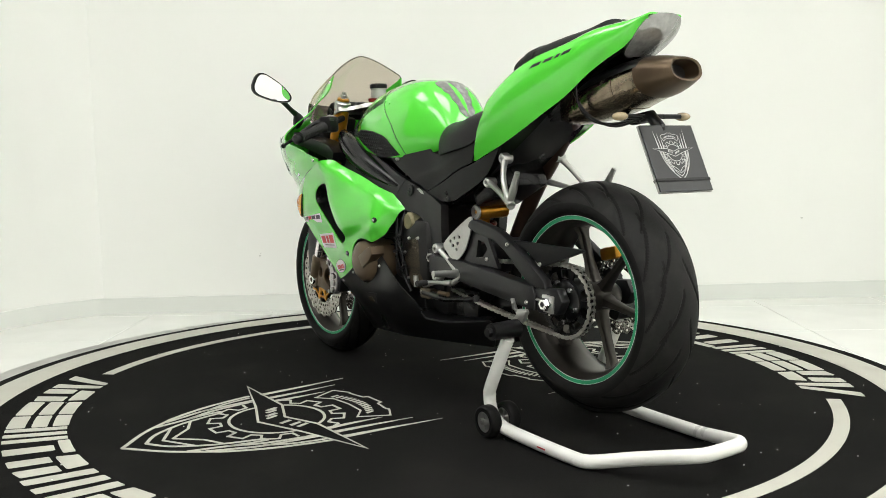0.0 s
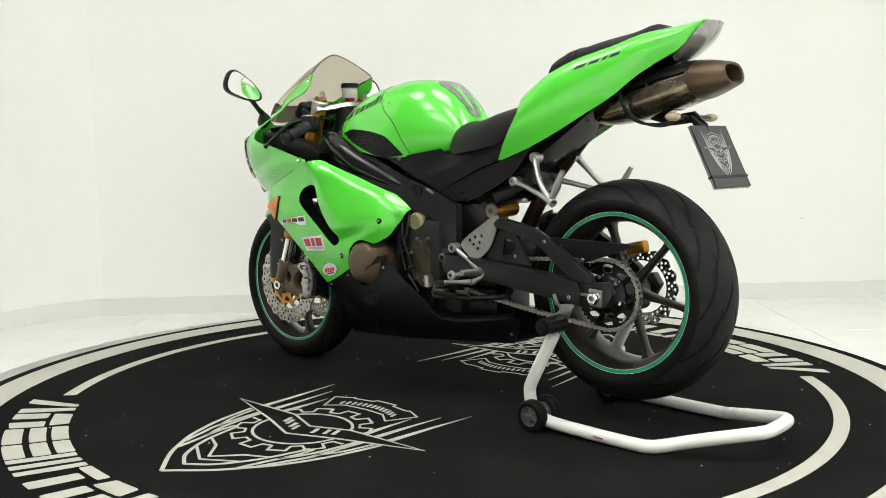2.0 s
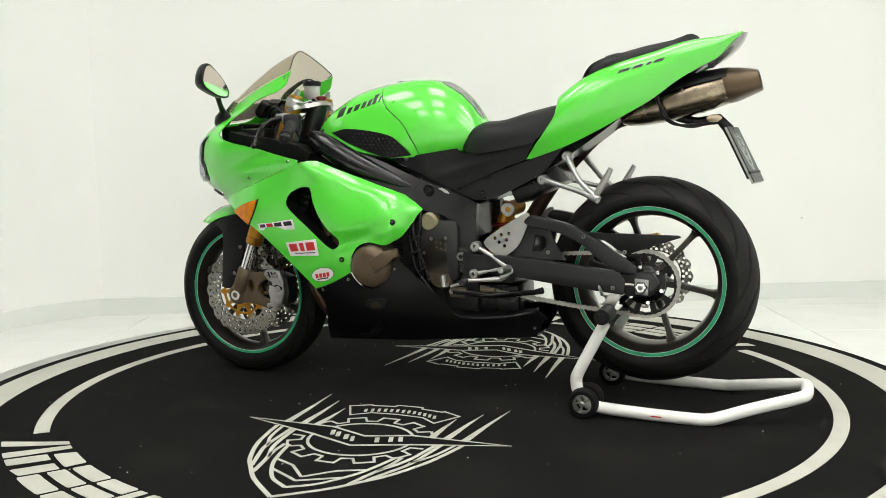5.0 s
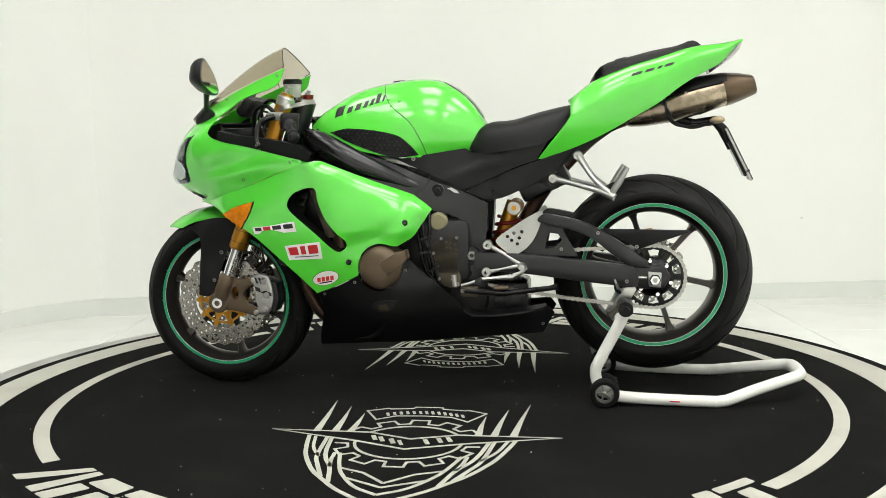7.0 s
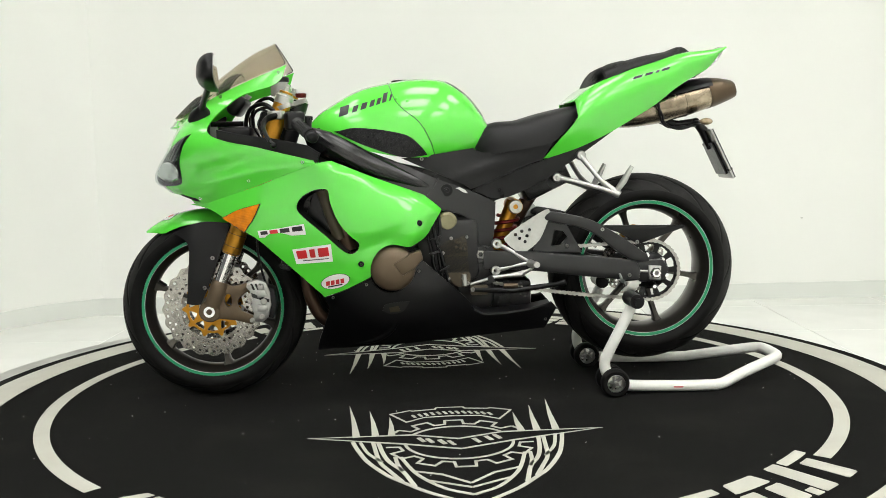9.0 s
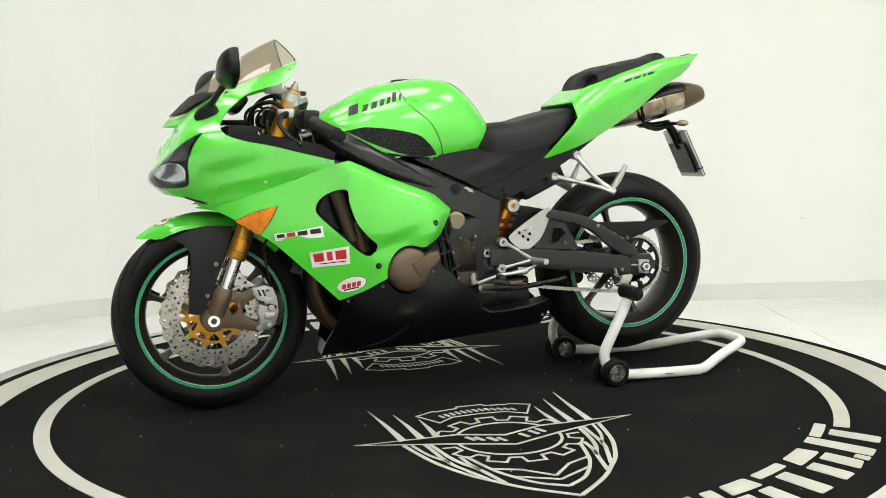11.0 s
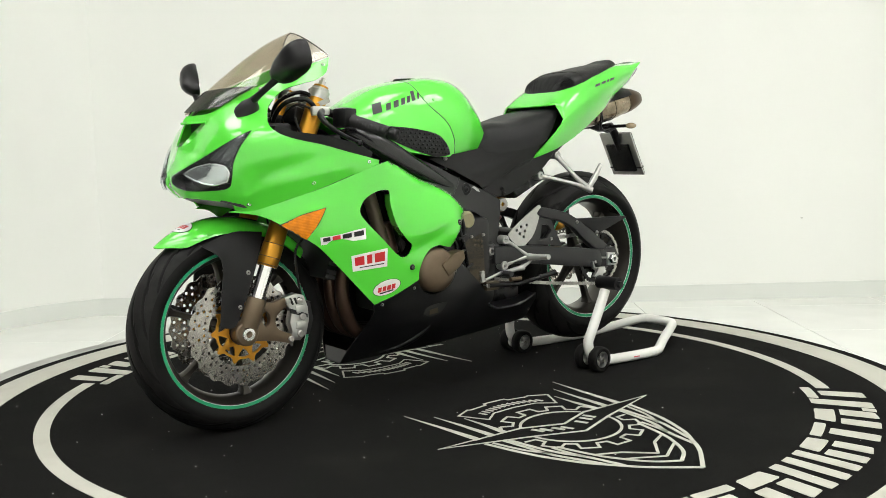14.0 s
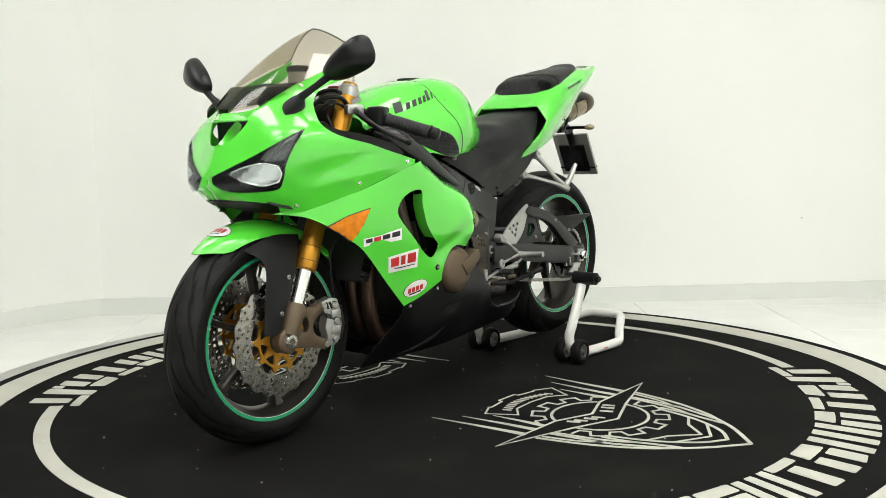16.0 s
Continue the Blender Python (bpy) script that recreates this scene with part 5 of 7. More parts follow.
def side_covers():
    Y = tps([(0.109, 0.74, 0.128), (-0.116, 0.77, 0.118), (-0.358, 0.789, 0.128), (-0.32, 0.73, 0.122), (-0.097, 0.645, 0.130), (0.01, 0.70, 0.138), (-0.2, 0.74, 0.128), (-0.44, 0.775, 0.118), (-0.36, 0.69, 0.112), (-0.2, 0.62, 0.118)])
    S = lambda u, w: (u, Y(u, w) + 0.008 * math.exp(-((w - (0.742 - 0.30 * (u + 0.25))) / 0.014) ** 2) * min(1, max(0, (0.0 - u) / 0.1)) * min(1, max(0, (u + 0.30) / 0.12)), w)
    o = [(0.109, 0.742, 1), (0.009, 0.756, 0), (-0.105, 0.772, 1), (-0.132, 0.758, 0), (-0.216, 0.764, 0), (-0.358, 0.792, 1), (-0.322, 0.732, 1), (-0.248, 0.708, 0), (-0.14, 0.660, 0), (-0.097, 0.646, 1), (-0.072, 0.661, 0), (0.010, 0.698, 0)]
    for s in (1, -1):
        part("side_cover", patch(S, soft_outline(o, 4), thick=0.004, step=0.016, mirror=s < 0, side=-1), BLACKP, B, "matt black side cover below the seat", angle=50)
    o = [(-0.100, 0.642, 1), (-0.248, 0.704, 0), (-0.322, 0.728, 1), (-0.44, 0.772, 1), (-0.40, 0.722, 0), (-0.365, 0.690, 0), (-0.29, 0.650, 0), (-0.214, 0.618, 0), (-0.163, 0.615, 1)]
    for s in (1, -1):
        part("subframe_cover", patch(S, soft_outline(o, 4), thick=0.005, step=0.02, mirror=s < 0, lift=-0.003, side=-1), BLACKP, B, "black cover on the rear subframe", angle=50)
    bolts(B, [(-0.187, 0.119, 0.640), (-0.195, 0.119, 0.623)], BLACKP, 0.007)
    part("inner_panel", plate([(0.372, 0.738), (0.45, 0.755), (0.55, 0.778), (0.66, 0.80), (0.66, 0.84), (0.60, 0.825), (0.50, 0.812), (0.40, 0.790), (0.36, 0.765)], 0.20, 0.07), BLACKP, B, "black inner cockpit panel")


def under_nose():
    bm = bmesh.new()
    loft(bm, [[(u, -v, w), (u, v, w), (u, v * 0.9, w + h), (u, -v * 0.9, w + h)] for u, v, w, h in ((0.785, 0.125, 0.646, 0.02), (0.74, 0.150, 0.630, 0.05), (0.66, 0.150, 0.615, 0.10), (0.60, 0.13, 0.600, 0.12))])
    part("under_panel", bm, BLACKP, B, "black panel beneath the nose")


upper_cowl()
under_nose()
screen()
side_fairing()
belly_pan()
frame_spars()
tank()
seat_and_tail()
side_covers()
# ---- running gear and mechanical parts ----
def bar(name, pts, r, material, parent, label="", sides=12, smooth_n=0):
    if smooth_n:
        if isinstance(r, (list, tuple)):
            r = [float(q[0]) for q in spline([(k,) for k in r], smooth_n)]
        pts = [tuple(q) for q in spline(pts, smooth_n)]
    return part(name, tube_along(bmesh.new(), pts, r, sides), material, parent, label, angle=50)


def axis_point(w):
    """The fork's axis at a height."""
    return 0.719 - 0.386 * (w - 0.282)


def front_end():
    for s in (1, -1):
        y = s * 0.100
        P = lambda w, dx=0.0: (axis_point(w) + dx, y, w)
        leg = bar("fork_leg", [P(0.30), P(0.34), P(0.372), P(0.378)], [0.026, 0.027, 0.027, 0.022], BRONZE, B, "bronze fork lower leg", 20)
        bar("fork_slider", [P(0.36), P(0.47)], 0.0205, CHROME, leg, "chrome fork slider", 24)
        bar("fork_tube", [P(0.462), P(0.466), P(0.52), P(0.524), P(0.935)], [0.027, 0.029, 0.029, 0.0275, 0.0265], GOLD, leg, "gold fork outer tube", 24)
        bm = bmesh.new()
        for w in (0.466, 0.486, 0.522):
            lathe(bm, [(0.0292, -0.001), (0.0300, 0), (0.0292, 0.001)], Matrix.Translation(P(w)) @ Matrix.Rotation(radians(-21), 4, "Y") @ pose(0, 0, 0, 90), 24)
        part("fork_ring", bm, BRONZE, leg)
        # axle clamp and nut
        bm = bmesh.new()
        disc(bm, 0.034, s * 0.072, s * 0.112, Matrix.Translation((0.719, 0, 0.285)), 28, 0.004)
        part("axle_clamp", bm, BRONZE, leg)
        bm = bmesh.new()
        lathe(bm, [(0.009, s * 0.112), (0.009, s * 0.121), (0.017, s * 0.121), (0.019, s * 0.117), (0.019, s * 0.10)], Matrix.Translation((0.719, 0, 0.285)), 24)
        part("axle_nut", bm, CHROME, leg, "bright axle nut")
        # caliper bracket arms and caliper
        web = soft_outline([(0.712, 0.350, 1), (0.676, 0.368, 0), (0.640, 0.362, 0), (0.602, 0.372, 1), (0.588, 0.350, 1), (0.622, 0.330, 0), (0.634, 0.306, 0), (0.622, 0.284, 0),
                            (0.584, 0.266, 1), (0.590, 0.240, 1), (0.640, 0.254, 0), (0.700, 0.262, 1), (0.716, 0.300, 0)], 4)
        eye = [(0.662 + 0.012 * math.cos(a), 0.318 + 0.020 * math.sin(a)) for a in np.linspace(0, math.tau, 17)[:-1]]
        part("caliper_carrier", mirrored(plate(web, 0.110, 0.020, [eye], bevel=0.003), s), BRONZE, leg, "cast bronze caliper carrier")
        for u, w in ((0.596, 0.360), (0.590, 0.254)):
            bm = bmesh.new()
            disc(bm, 0.008, 0.10, 0.117, Matrix.Translation((u, 0, w)), 14, 0.002)
            part("carrier_bolt", mirrored(bm, s), STEEL, leg)
        bm = bmesh.new()
        o = [(0.605, 0.372), (0.570, 0.380), (0.545, 0.372), (0.533, 0.340), (0.530, 0.300), (0.540, 0.262), (0.560, 0.246), (0.590, 0.250), (0.585, 0.275), (0.592, 0.300), (0.585, 0.330), (0.600, 0.350)]
        bm = mirrored(plate(o, 0.112, 0.030, bevel=0.004), s)
        cal = part("brake_caliper", bm, SILVER, B, "silver radial brake caliper")
        part("caliper_body", mirrored(plate([(0.556, 0.366), (0.520, 0.350), (0.512, 0.300), (0.525, 0.255), (0.556, 0.262)], 0.106, 0.06, bevel=0.006), s), DARKM, cal)
        for k, (u, w) in enumerate(((0.560, 0.358), (0.552, 0.312), (0.560, 0.264))):
            bm = bmesh.new()
            disc(bm, 0.010, 0.100, 0.119, Matrix.Translation((u, 0, w)), 16, 0.002)
            part("caliper_bolt", mirrored(bm, s), STEEL, cal)
        part("caliper_bridge", mirrored(plate([(0.575, 0.345), (0.548, 0.348), (0.540, 0.330), (0.570, 0.322)], 0.118, 0.010, bevel=0.002), s), SILVER, cal)
        part("caliper_bridge", mirrored(plate([(0.572, 0.300), (0.542, 0.298), (0.546, 0.278), (0.574, 0.280)], 0.118, 0.010, bevel=0.002), s), SILVER, cal)
        # black strip on the face paints the shade of a gap
        part("gap_shade", mirrored(plate([(0.590, 0.340), (0.536, 0.318), (0.536, 0.308), (0.588, 0.326)], 0.1135, 0.004), s), BLACKI, cal)
        for k in range(3):
            part("caliper_rib", mirrored(plate([(0.592 - 0.013 * k, 0.368), (0.586 - 0.013 * k, 0.369), (0.578 - 0.013 * k, 0.350), (0.584 - 0.013 * k, 0.349)], 0.114, 0.004), s), DARKM, cal)
        bar("brake_hose", [(0.548, s * 0.10, 0.372), (0.560, s * 0.105, 0.43), (0.565, s * 0.11, 0.50), (0.535, s * 0.115, 0.545), (0.54, s * 0.11, 0.60)], 0.0035, BLACKP, cal, "", 8, 5)
        # black guard beside the tyre
        Yg = 0.092
        o = soft_outline([(0.825, 0.530, 1), (0.74, 0.560, 0), (0.650, 0.556, 1), (0.668, 0.500, 0), (0.700, 0.415, 0), (0.738, 0.325, 0), (0.755, 0.305, 0), (0.790, 0.308, 1), (0.782, 0.40, 0), (0.778, 0.49, 0)], 4)
        bm = patch(lambda u, w: (u, 0.080 + 0.020 * math.sin(min(1, max(0, (0.56 - w) / 0.12)) * math.pi / 2) - 0.25 * max(0, u - 0.77), w), o, thick=0.004, step=0.02, mirror=s < 0, side=-1)
        g = part("fork_guard", bm, BLACKP, B, "matt black fork guard", angle=50)
        for u, w in ((0.705, 0.450), (0.733, 0.358)):
            bm = bmesh.new()
            lathe(bm, [(0.002, 0.100), (0.003, 0.103), (0.005, 0.103), (0.0065, 0.101), (0.0065, 0.096)], Matrix.Translation((u, 0, w)), 14)
            part("guard_bolt", mirrored(bm, s), STEEL, g)
    # mudguard round the front tyre
    FL = -0.0037
    def fender(a, q):
        r = 0.303 + 0.010 * max(0, math.cos(radians((a - 45) * 1.6)))
        an = radians(a)
        hw = 0.066 * min(1.0, 0.30 + 0.70 * math.sin(min(1, max(0, (a - 47) / 26)) * math.pi / 2))
        ph = q * radians(74)
        return (FRONT.x + (r - 0.055 * (1 - math.cos(ph))) * math.cos(an), hw * math.sin(ph) / math.sin(radians(74)), FRONT.z + (r - 0.055 * (1 - math.cos(ph))) * math.sin(an))
    o = [(51.5, -0.5), (49.5, -0.25), (49, 0), (49.5, 0.25), (51.5, 0.5), (54, 0.68), (58, 0.92), (61, 1)] + [(a, 1) for a in np.linspace(66, 132, 14)] + [(136, q) for q in np.linspace(1, -1, 9)] + [(a, -1) for a in np.linspace(132, 66, 14)] + [(61, -1), (58, -0.92), (54, -0.68)]
    S = lambda a, q: fender(48 + a * 88, q)
    o = [((a - 48) / 88, q) for a, q in o]
    f = part("front_mudguard", patch(S, o, thick=0.004, step=0.04, side=1), GREEN, B, "glossy green front mudguard", angle=60)
    ov = lambda k: [(0.205 + 0.052 * k * math.cos(a), 0.43 * k * math.sin(a)) for a in np.linspace(0, math.tau, 29)[:-1]]
    part("sticker", patch(S, ov(1.06), thick=0.001, step=0.025, lift=FL, side=1), BLACKI, f)
    part("sticker", patch(S, ov(1), thick=0.001, step=0.025, lift=FL - 0.0004, side=1), WHITE, f, "small white oval sticker")
    for k in range(4):
        y = -0.26 + 0.14 * k
        part("sticker_bar", patch(S, [(0.205 + a, y + b) for a, b in ((-0.012, 0), (0.024, 0), (0.024, 0.10), (-0.012, 0.10))], thick=0.001, step=0.025, lift=FL - 0.0009, side=1), RED, f)
    part("sticker_bar", patch(S, [(0.205 + a, b) for a, b in ((-0.030, -0.18), (-0.022, -0.18), (-0.022, 0.18), (-0.030, 0.18))], thick=0.001, step=0.025, lift=FL - 0.0009, side=1), BLACKI, f)
    # clamps, bars, levers
    bm = bmesh.new()
    o = soft_outline([(0.480, 0.0), (0.478, 0.06), (0.495, 0.118), (0.455, 0.128), (0.440, 0.08), (0.412, 0.03), (0.412, -0.03), (0.440, -0.08), (0.455, -0.128), (0.495, -0.118), (0.478, -0.06)], 4)
    bm = patch(lambda a, b: (a, b, 0.918 + (0.46 - a) * 0.38), o, thick=0.014, step=0.03)
    clamp = part("triple_clamp", bm, STEEL, B, "silver upper fork clamp")
    bm = patch(lambda a, b: (a + 0.065, b, 0.760 + (0.46 - a) * 0.38), o, thick=0.03, step=0.03)
    part("lower_clamp", bm, SATIN, clamp)
    part("steering_head", tube_along(bmesh.new(), [(0.435, 0, 0.93), (0.50, 0, 0.74)], 0.035, 20), FRAMEP, B)
    for s in (1, -1):
        t = (axis_point(0.935), s * 0.100, 0.935)
        a = Matrix.Translation(t) @ Matrix.Rotation(radians(-21), 4, "Y") @ pose(0, 0, 0, 90)
        bm = bmesh.new()
        lathe(bm, [(0.0275, -0.02), (0.0285, 0.004), (0.024, 0.008), (0.024, 0.012)], a, 28)
        cap = part("fork_cap", bm, SILVER, clamp)
        bm = bmesh.new()
        lathe(bm, [(0.021, 0.008), (0.021, 0.018), (0.017, 0.020), (0, 0.020)], a, 28)
        part("cap_ring", bm, GOLD, cap, "gold preload ring")
        bm = bmesh.new()
        lathe(bm, [(0.011, 0.020), (0.011, 0.032), (0.007, 0.033), (0.007, 0.042), (0, 0.042)], a, 6)
        part("adjuster", bm, SILVER, cap)
        # clip-on with grip, weight and lever
        d0, d1 = Vector((0.462, s * 0.105, 0.885)), Vector((0.369, s * 0.336, 0.809))
        L = lambda k: d0.lerp(d1, k)
        hb = bar("handlebar", [L(0), L(0.5)], 0.0115, SATIN, B, "black clip-on handlebar")
        bar("grip", [L(0.42), L(0.44), L(0.60), L(0.75), L(0.88), L(0.90)], [0.020, 0.017, 0.0165, 0.0165, 0.017, 0.0195], GRIP, hb, "black rubber grip", 18)
        bm = bmesh.new()
        for k in np.linspace(0.50, 0.86, 10):
            tube_along(bm, [L(k - 0.008), L(k + 0.008)], 0.0178, 14)
        part("grip_ribs", bm, GRIP, hb)
        bar("bar_weight", [L(0.905), L(0.915), L(0.985), L(1.0)], [0.014, 0.0165, 0.0165, 0.013], BLACKP, hb, "", 18)
        bm = bmesh.new()
        box(bm, (0.055, 0.048, 0.055), Matrix.Translation(L(0.30)) @ Matrix.Rotation(radians(s * 22), 4, "Z"), 0.010)
        part("switch_pod", bm, BLACKP, hb, "black switch housing")
        bm = bmesh.new()
        box(bm, (0.012, 0.018, 0.014), Matrix.Translation(L(0.32) + Vector((-0.025, 0, 0.02))), 0.003)
        box(bm, (0.010, 0.012, 0.010), Matrix.Translation(L(0.24) + Vector((-0.026, 0, 0.012))), 0.003)
        part("switch", bm, DARKM, hb)
        lv = bar("lever", [(0.490, s * 0.150, 0.880), (0.515, s * 0.185, 0.868), (0.520, s * 0.225, 0.845), (0.505, s * 0.275, 0.815), (0.484, s * 0.322, 0.793)], [0.010, 0.009, 0.007, 0.006, 0.0055], SATIN, hb, "black lever", 10, 5)
        bm = bmesh.new()
        bmesh.ops.create_uvsphere(bm, u_segments=12, v_segments=8, radius=0.009, matrix=Matrix.Translation((0.482, s * 0.326, 0.791)))
        part("lever_ball", bm, SATIN, lv)
        bm = bmesh.new()
        box(bm, (0.05, 0.03, 0.026), Matrix.Translation((0.490, s * 0.140, 0.882)) @ Matrix.Rotation(radians(s * -20), 4, "Z"), 0.006)
        part("lever_perch", bm, SILVER, hb, "silver lever perch")
        bar("cable", [(0.50, s * 0.125, 0.885), (0.545, s * 0.11, 0.90), (0.57, s * 0.07, 0.86), (0.54, s * 0.06, 0.80)], 0.0035, BLACKP, hb, "", 8, 5)
    # brake reservoir, instruments
    bm = bmesh.new()
    lathe(bm, [(0, 0.0), (0.021, 0.0), (0.024, 0.004), (0.024, 0.034), (0.026, 0.036), (0.026, 0.046), (0.022, 0.048), (0, 0.048)], Matrix.Translation((0.498, -0.067, 0.950)) @ pose(0, 0, 0, 90) @ Matrix.Scale(1.15, 4), 28)
    res = part("brake_reservoir", bm, CLOUDY, B, "cloudy brake fluid reservoir with a black cap")
    bm = bmesh.new()
    lathe(bm, [(0, 0.060), (0.028, 0.060), (0.032, 0.056), (0.032, 0.044), (0.028, 0.042)], Matrix.Translation((0.498, -0.067, 0.950)) @ pose(0, 0, 0, 90), 28)
    part("reservoir_cap", bm, BLACKP, res)
    bar("reservoir_stay", [(0.498, -0.067, 0.952), (0.480, -0.130, 0.890)], 0.006, SATIN, res)
    bm = bmesh.new()
    box(bm, (0.04, 0.15, 0.066), pose(0.619, 0, 0.916, 0, -40, 0), 0.016, 3)
    g = part("instrument_panel", bm, BLACKP, B, "black instrument cluster")
    bm = bmesh.new()
    box(bm, (0.004, 0.115, 0.048), pose(0.6015, 0, 0.9305, 0, -40, 0), 0.001, 1)
    part("display", bm, GREYI, g, "grey instrument display")
    bm = bmesh.new()
    lathe(bm, [(0.010, 0.0), (0.016, 0.0), (0.018, 0.012), (0.012, 0.014), (0.006, 0.014)], Matrix.Translation((0.425, 0, 0.940)) @ pose(0, 0, 0, 90), 24)
    part("ignition_lock", bm, REDM, B, "red steering stem nut")
    for k, pts in enumerate(([(0.485, 0.125, 0.880), (0.525, 0.120, 0.915), (0.575, 0.085, 0.900), (0.590, 0.050, 0.840), (0.540, 0.040, 0.780)],
                             [(0.470, 0.110, 0.905), (0.520, 0.090, 0.935), (0.570, 0.040, 0.905), (0.575, 0.0, 0.830)],
                             [(0.500, -0.120, 0.880), (0.545, -0.100, 0.915), (0.590, -0.040, 0.880), (0.570, 0.010, 0.800)],
                             [(0.480, 0.060, 0.900), (0.530, 0.075, 0.880), (0.540, 0.110, 0.830), (0.500, 0.120, 0.770)])):
        bar("cable_loom", pts, 0.0065 - 0.0008 * k, SATIN, clamp, "", 10, 6)
    bm = bmesh.new()
    box(bm, (0.060, 0.050, 0.050), pose(0.520, 0.062, 0.868, 0, -15, 12), 0.010)
    box(bm, (0.050, 0.045, 0.040), pose(0.530, -0.060, 0.862, 0, -15, -10), 0.010)
    part("relay_box", bm, BLACKP, clamp, "black fittings ahead of the fork")
    part("stay", tube_along(bmesh.new(), [(0.60, 0.05, 0.86), (0.72, 0.05, 0.86)], 0.008, 8), SATIN, B)
    bm = bmesh.new()
    box(bm, (0.10, 0.26, 0.05), pose(0.62, 0, 0.825), 0.012)
    part("cockpit_tray", bm, BLACKP, B, "black tray inside the cowl")
    bm = bmesh.new()
    box(bm, (0.14, 0.20, 0.12), pose(0.70, 0, 0.73), 0.02)
    part("headlight_housing", bm, BLACKP, B)


def mirrors():
    for s in (1, -1):
        # housing: rounded shell, glass facing the rider
        def ring(k, grow=1.0):
            pts = []
            for a in np.linspace(0, math.tau, 41)[:-1]:
                c, d = math.cos(a), math.sin(a)
                e = 2 / 2.6
                y = (0.070 if c > 0 else 0.088) * math.copysign(abs(c) ** e, c)
                z = (0.038 + 0.015 * c) * math.copysign(abs(d) ** e, d)
                ro = radians(24)
                y, z = y * math.cos(ro) - z * math.sin(ro), y * math.sin(ro) + z * math.cos(ro)
                pts.append((y * k * grow, z * k * grow))
            return pts
        cy, cz, cx = (0.293, 0.993, 0.0) if s > 0 else (0.287, 0.985, 0.022)
        toe = -0.05 if s > 0 else -0.32
        face = lambda y, z, x: (x + cx + toe * y, s * (cy + y), cz + z)
        bm = bmesh.new()
        prof = [(1.0, 0.640), (1.02, 0.646), (1.0, 0.656), (0.92, 0.668), (0.76, 0.680), (0.52, 0.689), (0.25, 0.693)]
        loft(bm, [[face(y - 0.010 * (1 - k), z - 0.004 * (1 - k), x) for y, z in ring(k)] for k, x in prof])
        m = part("mirror", bm, BLACKP, B, "black mirror on a stalk", angle=50)
        bm = bmesh.new()
        loft(bm, [[face(y, z, 0.6385) for y, z in ring(0.90)], [face(y, z, 0.642) for y, z in ring(0.90)]])
        part("mirror_glass", bm, MIRROR, m, "mirror glass")
        bar("mirror_stalk", [(0.668 + cx, s * 0.245, cz - 0.032), (0.690 + cx / 2, s * 0.200, 0.928), (0.704, s * 0.165, 0.905)], [0.010, 0.0085, 0.011], BLACKP, m, "", 14, 4)
        bm = bmesh.new()
        secs = []
        for k, (u, v, w, hx, hz) in enumerate(((0.716, 0.150, 0.878, 0.034, 0.024), (0.712, 0.160, 0.888, 0.030, 0.022), (0.706, 0.168, 0.900, 0.016, 0.015), (0.702, 0.172, 0.910, 0.010, 0.010))):
            secs.append([(u + hx * math.cos(a) - 0.2 * hz * math.sin(a), s * (v - 0.35 * hz * math.sin(a)), w + hz * math.sin(a)) for a in np.linspace(0, math.tau, 17)[:-1]])
        loft(bm, secs)
        part("mirror_base", bm, BLACKP, m, "black mirror foot", angle=50)


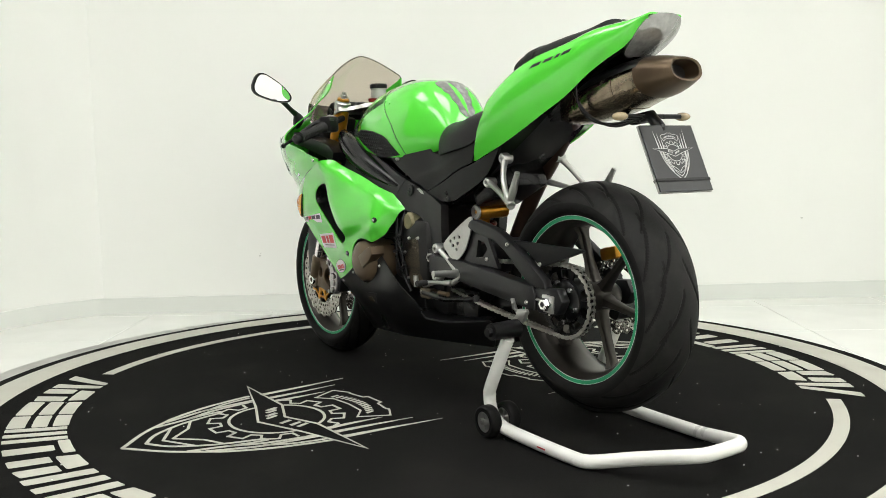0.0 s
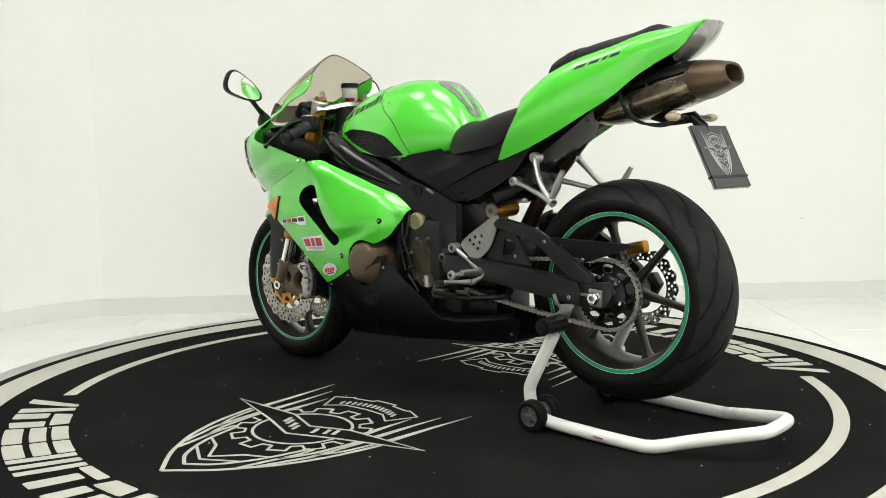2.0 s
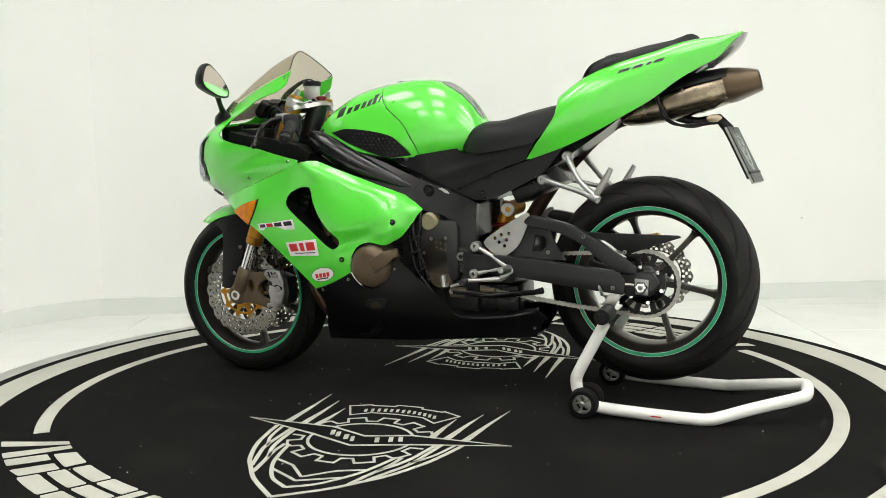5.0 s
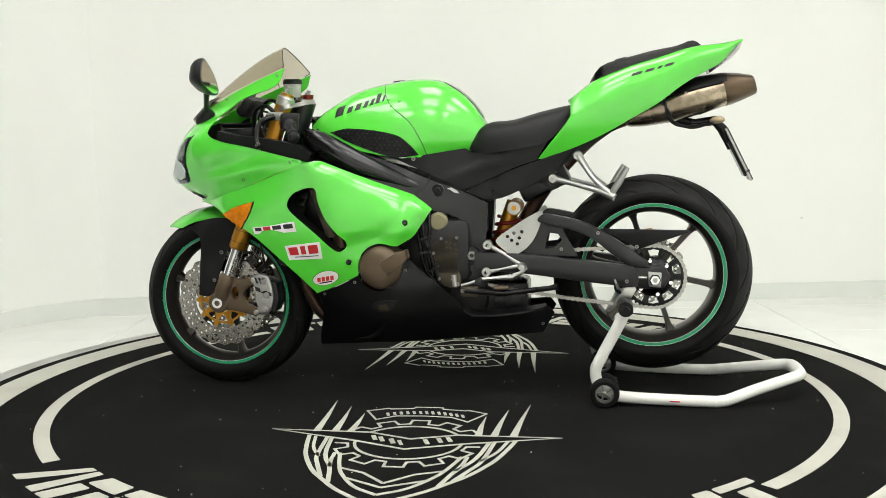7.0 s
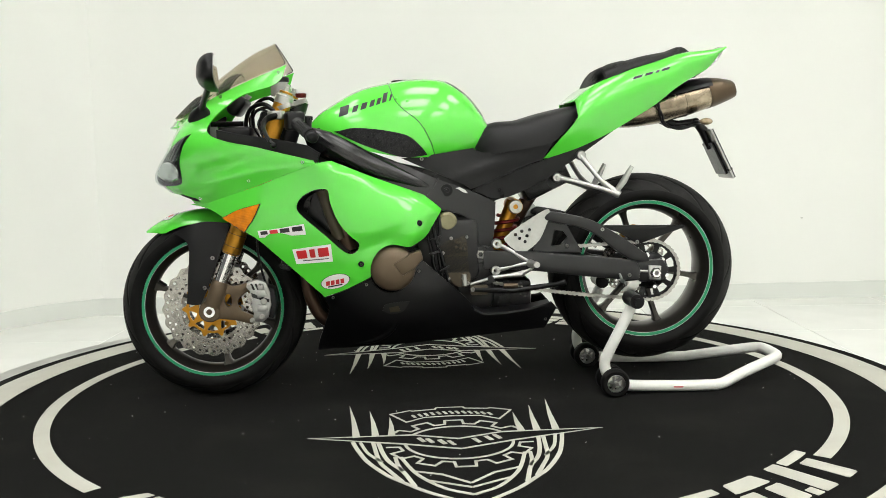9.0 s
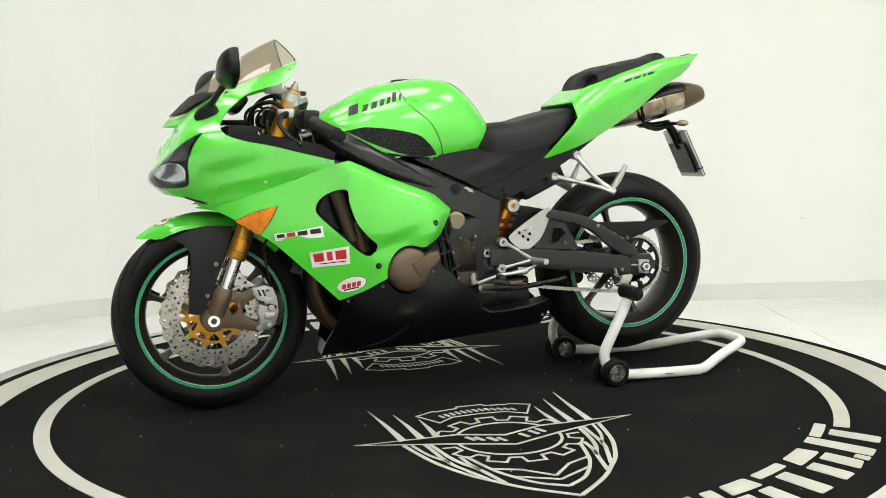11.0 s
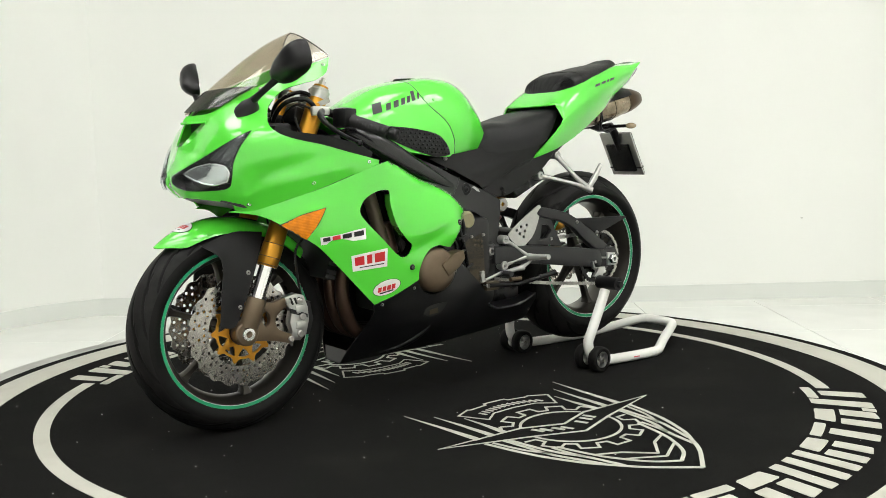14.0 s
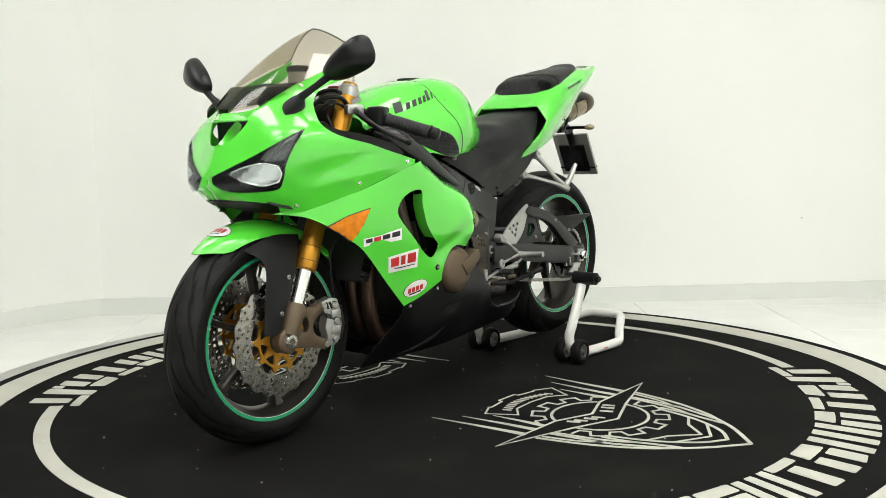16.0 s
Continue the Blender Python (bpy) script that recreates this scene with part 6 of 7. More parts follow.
def engine():
    bm = bmesh.new()
    box(bm, (0.30, 0.24, 0.30), pose(0.09, 0, 0.42), 0.02)
    box(bm, (0.20, 0.30, 0.20), pose(-0.02, 0, 0.46), 0.03)
    box(bm, (0.22, 0.22, 0.16), pose(-0.06, 0, 0.34), 0.03)
    e = part("engine", bm, DARKM, B, "dark engine block behind the fairing")
    o = soft_outline([(0.008, 0.470), (-0.012, 0.492), (-0.050, 0.500), (-0.074, 0.508, ), (-0.084, 0.47), (-0.086, 0.41), (-0.086, 0.352), (-0.050, 0.345), (-0.020, 0.365), (0.000, 0.410)], 4)
    part("sprocket_cover", plate(o, 0.150, 0.06, bevel=0.004), ENGINE, e, "brown-grey sprocket cover")
    for k in range(6):
        bm = bmesh.new()
        disc(bm, 0.0045, 0.145, 0.152, Matrix.Translation((-0.045 - 0.014 * (k % 3), 0, 0.485 - 0.016 * (k // 3) - 0.003 * (k % 3))), 12)
        part("cover_boss", bm, ENGINE, e)
    bm = bmesh.new()
    disc(bm, 0.030, 0.10, 0.152, Matrix.Translation((-0.020, 0, 0.548)), 24, 0.008)
    part("hose_union", bm, BEIGE, e, "beige coolant union")
    for pts in ([(0.03, 0.155, 0.56), (0.02, 0.165, 0.50), (0.00, 0.160, 0.44), (-0.02, 0.15, 0.36)], [(0.045, 0.15, 0.52), (0.032, 0.16, 0.46), (0.02, 0.155, 0.40), (-0.03, 0.15, 0.33)], [(0.01, 0.14, 0.58), (0.005, 0.158, 0.53), (0.012, 0.158, 0.47), (0.0, 0.15, 0.38)]):
        bar("hose", pts, 0.006, SATIN, e, "", 10, 5)
    for u, w in ((-0.004, 0.452), (-0.020, 0.372), (-0.080, 0.356), (-0.078, 0.500), (-0.030, 0.497)):
        bm = bmesh.new()
        lathe(bm, [(0, 0.157), (0.004, 0.157), (0.0055, 0.151), (0.0055, 0.14)], Matrix.Translation((u, 0, w)), 10)
        part("case_bolt", bm, STEEL, e)
    for u, w, a in ((0.018, 0.500, 20), (0.024, 0.455, 15), (-0.008, 0.405, 30)):
        part("hose_clip", box(bmesh.new(), (0.034, 0.010, 0.006), pose(u, 0.166, w, 0, a, 0), 0.001), DARKM, e)
    for k in range(7):
        part("cylinder_fin", box(bmesh.new(), (0.17, 0.27, 0.004), pose(0.06, 0, 0.43 + 0.018 * k)), DARKM, e)
    # radiator and fan
    bm = bmesh.new()
    box(bm, (0.035, 0.30, 0.30), pose(0.435, 0, 0.555, 0, -18, 0), 0.008)
    rad = part("radiator", bm, DARKM, B, "dark radiator behind the openings")
    fin = None
    for k in range(12):
        m = pose(0.436 - 0.0075 * (k - 6), 0.152, 0.555 + 0.022 * (k - 6), 0, -18, 0)
        if fin is None:
            fin = part("fin", box(bmesh.new(), (0.033, 0.003, 0.012)), SATIN, rad)
            fin.matrix_basis = m
        else:
            again(fin, m, rad)
    part("radiator_tank", tube_along(bmesh.new(), [(0.365, 0.165, 0.675), (0.31, 0.165, 0.505)], 0.020, 14), ENGINE, rad, "grey radiator side tank")
    part("oil_cooler", tube_along(bmesh.new(), [(0.30, 0.150, 0.56), (0.28, 0.155, 0.47)], 0.026, 16), HEADER, rad)
    # exhaust headers
    for y in (-0.105, -0.04, 0.04, 0.105):
        bar("header_pipe", [(0.30, y, 0.50), (0.385, y, 0.475), (0.415, y, 0.40), (0.405, y * 0.95, 0.31), (0.35, y * 0.8, 0.235), (0.20, y * 0.6, 0.205)], 0.021, HEADER, B, "brown heat-stained header pipe", 16, 5)
    # added dark filler between the spars, blocks the bright view through
    bm = bmesh.new()
    loft(bm, [[(u, -y, z), (u, y, z), (u, y, z + h), (u, -y, z + h)] for u, y, z, h in ((0.36, 0.08, 0.70, 0.12), (0.20, 0.105, 0.56, 0.19), (0.0, 0.105, 0.50, 0.20), (-0.15, 0.09, 0.50, 0.22))])
    part("inner_filler", bm, SATIN, B, "added black filler block under the tank")


def rear_end():
    # swingarm
    o = [(-0.13, 0.455, 1), (-0.285, 0.448, 0), (-0.45, 0.430, 0), (-0.612, 0.410, 1), (-0.625, 0.380, 0), (-0.621, 0.346, 1), (-0.45, 0.366, 0), (-0.285, 0.388, 0), (-0.13, 0.400, 1)]
    br = [(-0.325, 0.548, 0), (-0.335, 0.566, 0), (-0.36, 0.569, 0), (-0.451, 0.549, 0), (-0.506, 0.524, 0), (-0.58, 0.478, 0), (-0.650, 0.428, 1), (-0.658, 0.405, 1), (-0.600, 0.412, 0), (-0.545, 0.448, 0), (-0.488, 0.494, 0), (-0.43, 0.520, 0), (-0.365, 0.534, 0)]
    web = [(-0.30, 0.535), (-0.345, 0.545), (-0.395, 0.530), (-0.41, 0.50), (-0.43, 0.465), (-0.445, 0.44), (-0.29, 0.445)]
    hole = [(-0.355, 0.513), (-0.385, 0.508), (-0.398, 0.49), (-0.375, 0.465), (-0.345, 0.462)]
    sw = part("swingarm", mirrored(plate(soft_outline(o, 4), 0.148, 0.040, bevel=0.004), 1), FRAMEP, B, "black aluminium swingarm", angle=35)
    part("swingarm_beam", mirrored(plate(soft_outline(o, 4), 0.148, 0.040, bevel=0.004), -1), FRAMEP, sw, angle=35)
    for s in (1, -1):
        part("swingarm_brace", mirrored(plate(soft_outline(br, 4), 0.142, 0.028, bevel=0.004), s), FRAMEP, sw, angle=35)
        part("swingarm_web", mirrored(plate(web, 0.128, 0.012, [hole]), s), FRAMEP, sw)
        part("axle_plate", mirrored(plate([(-0.612, 0.405), (-0.70, 0.412), (-0.72, 0.380), (-0.70, 0.345), (-0.625, 0.342)], 0.140, 0.03, bevel=0.004), s), FRAMEP, sw)
        bm = mirrored(plate([(-0.652, 0.395), (-0.692, 0.392), (-0.690, 0.347), (-0.655, 0.350)], 0.148, 0.012, bevel=0.002), s)
        ad = part("chain_adjuster", bm, SILVER, sw, "bare metal chain adjuster")
        bm = bmesh.new()
        lathe(bm, [(0.008, 0.15), (0.008, 0.165), (0.014, 0.165), (0.018, 0.160), (0.018, 0.145)], Matrix.Translation((REAR.x, 0, REAR.z)), 6)
        part("axle_nut", mirrored(bm, s), CHROME, ad)
        bm = bmesh.new()
        tube_along(bm, [(-0.650, 0.142, 0.376), (-0.615, 0.142, 0.378)], 0.004, 8)
        part("adjuster_bolt", mirrored(bm, s), STEEL, ad)
        bolts(sw, [(-0.59, 0.149, 0.366)], STEEL, 0.006) if s > 0 else None
    bm = bmesh.new()
    box(bm, (0.10, 0.24, 0.10), pose(-0.27, 0, 0.45), 0.02)
    tube_along(bm, [(-0.135, -0.13, 0.43), (-0.135, 0.13, 0.43)], 0.04, 20)
    part("pivot_tube", bm, FRAMEP, sw)
    part("chain_guard", plate([(-0.480, 0.523), (-0.770, 0.517), (-0.778, 0.512), (-0.66, 0.472), (-0.625, 0.460), (-0.56, 0.500)], 0.126, 0.018, bevel=0.003), BLACKP, sw, "black chain guard fin")
    bolts(sw, [(-0.505, 0.144, 0.512), (-0.62, 0.128, 0.468), (-0.395, 0.13, 0.462)], STEEL, 0.006)
    # sprocket with openings, bolts, and chain
    so, hs = [], []
    T = 44
    for k in range(T * 4):
        a = math.tau * k / (T * 4)
        r = 0.094 + (0.004 if k % 4 in (0, 1) else -0.001)
        so.append((REAR.x + r * math.cos(a), REAR.z + r * math.sin(a)))
    for k in range(10):
        a = math.tau * (k + 0.5) / 10
        hs.append([(REAR.x + r * math.cos(a + d), REAR.z + r * math.sin(a + d)) for r, d in ((0.082, -0.20), (0.084, 0), (0.082, 0.20), (0.062, 0.20), (0.060, 0), (0.062, -0.20))])
    hs.append([(REAR.x + 0.03 * math.cos(a), REAR.z + 0.03 * math.sin(a)) for a in np.linspace(0, math.tau, 25)[:-1]])
    sp = part("sprocket", plate(so, 0.085, 0.006, hs), SATIN, B, "black rear sprocket")
    bm = bmesh.new()
    lathe(bm, [(0.02, 0.104), (0.05, 0.098), (0.058, 0.091), (0.058, 0.045), (0.045, 0.03)], Matrix.Translation(REAR), 32)
    part("sprocket_carrier", bm, SATIN, sp)
    nut = None
    for k in range(6):
        a = math.tau * k / 6 + 0.3
        m = Matrix.Translation((REAR.x + 0.052 * math.cos(a), 0.096, REAR.z + 0.052 * math.sin(a)))
        if nut is None:
            bm = bmesh.new()
            lathe(bm, [(0, 0.012), (0.006, 0.012), (0.008, 0.004), (0.008, -0.004)], None, 6)
            nut = part("sprocket_nut", bm, CHROME, sp)
            nut.matrix_basis = m
        else:
            again(nut, m, sp)
    # chain path: round the rear sprocket, along to the gearbox and back
    c0, r0, c1, r1 = Vector((REAR.x, REAR.z)), 0.095, Vector((-0.075, 0.400)), 0.036
    path = [(c0.x + r0 * math.cos(a), c0.y + r0 * math.sin(a)) for a in np.linspace(radians(82), radians(278), 40)][::-1]
    path = [tuple(q) for q in path]
    up = (c1.x, c1.y + r1)
    lo = (c1.x, c1.y - r1)
    pts = [np.array(q) for q in path[::-1]]          # from top over the back to the bottom
    sag = [np.array(path[0]) * (1 - k) + np.array(lo) * k - np.array((0, 0.010 * math.sin(k * math.pi))) for k in np.linspace(0, 1, 30)]
    arc = [np.array((c1.x + r1 * math.cos(a), c1.y + r1 * math.sin(a))) for a in np.linspace(-math.pi / 2, math.pi / 2, 8)]
    run = [np.array(up) * (1 - k) + np.array(path[-1]) * k for k in np.linspace(0, 1, 30)]
    pts = pts + sag + arc + run
    cum = [0.0]
    for a, b in zip(pts, pts[1:]):
        cum.append(cum[-1] + float(np.linalg.norm(b - a)))
    n = int(cum[-1] / 0.0159)
    bm = bmesh.new()
    at = lambda d: np.array([np.interp(d, cum, [q[0] for q in pts]), np.interp(d, cum, [q[1] for q in pts])])
    for k in range(n):
        a, b = at(k * 0.0159), at((k + 1) * 0.0159)
        m = (a + b) / 2
        an = math.atan2(b[1] - a[1], b[0] - a[0])
        for y in ((0.073, 0.091) if k % 2 else (0.076, 0.088)):
            mm = Matrix.Translation((m[0], y, m[1])) @ Matrix.Rotation(-an, 4, "Y")
            r = 0.0054
            vs = []
            for dy in (-0.0008, 0.0008):
                vs.append([bm.verts.new(mm @ Vector((x, dy, z))) for x, z in ((-0.0135, 0), (-0.0105, r), (-0.005, r), (0, r * 0.65), (0.005, r), (0.0105, r), (0.0135, 0), (0.0105, -r), (0.005, -r), (0, -r * 0.65), (-0.005, -r), (-0.0105, -r))])
            bm.faces.new(vs[0])
            bm.faces.new(vs[1][::-1])
            for i in range(12):
                bm.faces.new((vs[0][i], vs[0][(i + 1) % 12], vs[1][(i + 1) % 12], vs[1][i]))
        tube_along(bm, [(a[0], 0.071, a[1]), (a[0], 0.093, a[1])], 0.0032, 6)
    tagged(part("chain", bm, CHAIN, B, "steel drive chain with brass tint", angle=30), kind="stuff")
    # rear brake caliper
    bm = bmesh.new()
    box(bm, (0.062, 0.036, 0.036), pose(-0.655, -0.100, 0.482, 0, 12, 0), 0.009)
    part("rear_caliper", bm, GOLD, B, "gold rear brake caliper")
    # shock absorber
    sh = bar("shock_absorber", [(-0.185, 0.01, 0.44), (-0.245, 0.02, 0.60)], 0.024, GOLD, B, "gold rear shock absorber", 20)
    bm = bmesh.new()
    co = [(-0.175 - 0.055 * k / 60 + 0.036 * math.cos(k * 0.63), 0.01 + 0.036 * math.sin(k * 0.63), 0.40 + 0.155 * k / 60) for k in range(61)]
    tube_along(bm, co, 0.006, 8)
    part("spring", bm, REDM, sh, "dark red spring")
    bm = bmesh.new()
    tube_along(bm, [(-0.246, 0.050, 0.583), (-0.246, -0.055, 0.586)], 0.024, 20)
    rv = part("shock_reservoir", bm, GOLD, sh, "gold reservoir")
    bm = bmesh.new()
    lathe(bm, [(0.008, 0.050), (0.008, 0.056), (0.020, 0.056), (0.023, 0.051)], Matrix.Translation((-0.246, 0, 0.583)), 24)
    part("reservoir_cap", bm, SILVER, rv)
    part("dark_linkage", box(bmesh.new(), (0.09, 0.12, 0.10), pose(-0.22, 0, 0.36), 0.015), SATIN, B)
    # added dark block, closes a bright see-through gap above the belly pan
    part("gap_filler", box(bmesh.new(), (0.20, 0.17, 0.11), pose(-0.19, 0, 0.300), 0.015), SATIN, B)
    # mounting block for the subframe
    part("tray_side", box(bmesh.new(), (0.16, 0.16, 0.09), pose(-0.335, 0, 0.672, 0, 25, 0), 0.012), SATIN, B)


def footrests():
    for s in (1, -1):
        o = [(-0.205, 0.500, 0), (-0.262, 0.540, 0), (-0.326, 0.577, 0), (-0.340, 0.572, 0), (-0.338, 0.555, 0), (-0.308, 0.485, 0), (-0.262, 0.447, 0), (-0.240, 0.447, 0), (-0.200, 0.480, 0)]
        holes = [[(u + 0.0055 * math.cos(a), w + 0.0055 * math.sin(a)) for a in np.linspace(0, math.tau, 13)[:-1]] for u, w in ((-0.232, 0.502), (-0.252, 0.512), (-0.276, 0.516), (-0.245, 0.490), (-0.268, 0.497), (-0.262, 0.479))]
        h = part("heel_guard", mirrored(plate(soft_outline(o, 4), 0.138, 0.004, holes), s), SILVER, B, "drilled aluminium heel guard")
        arms = [[(-0.172, 0.476), (-0.215, 0.452), (-0.265, 0.420)], [(-0.167, 0.393), (-0.215, 0.403), (-0.265, 0.412)], [(-0.265, 0.420), (-0.290, 0.404), (-0.245, 0.378)]]
        for a in arms:
            bar("hanger_arm", [(u, s * 0.142, w) for u, w in a], [0.009, 0.007, 0.009], SILVER, h, "", 10, 4)
        for u, w in ((-0.172, 0.476), (-0.167, 0.393)):
            bm = bmesh.new()
            lathe(bm, [(0.006, 0.152), (0.006, 0.154), (0.013, 0.154), (0.015, 0.150), (0.015, 0.125)], Matrix.Translation((u, 0, w)), 20)
            part("hanger_boss", mirrored(bm, s), SILVER, h)
        bar("footpeg", [(-0.275, s * 0.145, 0.412), (-0.280, s * 0.165, 0.412), (-0.282, s * 0.235, 0.418)], [0.013, 0.011, 0.009], SILVER, h, "ribbed aluminium footpeg", 12)
        bar("pedal", [(-0.250, s * 0.150, 0.378), (-0.20, s * 0.155, 0.376), (-0.152, s * 0.158, 0.372), (-0.148, s * 0.20, 0.372)], [0.008, 0.006, 0.007, 0.007], SILVER, h, "", 10)
        bar("pedal_rubber", [(-0.148, s * 0.170, 0.372), (-0.148, s * 0.205, 0.372)], 0.009, GRIP, h)
        bar("linkage_rod", [(-0.245, s * 0.150, 0.384), (-0.150, s * 0.142, 0.368), (-0.088, s * 0.14, 0.350)], 0.005, SILVER, h)
        # pillion hangers
        ph = bar("pillion_hanger", [(-0.446, s * 0.100, 0.743), (-0.470, s * 0.125, 0.705), (-0.500, s * 0.145, 0.665), (-0.553, s * 0.165, 0.620)], [0.011, 0.008, 0.008, 0.011], SILVER, B, "cast aluminium pillion footrest hanger", 10, 4)
        bar("hanger_arm", [(-0.370, s * 0.095, 0.675), (-0.43, s * 0.120, 0.660), (-0.50, s * 0.148, 0.640), (-0.553, s * 0.165, 0.620)], [0.011, 0.008, 0.008, 0.012], SILVER, ph, "", 10, 4)
        for u, y, w in ((-0.446, 0.102, 0.743), (-0.370, 0.098, 0.675)):
            bm = bmesh.new()
            lathe(bm, [(0.005, y + 0.008), (0.005, y + 0.011), (0.012, y + 0.011), (0.015, y + 0.007), (0.015, y - 0.02)], Matrix.Translation((u, 0, w)), 20)
            part("hanger_boss", mirrored(bm, s), SILVER, ph)
        bar("pillion_peg", [(-0.545, s * 0.162, 0.632), (-0.565, s * 0.168, 0.662), (-0.590, s * 0.174, 0.708)], [0.009, 0.011, 0.007], SILVER, ph, "folded pillion footpeg", 10)
    # gear linkage and side stand folded along the belly
    bar("side_stand", [(-0.10, 0.145, 0.335), (-0.22, 0.150, 0.328), (-0.36, 0.152, 0.345), (-0.385, 0.160, 0.352)], [0.012, 0.009, 0.008, 0.010], SATIN, B, "black folded side stand", 12)
    bm = bmesh.new()
    box(bm, (0.055, 0.03, 0.03), pose(-0.115, 0.14, 0.333), 0.005)
    part("stand_bracket", bm, ENGINE, B)
    bar("stand_spring", [(-0.19, 0.152, 0.345), (-0.235, 0.152, 0.345)], 0.007, BRONZE, B)
    bm = bmesh.new()
    disc(bm, 0.008, 0.135, 0.155, Matrix.Translation((-0.095, 0, 0.336)), 14)
    disc(bm, 0.006, 0.135, 0.152, Matrix.Translation((-0.135, 0, 0.332)), 14)
    part("stand_bolt", bm, STEEL, B)
    bar("gear_shaft", [(-0.068, 0.10, 0.372), (-0.068, 0.16, 0.372)], 0.008, SILVER, B)
    bar("gear_arm", [(-0.068, 0.155, 0.385), (-0.070, 0.155, 0.350)], 0.008, SILVER, B)
    # reflector bracket seen beyond the wheel: exhaust mid pipe
    bar("mid_pipe", [(-0.16, -0.09, 0.26), (-0.23, -0.10, 0.46), (-0.330, -0.10, 0.63), (-0.42, -0.095, 0.735), (-0.52, -0.07, 0.825), (-0.61, -0.03, 0.862)], 0.024, HEADER, B, "rust-brown exhaust pipe", 16, 5)


def exhaust():
    secs = [(-0.585, 0.856, 0.045, 0.024), (-0.60, 0.858, 0.058, 0.030), (-0.64, 0.870, 0.070, 0.041), (-0.72, 0.890, 0.078, 0.050), (-0.82, 0.917, 0.081, 0.051), (-0.885, 0.934, 0.080, 0.046)]

    def ring(u, c, hy, hz, n=40, tilt=0.25):
        out = []
        for a in np.linspace(0, math.tau, n + 1)[:-1]:
            e = 2 / 2.5
            y = hy * math.copysign(abs(math.cos(a)) ** e, math.cos(a))
            z = hz * math.copysign(abs(math.sin(a)) ** e, math.sin(a))
            out.append((u + tilt * z, y - 0.026, c + z))
        return out
    ex = part("silencer", loft(bmesh.new(), [ring(*q) for q in secs]), TITAN, B, "heat-tinted metal silencer under the tail", angle=50)
    cap = [(-0.880, 0.9335, 0.083, 0.0485), (-0.900, 0.938, 0.083, 0.0475), (-0.930, 0.943, 0.076, 0.041), (-0.962, 0.947, 0.060, 0.032), (-0.972, 0.948, 0.053, 0.028), (-0.970, 0.948, 0.046, 0.023), (-0.93, 0.942, 0.042, 0.021)]
    bm = loft(bmesh.new(), [ring(*q) for q in cap])
    part("end_cap", bm, ENDCAP, ex, "bronze silencer end cap", angle=50)
    bm = loft(bmesh.new(), [ring(-0.9295, 0.942, 0.041, 0.020), ring(-0.9315, 0.942, 0.041, 0.020)])
    part("outlet", bm, BLACKI, ex, "black exhaust outlet")
    for u, c, hy, hz in ((-0.655, 0.8745, 0.0725, 0.0425), (-0.80, 0.912, 0.0820, 0.0525)):
        part("silencer_band", loft(bmesh.new(), [ring(u, c, hy, hz), ring(u - 0.006, c + 0.0015, hy, hz)]), TITAN, ex)
    # black heat shield over it
    bm = bmesh.new()
    sh = []
    for u, c, hy, hz in ((-0.67, 0.886, 0.080, 0.048), (-0.74, 0.902, 0.084, 0.055), (-0.82, 0.922, 0.086, 0.055), (-0.885, 0.938, 0.084, 0.048), (-0.90, 0.940, 0.078, 0.046)):
        sh.append([(u + 0.25 * z, y - 0.026, c + z) for y, z in [(hy * math.copysign(abs(math.cos(a)) ** 0.8, math.cos(a)), hz * abs(math.sin(a)) ** 0.8) for a in np.linspace(radians(16), radians(164), 21)]])
    loft(bm, sh, caps=False, closed=False)
    part("heat_shield", bm, BLACKP, ex, "black heat shield", angle=50)
    # plate bracket
    pb = bar("plate_bracket", [(-0.74, -0.03, 0.85), (-0.80, -0.03, 0.835), (-0.86, -0.03, 0.842), (-0.885, -0.03, 0.815), (-0.91, -0.03, 0.755)], [0.012, 0.014, 0.016, 0.016, 0.010], SATIN, B, "black plate bracket with indicators", 10)
    bar("wire", [(-0.700, 0.072, 0.93), (-0.706, 0.070, 0.885), (-0.720, 0.050, 0.845), (-0.76, 0.02, 0.826), (-0.85, 0.00, 0.832)], 0.004, SATIN, pb, "", 8, 5)
    bar("wire", [(-0.690, 0.070, 0.91), (-0.715, 0.066, 0.870), (-0.735, 0.040, 0.838), (-0.79, 0.02, 0.820), (-0.86, 0.0, 0.838)], 0.0035, BLACKP, pb, "", 8, 5)
    bar("bracket_arm", [(-0.850, 0.060, 0.842), (-0.845, -0.150, 0.842)], 0.006, SATIN, pb)
    for y, u in ((0.075, -0.857), (-0.165, -0.840)):
        bm = bmesh.new()
        bmesh.ops.create_uvsphere(bm, u_segments=18, v_segments=10, radius=1.0, matrix=Matrix.Translation((u, y, 0.842)) @ Matrix.Diagonal((0.021, 0.019, 0.011, 1)))
        part("rear_indicator", bm, AMBER_DARK, pb, "small clear rear indicator")
    # plate: four corners
    TL, BL, BR = Vector((-0.888, 0.046, 0.818)), Vector((-0.963, 0.051, 0.662)), Vector((-0.978, -0.115, 0.661))
    ax, ay = (BL - BR), (TL - BL)
    nn = ax.cross(ay).normalized()
    if nn.x > 0:
        nn = -nn
    Q = lambda a, b, lift=0.0: BR + ax * a + ay * b + nn * lift

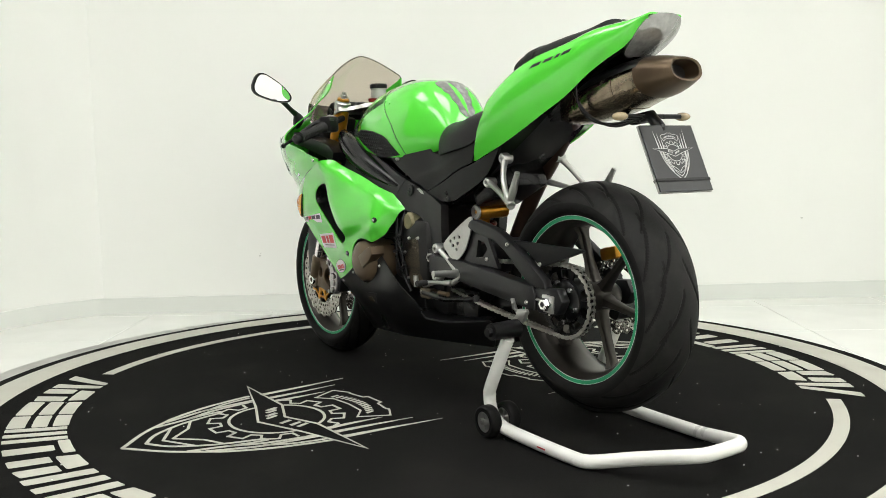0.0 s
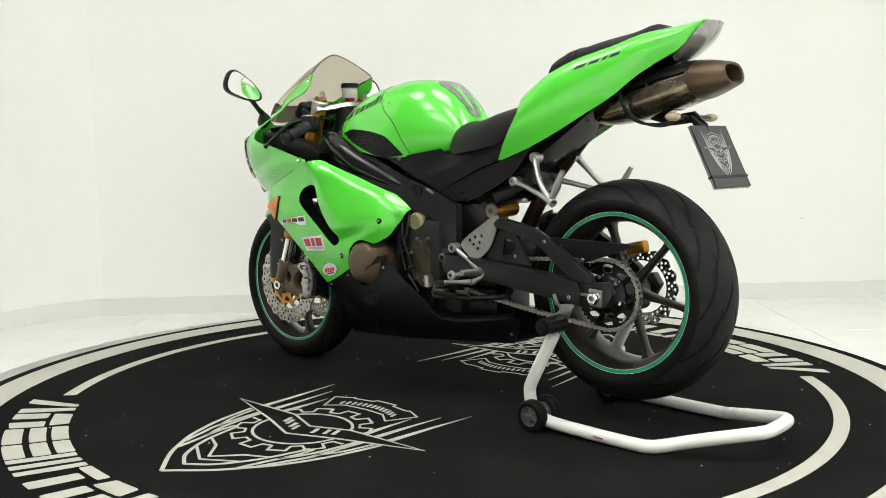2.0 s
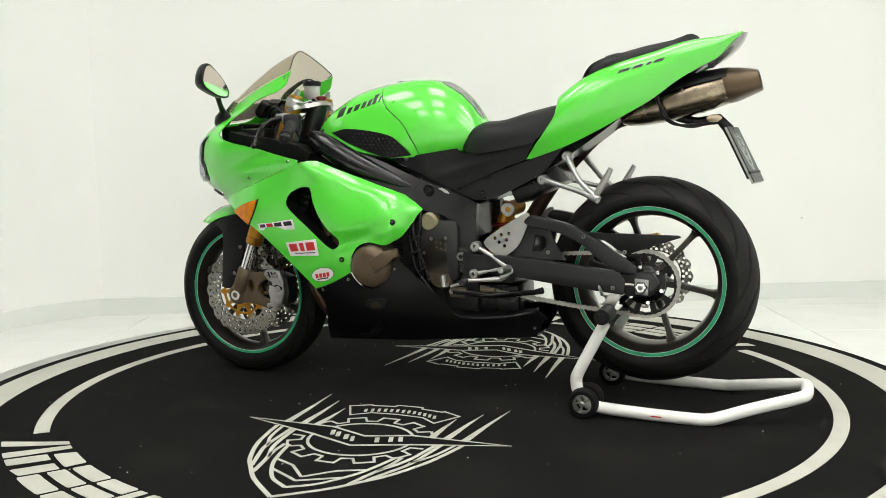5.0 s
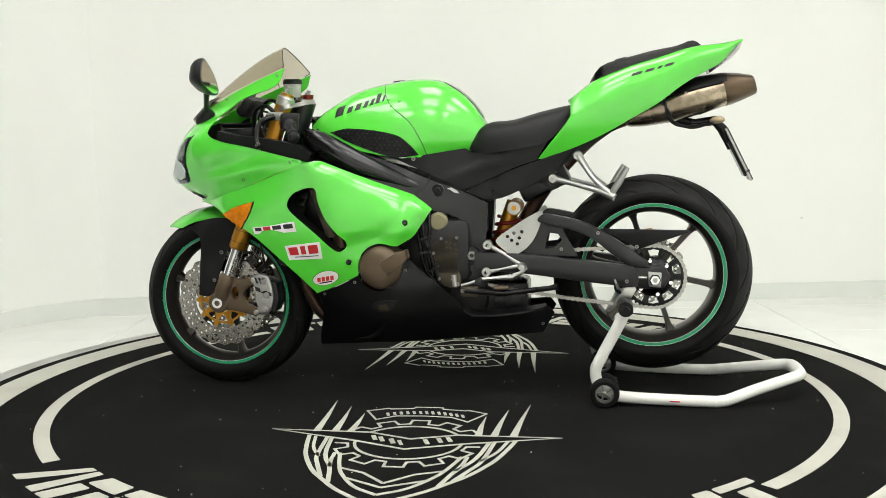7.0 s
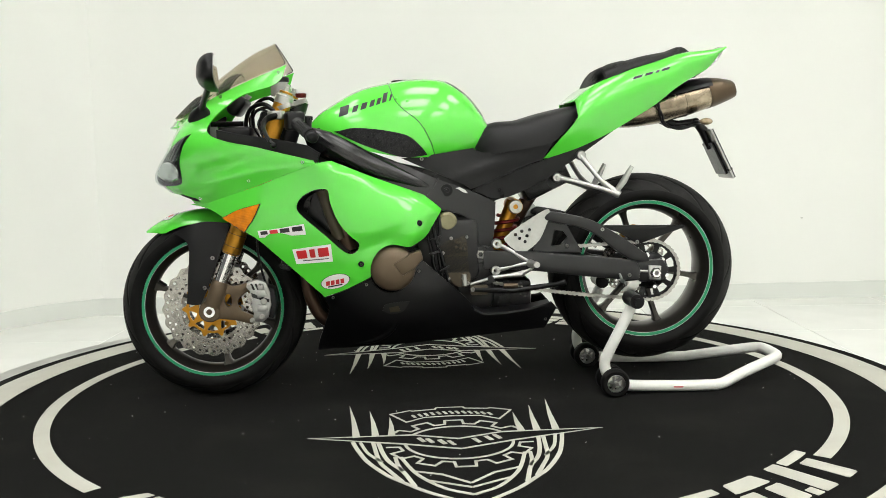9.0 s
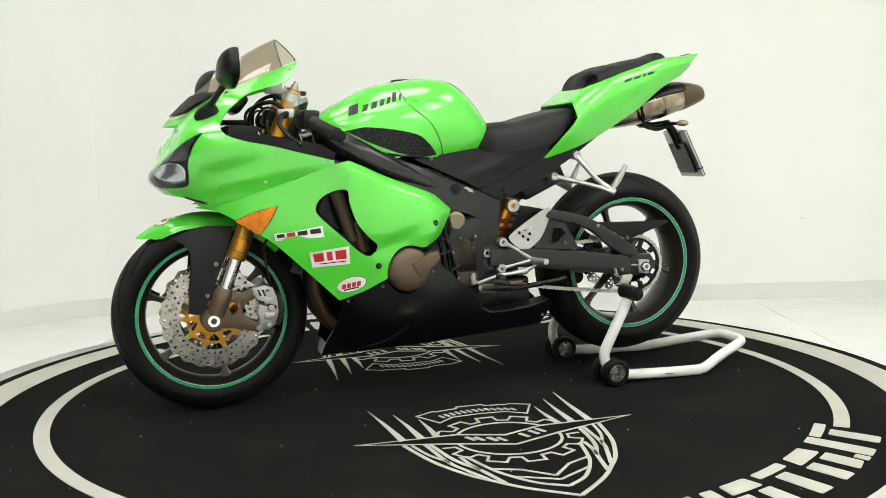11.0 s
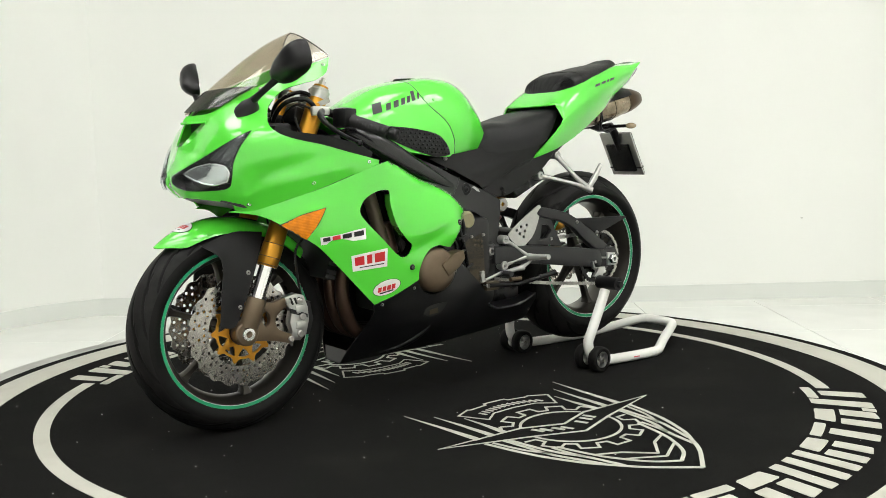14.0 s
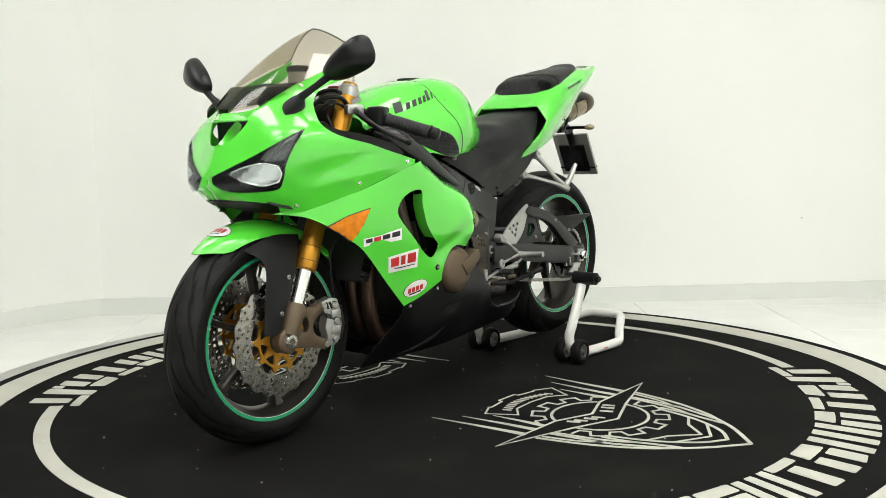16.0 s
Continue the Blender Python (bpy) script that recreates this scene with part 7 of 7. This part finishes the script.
    def slab3(u0, u1, v0, v1, z0, z1):
        bm = bmesh.new()
        lo = [bm.verts.new(Q(a, b, z0)) for a, b in ((u0, v0), (u1, v0), (u1, v1), (u0, v1))]
        hi = [bm.verts.new(Q(a, b, z1)) for a, b in ((u0, v0), (u1, v0), (u1, v1), (u0, v1))]
        bm.faces.new(lo)
        bm.faces.new(hi[::-1])
        for i in range(4):
            bm.faces.new((lo[i], lo[(i + 1) % 4], hi[(i + 1) % 4], hi[i]))
        return bm
    pl = part("cover_plate", slab3(0, 1, 0, 1, 0, 0.003), PLATE, B, "dark grey emblem plate held by a black band")
    part("plate_backing", slab3(0.0, 1.01, -0.01, 1.0, -0.006, -0.001), SILVER, pl, "metal plate edge")
    part("band", slab3(-0.01, 1.01, 0.15, 0.19, -0.008, 0.005), GRIP, pl)
    part("backing_frame", slab3(0.15, 0.85, 0.1, 0.75, -0.016, -0.007), SATIN, pl)
    m = Matrix((( -ax.normalized().x, -ay.normalized().x, nn.x, 0), (-ax.normalized().y, -ay.normalized().y, nn.y, 0), (-ax.normalized().z, -ay.normalized().z, nn.z, 0), (0, 0, 0, 1)))
    c = Q(0.5, 0.90, 0.0035)
    k = 0.128 / 0.80
    emblem(pl, 1, put=Matrix.Translation(c) @ m @ Matrix.Scale(k, 4) @ Matrix.Translation((0, -0.235, 0)), material=GREYP, name="plate_emblem")


PLATE = mat("dark_plate_card", (0.035, 0.036, 0.038), 0.45, vary=0.1, grain=80)
GREYP = mat("pale_grey_print", (0.55, 0.56, 0.55), 0.45, vary=0.05)
CLOUDY = mat("cloudy_plastic", (0.42, 0.42, 0.40), 0.25, vary=0.1, grain=60)
front_end()
mirrors()
engine()
rear_end()
footrests()
exhaust()
# ---- the stand ----
STAND = thing("paddock_stand", "white tubular rear paddock stand with black wheels, holding the motorcycle up", "motorcycle stand")


def stand():
    half = [(-0.580, 0.203, 0.275), (-0.560, 0.205, 0.235), (-0.508, 0.206, 0.135), (-0.497, 0.203, 0.105), (-0.503, 0.203, 0.070), (-0.527, 0.203, 0.042), (-0.57, 0.203, 0.028), (-0.70, 0.202, 0.021), (-0.83, 0.201, 0.018), (-0.865, 0.197, 0.019), (-0.892, 0.185, 0.023),
            (-0.97, 0.143, 0.042), (-1.070, 0.095, 0.064), (-1.100, 0.075, 0.070), (-1.113, 0.045, 0.072)]
    full = half + [(x, -y, z) for x, y, z in half[::-1]]
    part("tube_frame", tube_along(bmesh.new(), [tuple(q) for q in spline(full, 5)], 0.0172, 18), WHITEP, STAND, "white powder-coated bent tube", angle=60)
    for s in (1, -1):
        for y in (0.229, 0.163):
            m = Matrix.Translation((-0.523, s * y, 0.044))
            bm = bmesh.new()
            lathe(bm, [(0.028, 0.017), (0.038, 0.017), (0.0425, 0.013), (0.044, 0.006), (0.044, -0.006), (0.0425, -0.013), (0.038, -0.017), (0.028, -0.017)], None, 36)
            w = part("wheel", bm, RUBBER, STAND, "small black rubber wheel")
            w.matrix_basis = m
            bm = bmesh.new()
            lathe(bm, [(0.0285, 0.014), (0.0255, 0.015), (0.0245, 0.010), (0.0245, -0.010), (0.0255, -0.015), (0.0285, -0.014)], None, 32)
            part("wheel_rim", bm, SILVER, w)
            bm = bmesh.new()
            for k in range(5):
                a = math.tau * k / 5
                for d in (-7, 7):
                    box(bm, (0.020, 0.020, 0.0032), Matrix.Rotation(a, 4, "Y") @ pose(0.015, 0, 0, 0, d, 0))
            disc(bm, 0.007, -0.018, 0.018, None, 12)
            part("wheel_spokes", bm, SILVER, w)
        part("wheel_axle", tube_along(bmesh.new(), [(-0.523, s * 0.140, 0.044), (-0.523, s * 0.252, 0.044)], 0.006, 10), STEEL, STAND)
        # black pad and silver hook under the swingarm
        bm = bmesh.new()
        tube_along(bm, [(-0.583, s * 0.262, 0.300), (-0.583, s * 0.175, 0.300)], [0.022, 0.024], 20)
        pad = part("support_pad", bm, BLACKP, STAND, "black support collar")
        part("pad_bolt", tube_along(bmesh.new(), [(-0.583, s * 0.275, 0.300), (-0.583, s * 0.26, 0.300)], 0.012, 6), BLACKP, pad)
        bm = plate([(-0.560, 0.320), (-0.575, 0.335), (-0.556, 0.375), (-0.551, 0.374), (-0.560, 0.345), (-0.585, 0.350), (-0.612, 0.352), (-0.618, 0.345), (-0.600, 0.315)], 0.172, 0.012, bevel=0.002)
        if s < 0:
            bmesh.ops.transform(bm, matrix=Matrix.Diagonal((1, -1, 1, 1)), verts=bm.verts)
        part("hook", bm, SILVER, STAND, "bare metal hook plate")
    part("maker_label", patch(lambda a, b: (a, 0.2195, b), [(-0.712, 0.019), (-0.742, 0.018), (-0.742, 0.0215), (-0.712, 0.0225)], thick=0.001, step=0, side=-1), RED, STAND)


stand()


def motions():
    times = [float(k) for k in range(17)]
    walk(TURNTABLE, [(t, turn(t) @ TABLE) for t in times])
    walk(BIKE_THING, [(t, turn(t) @ BIKE) for t in times])
    walk(STAND, [(t, turn(t) @ BIKE) for t in times])


motions()
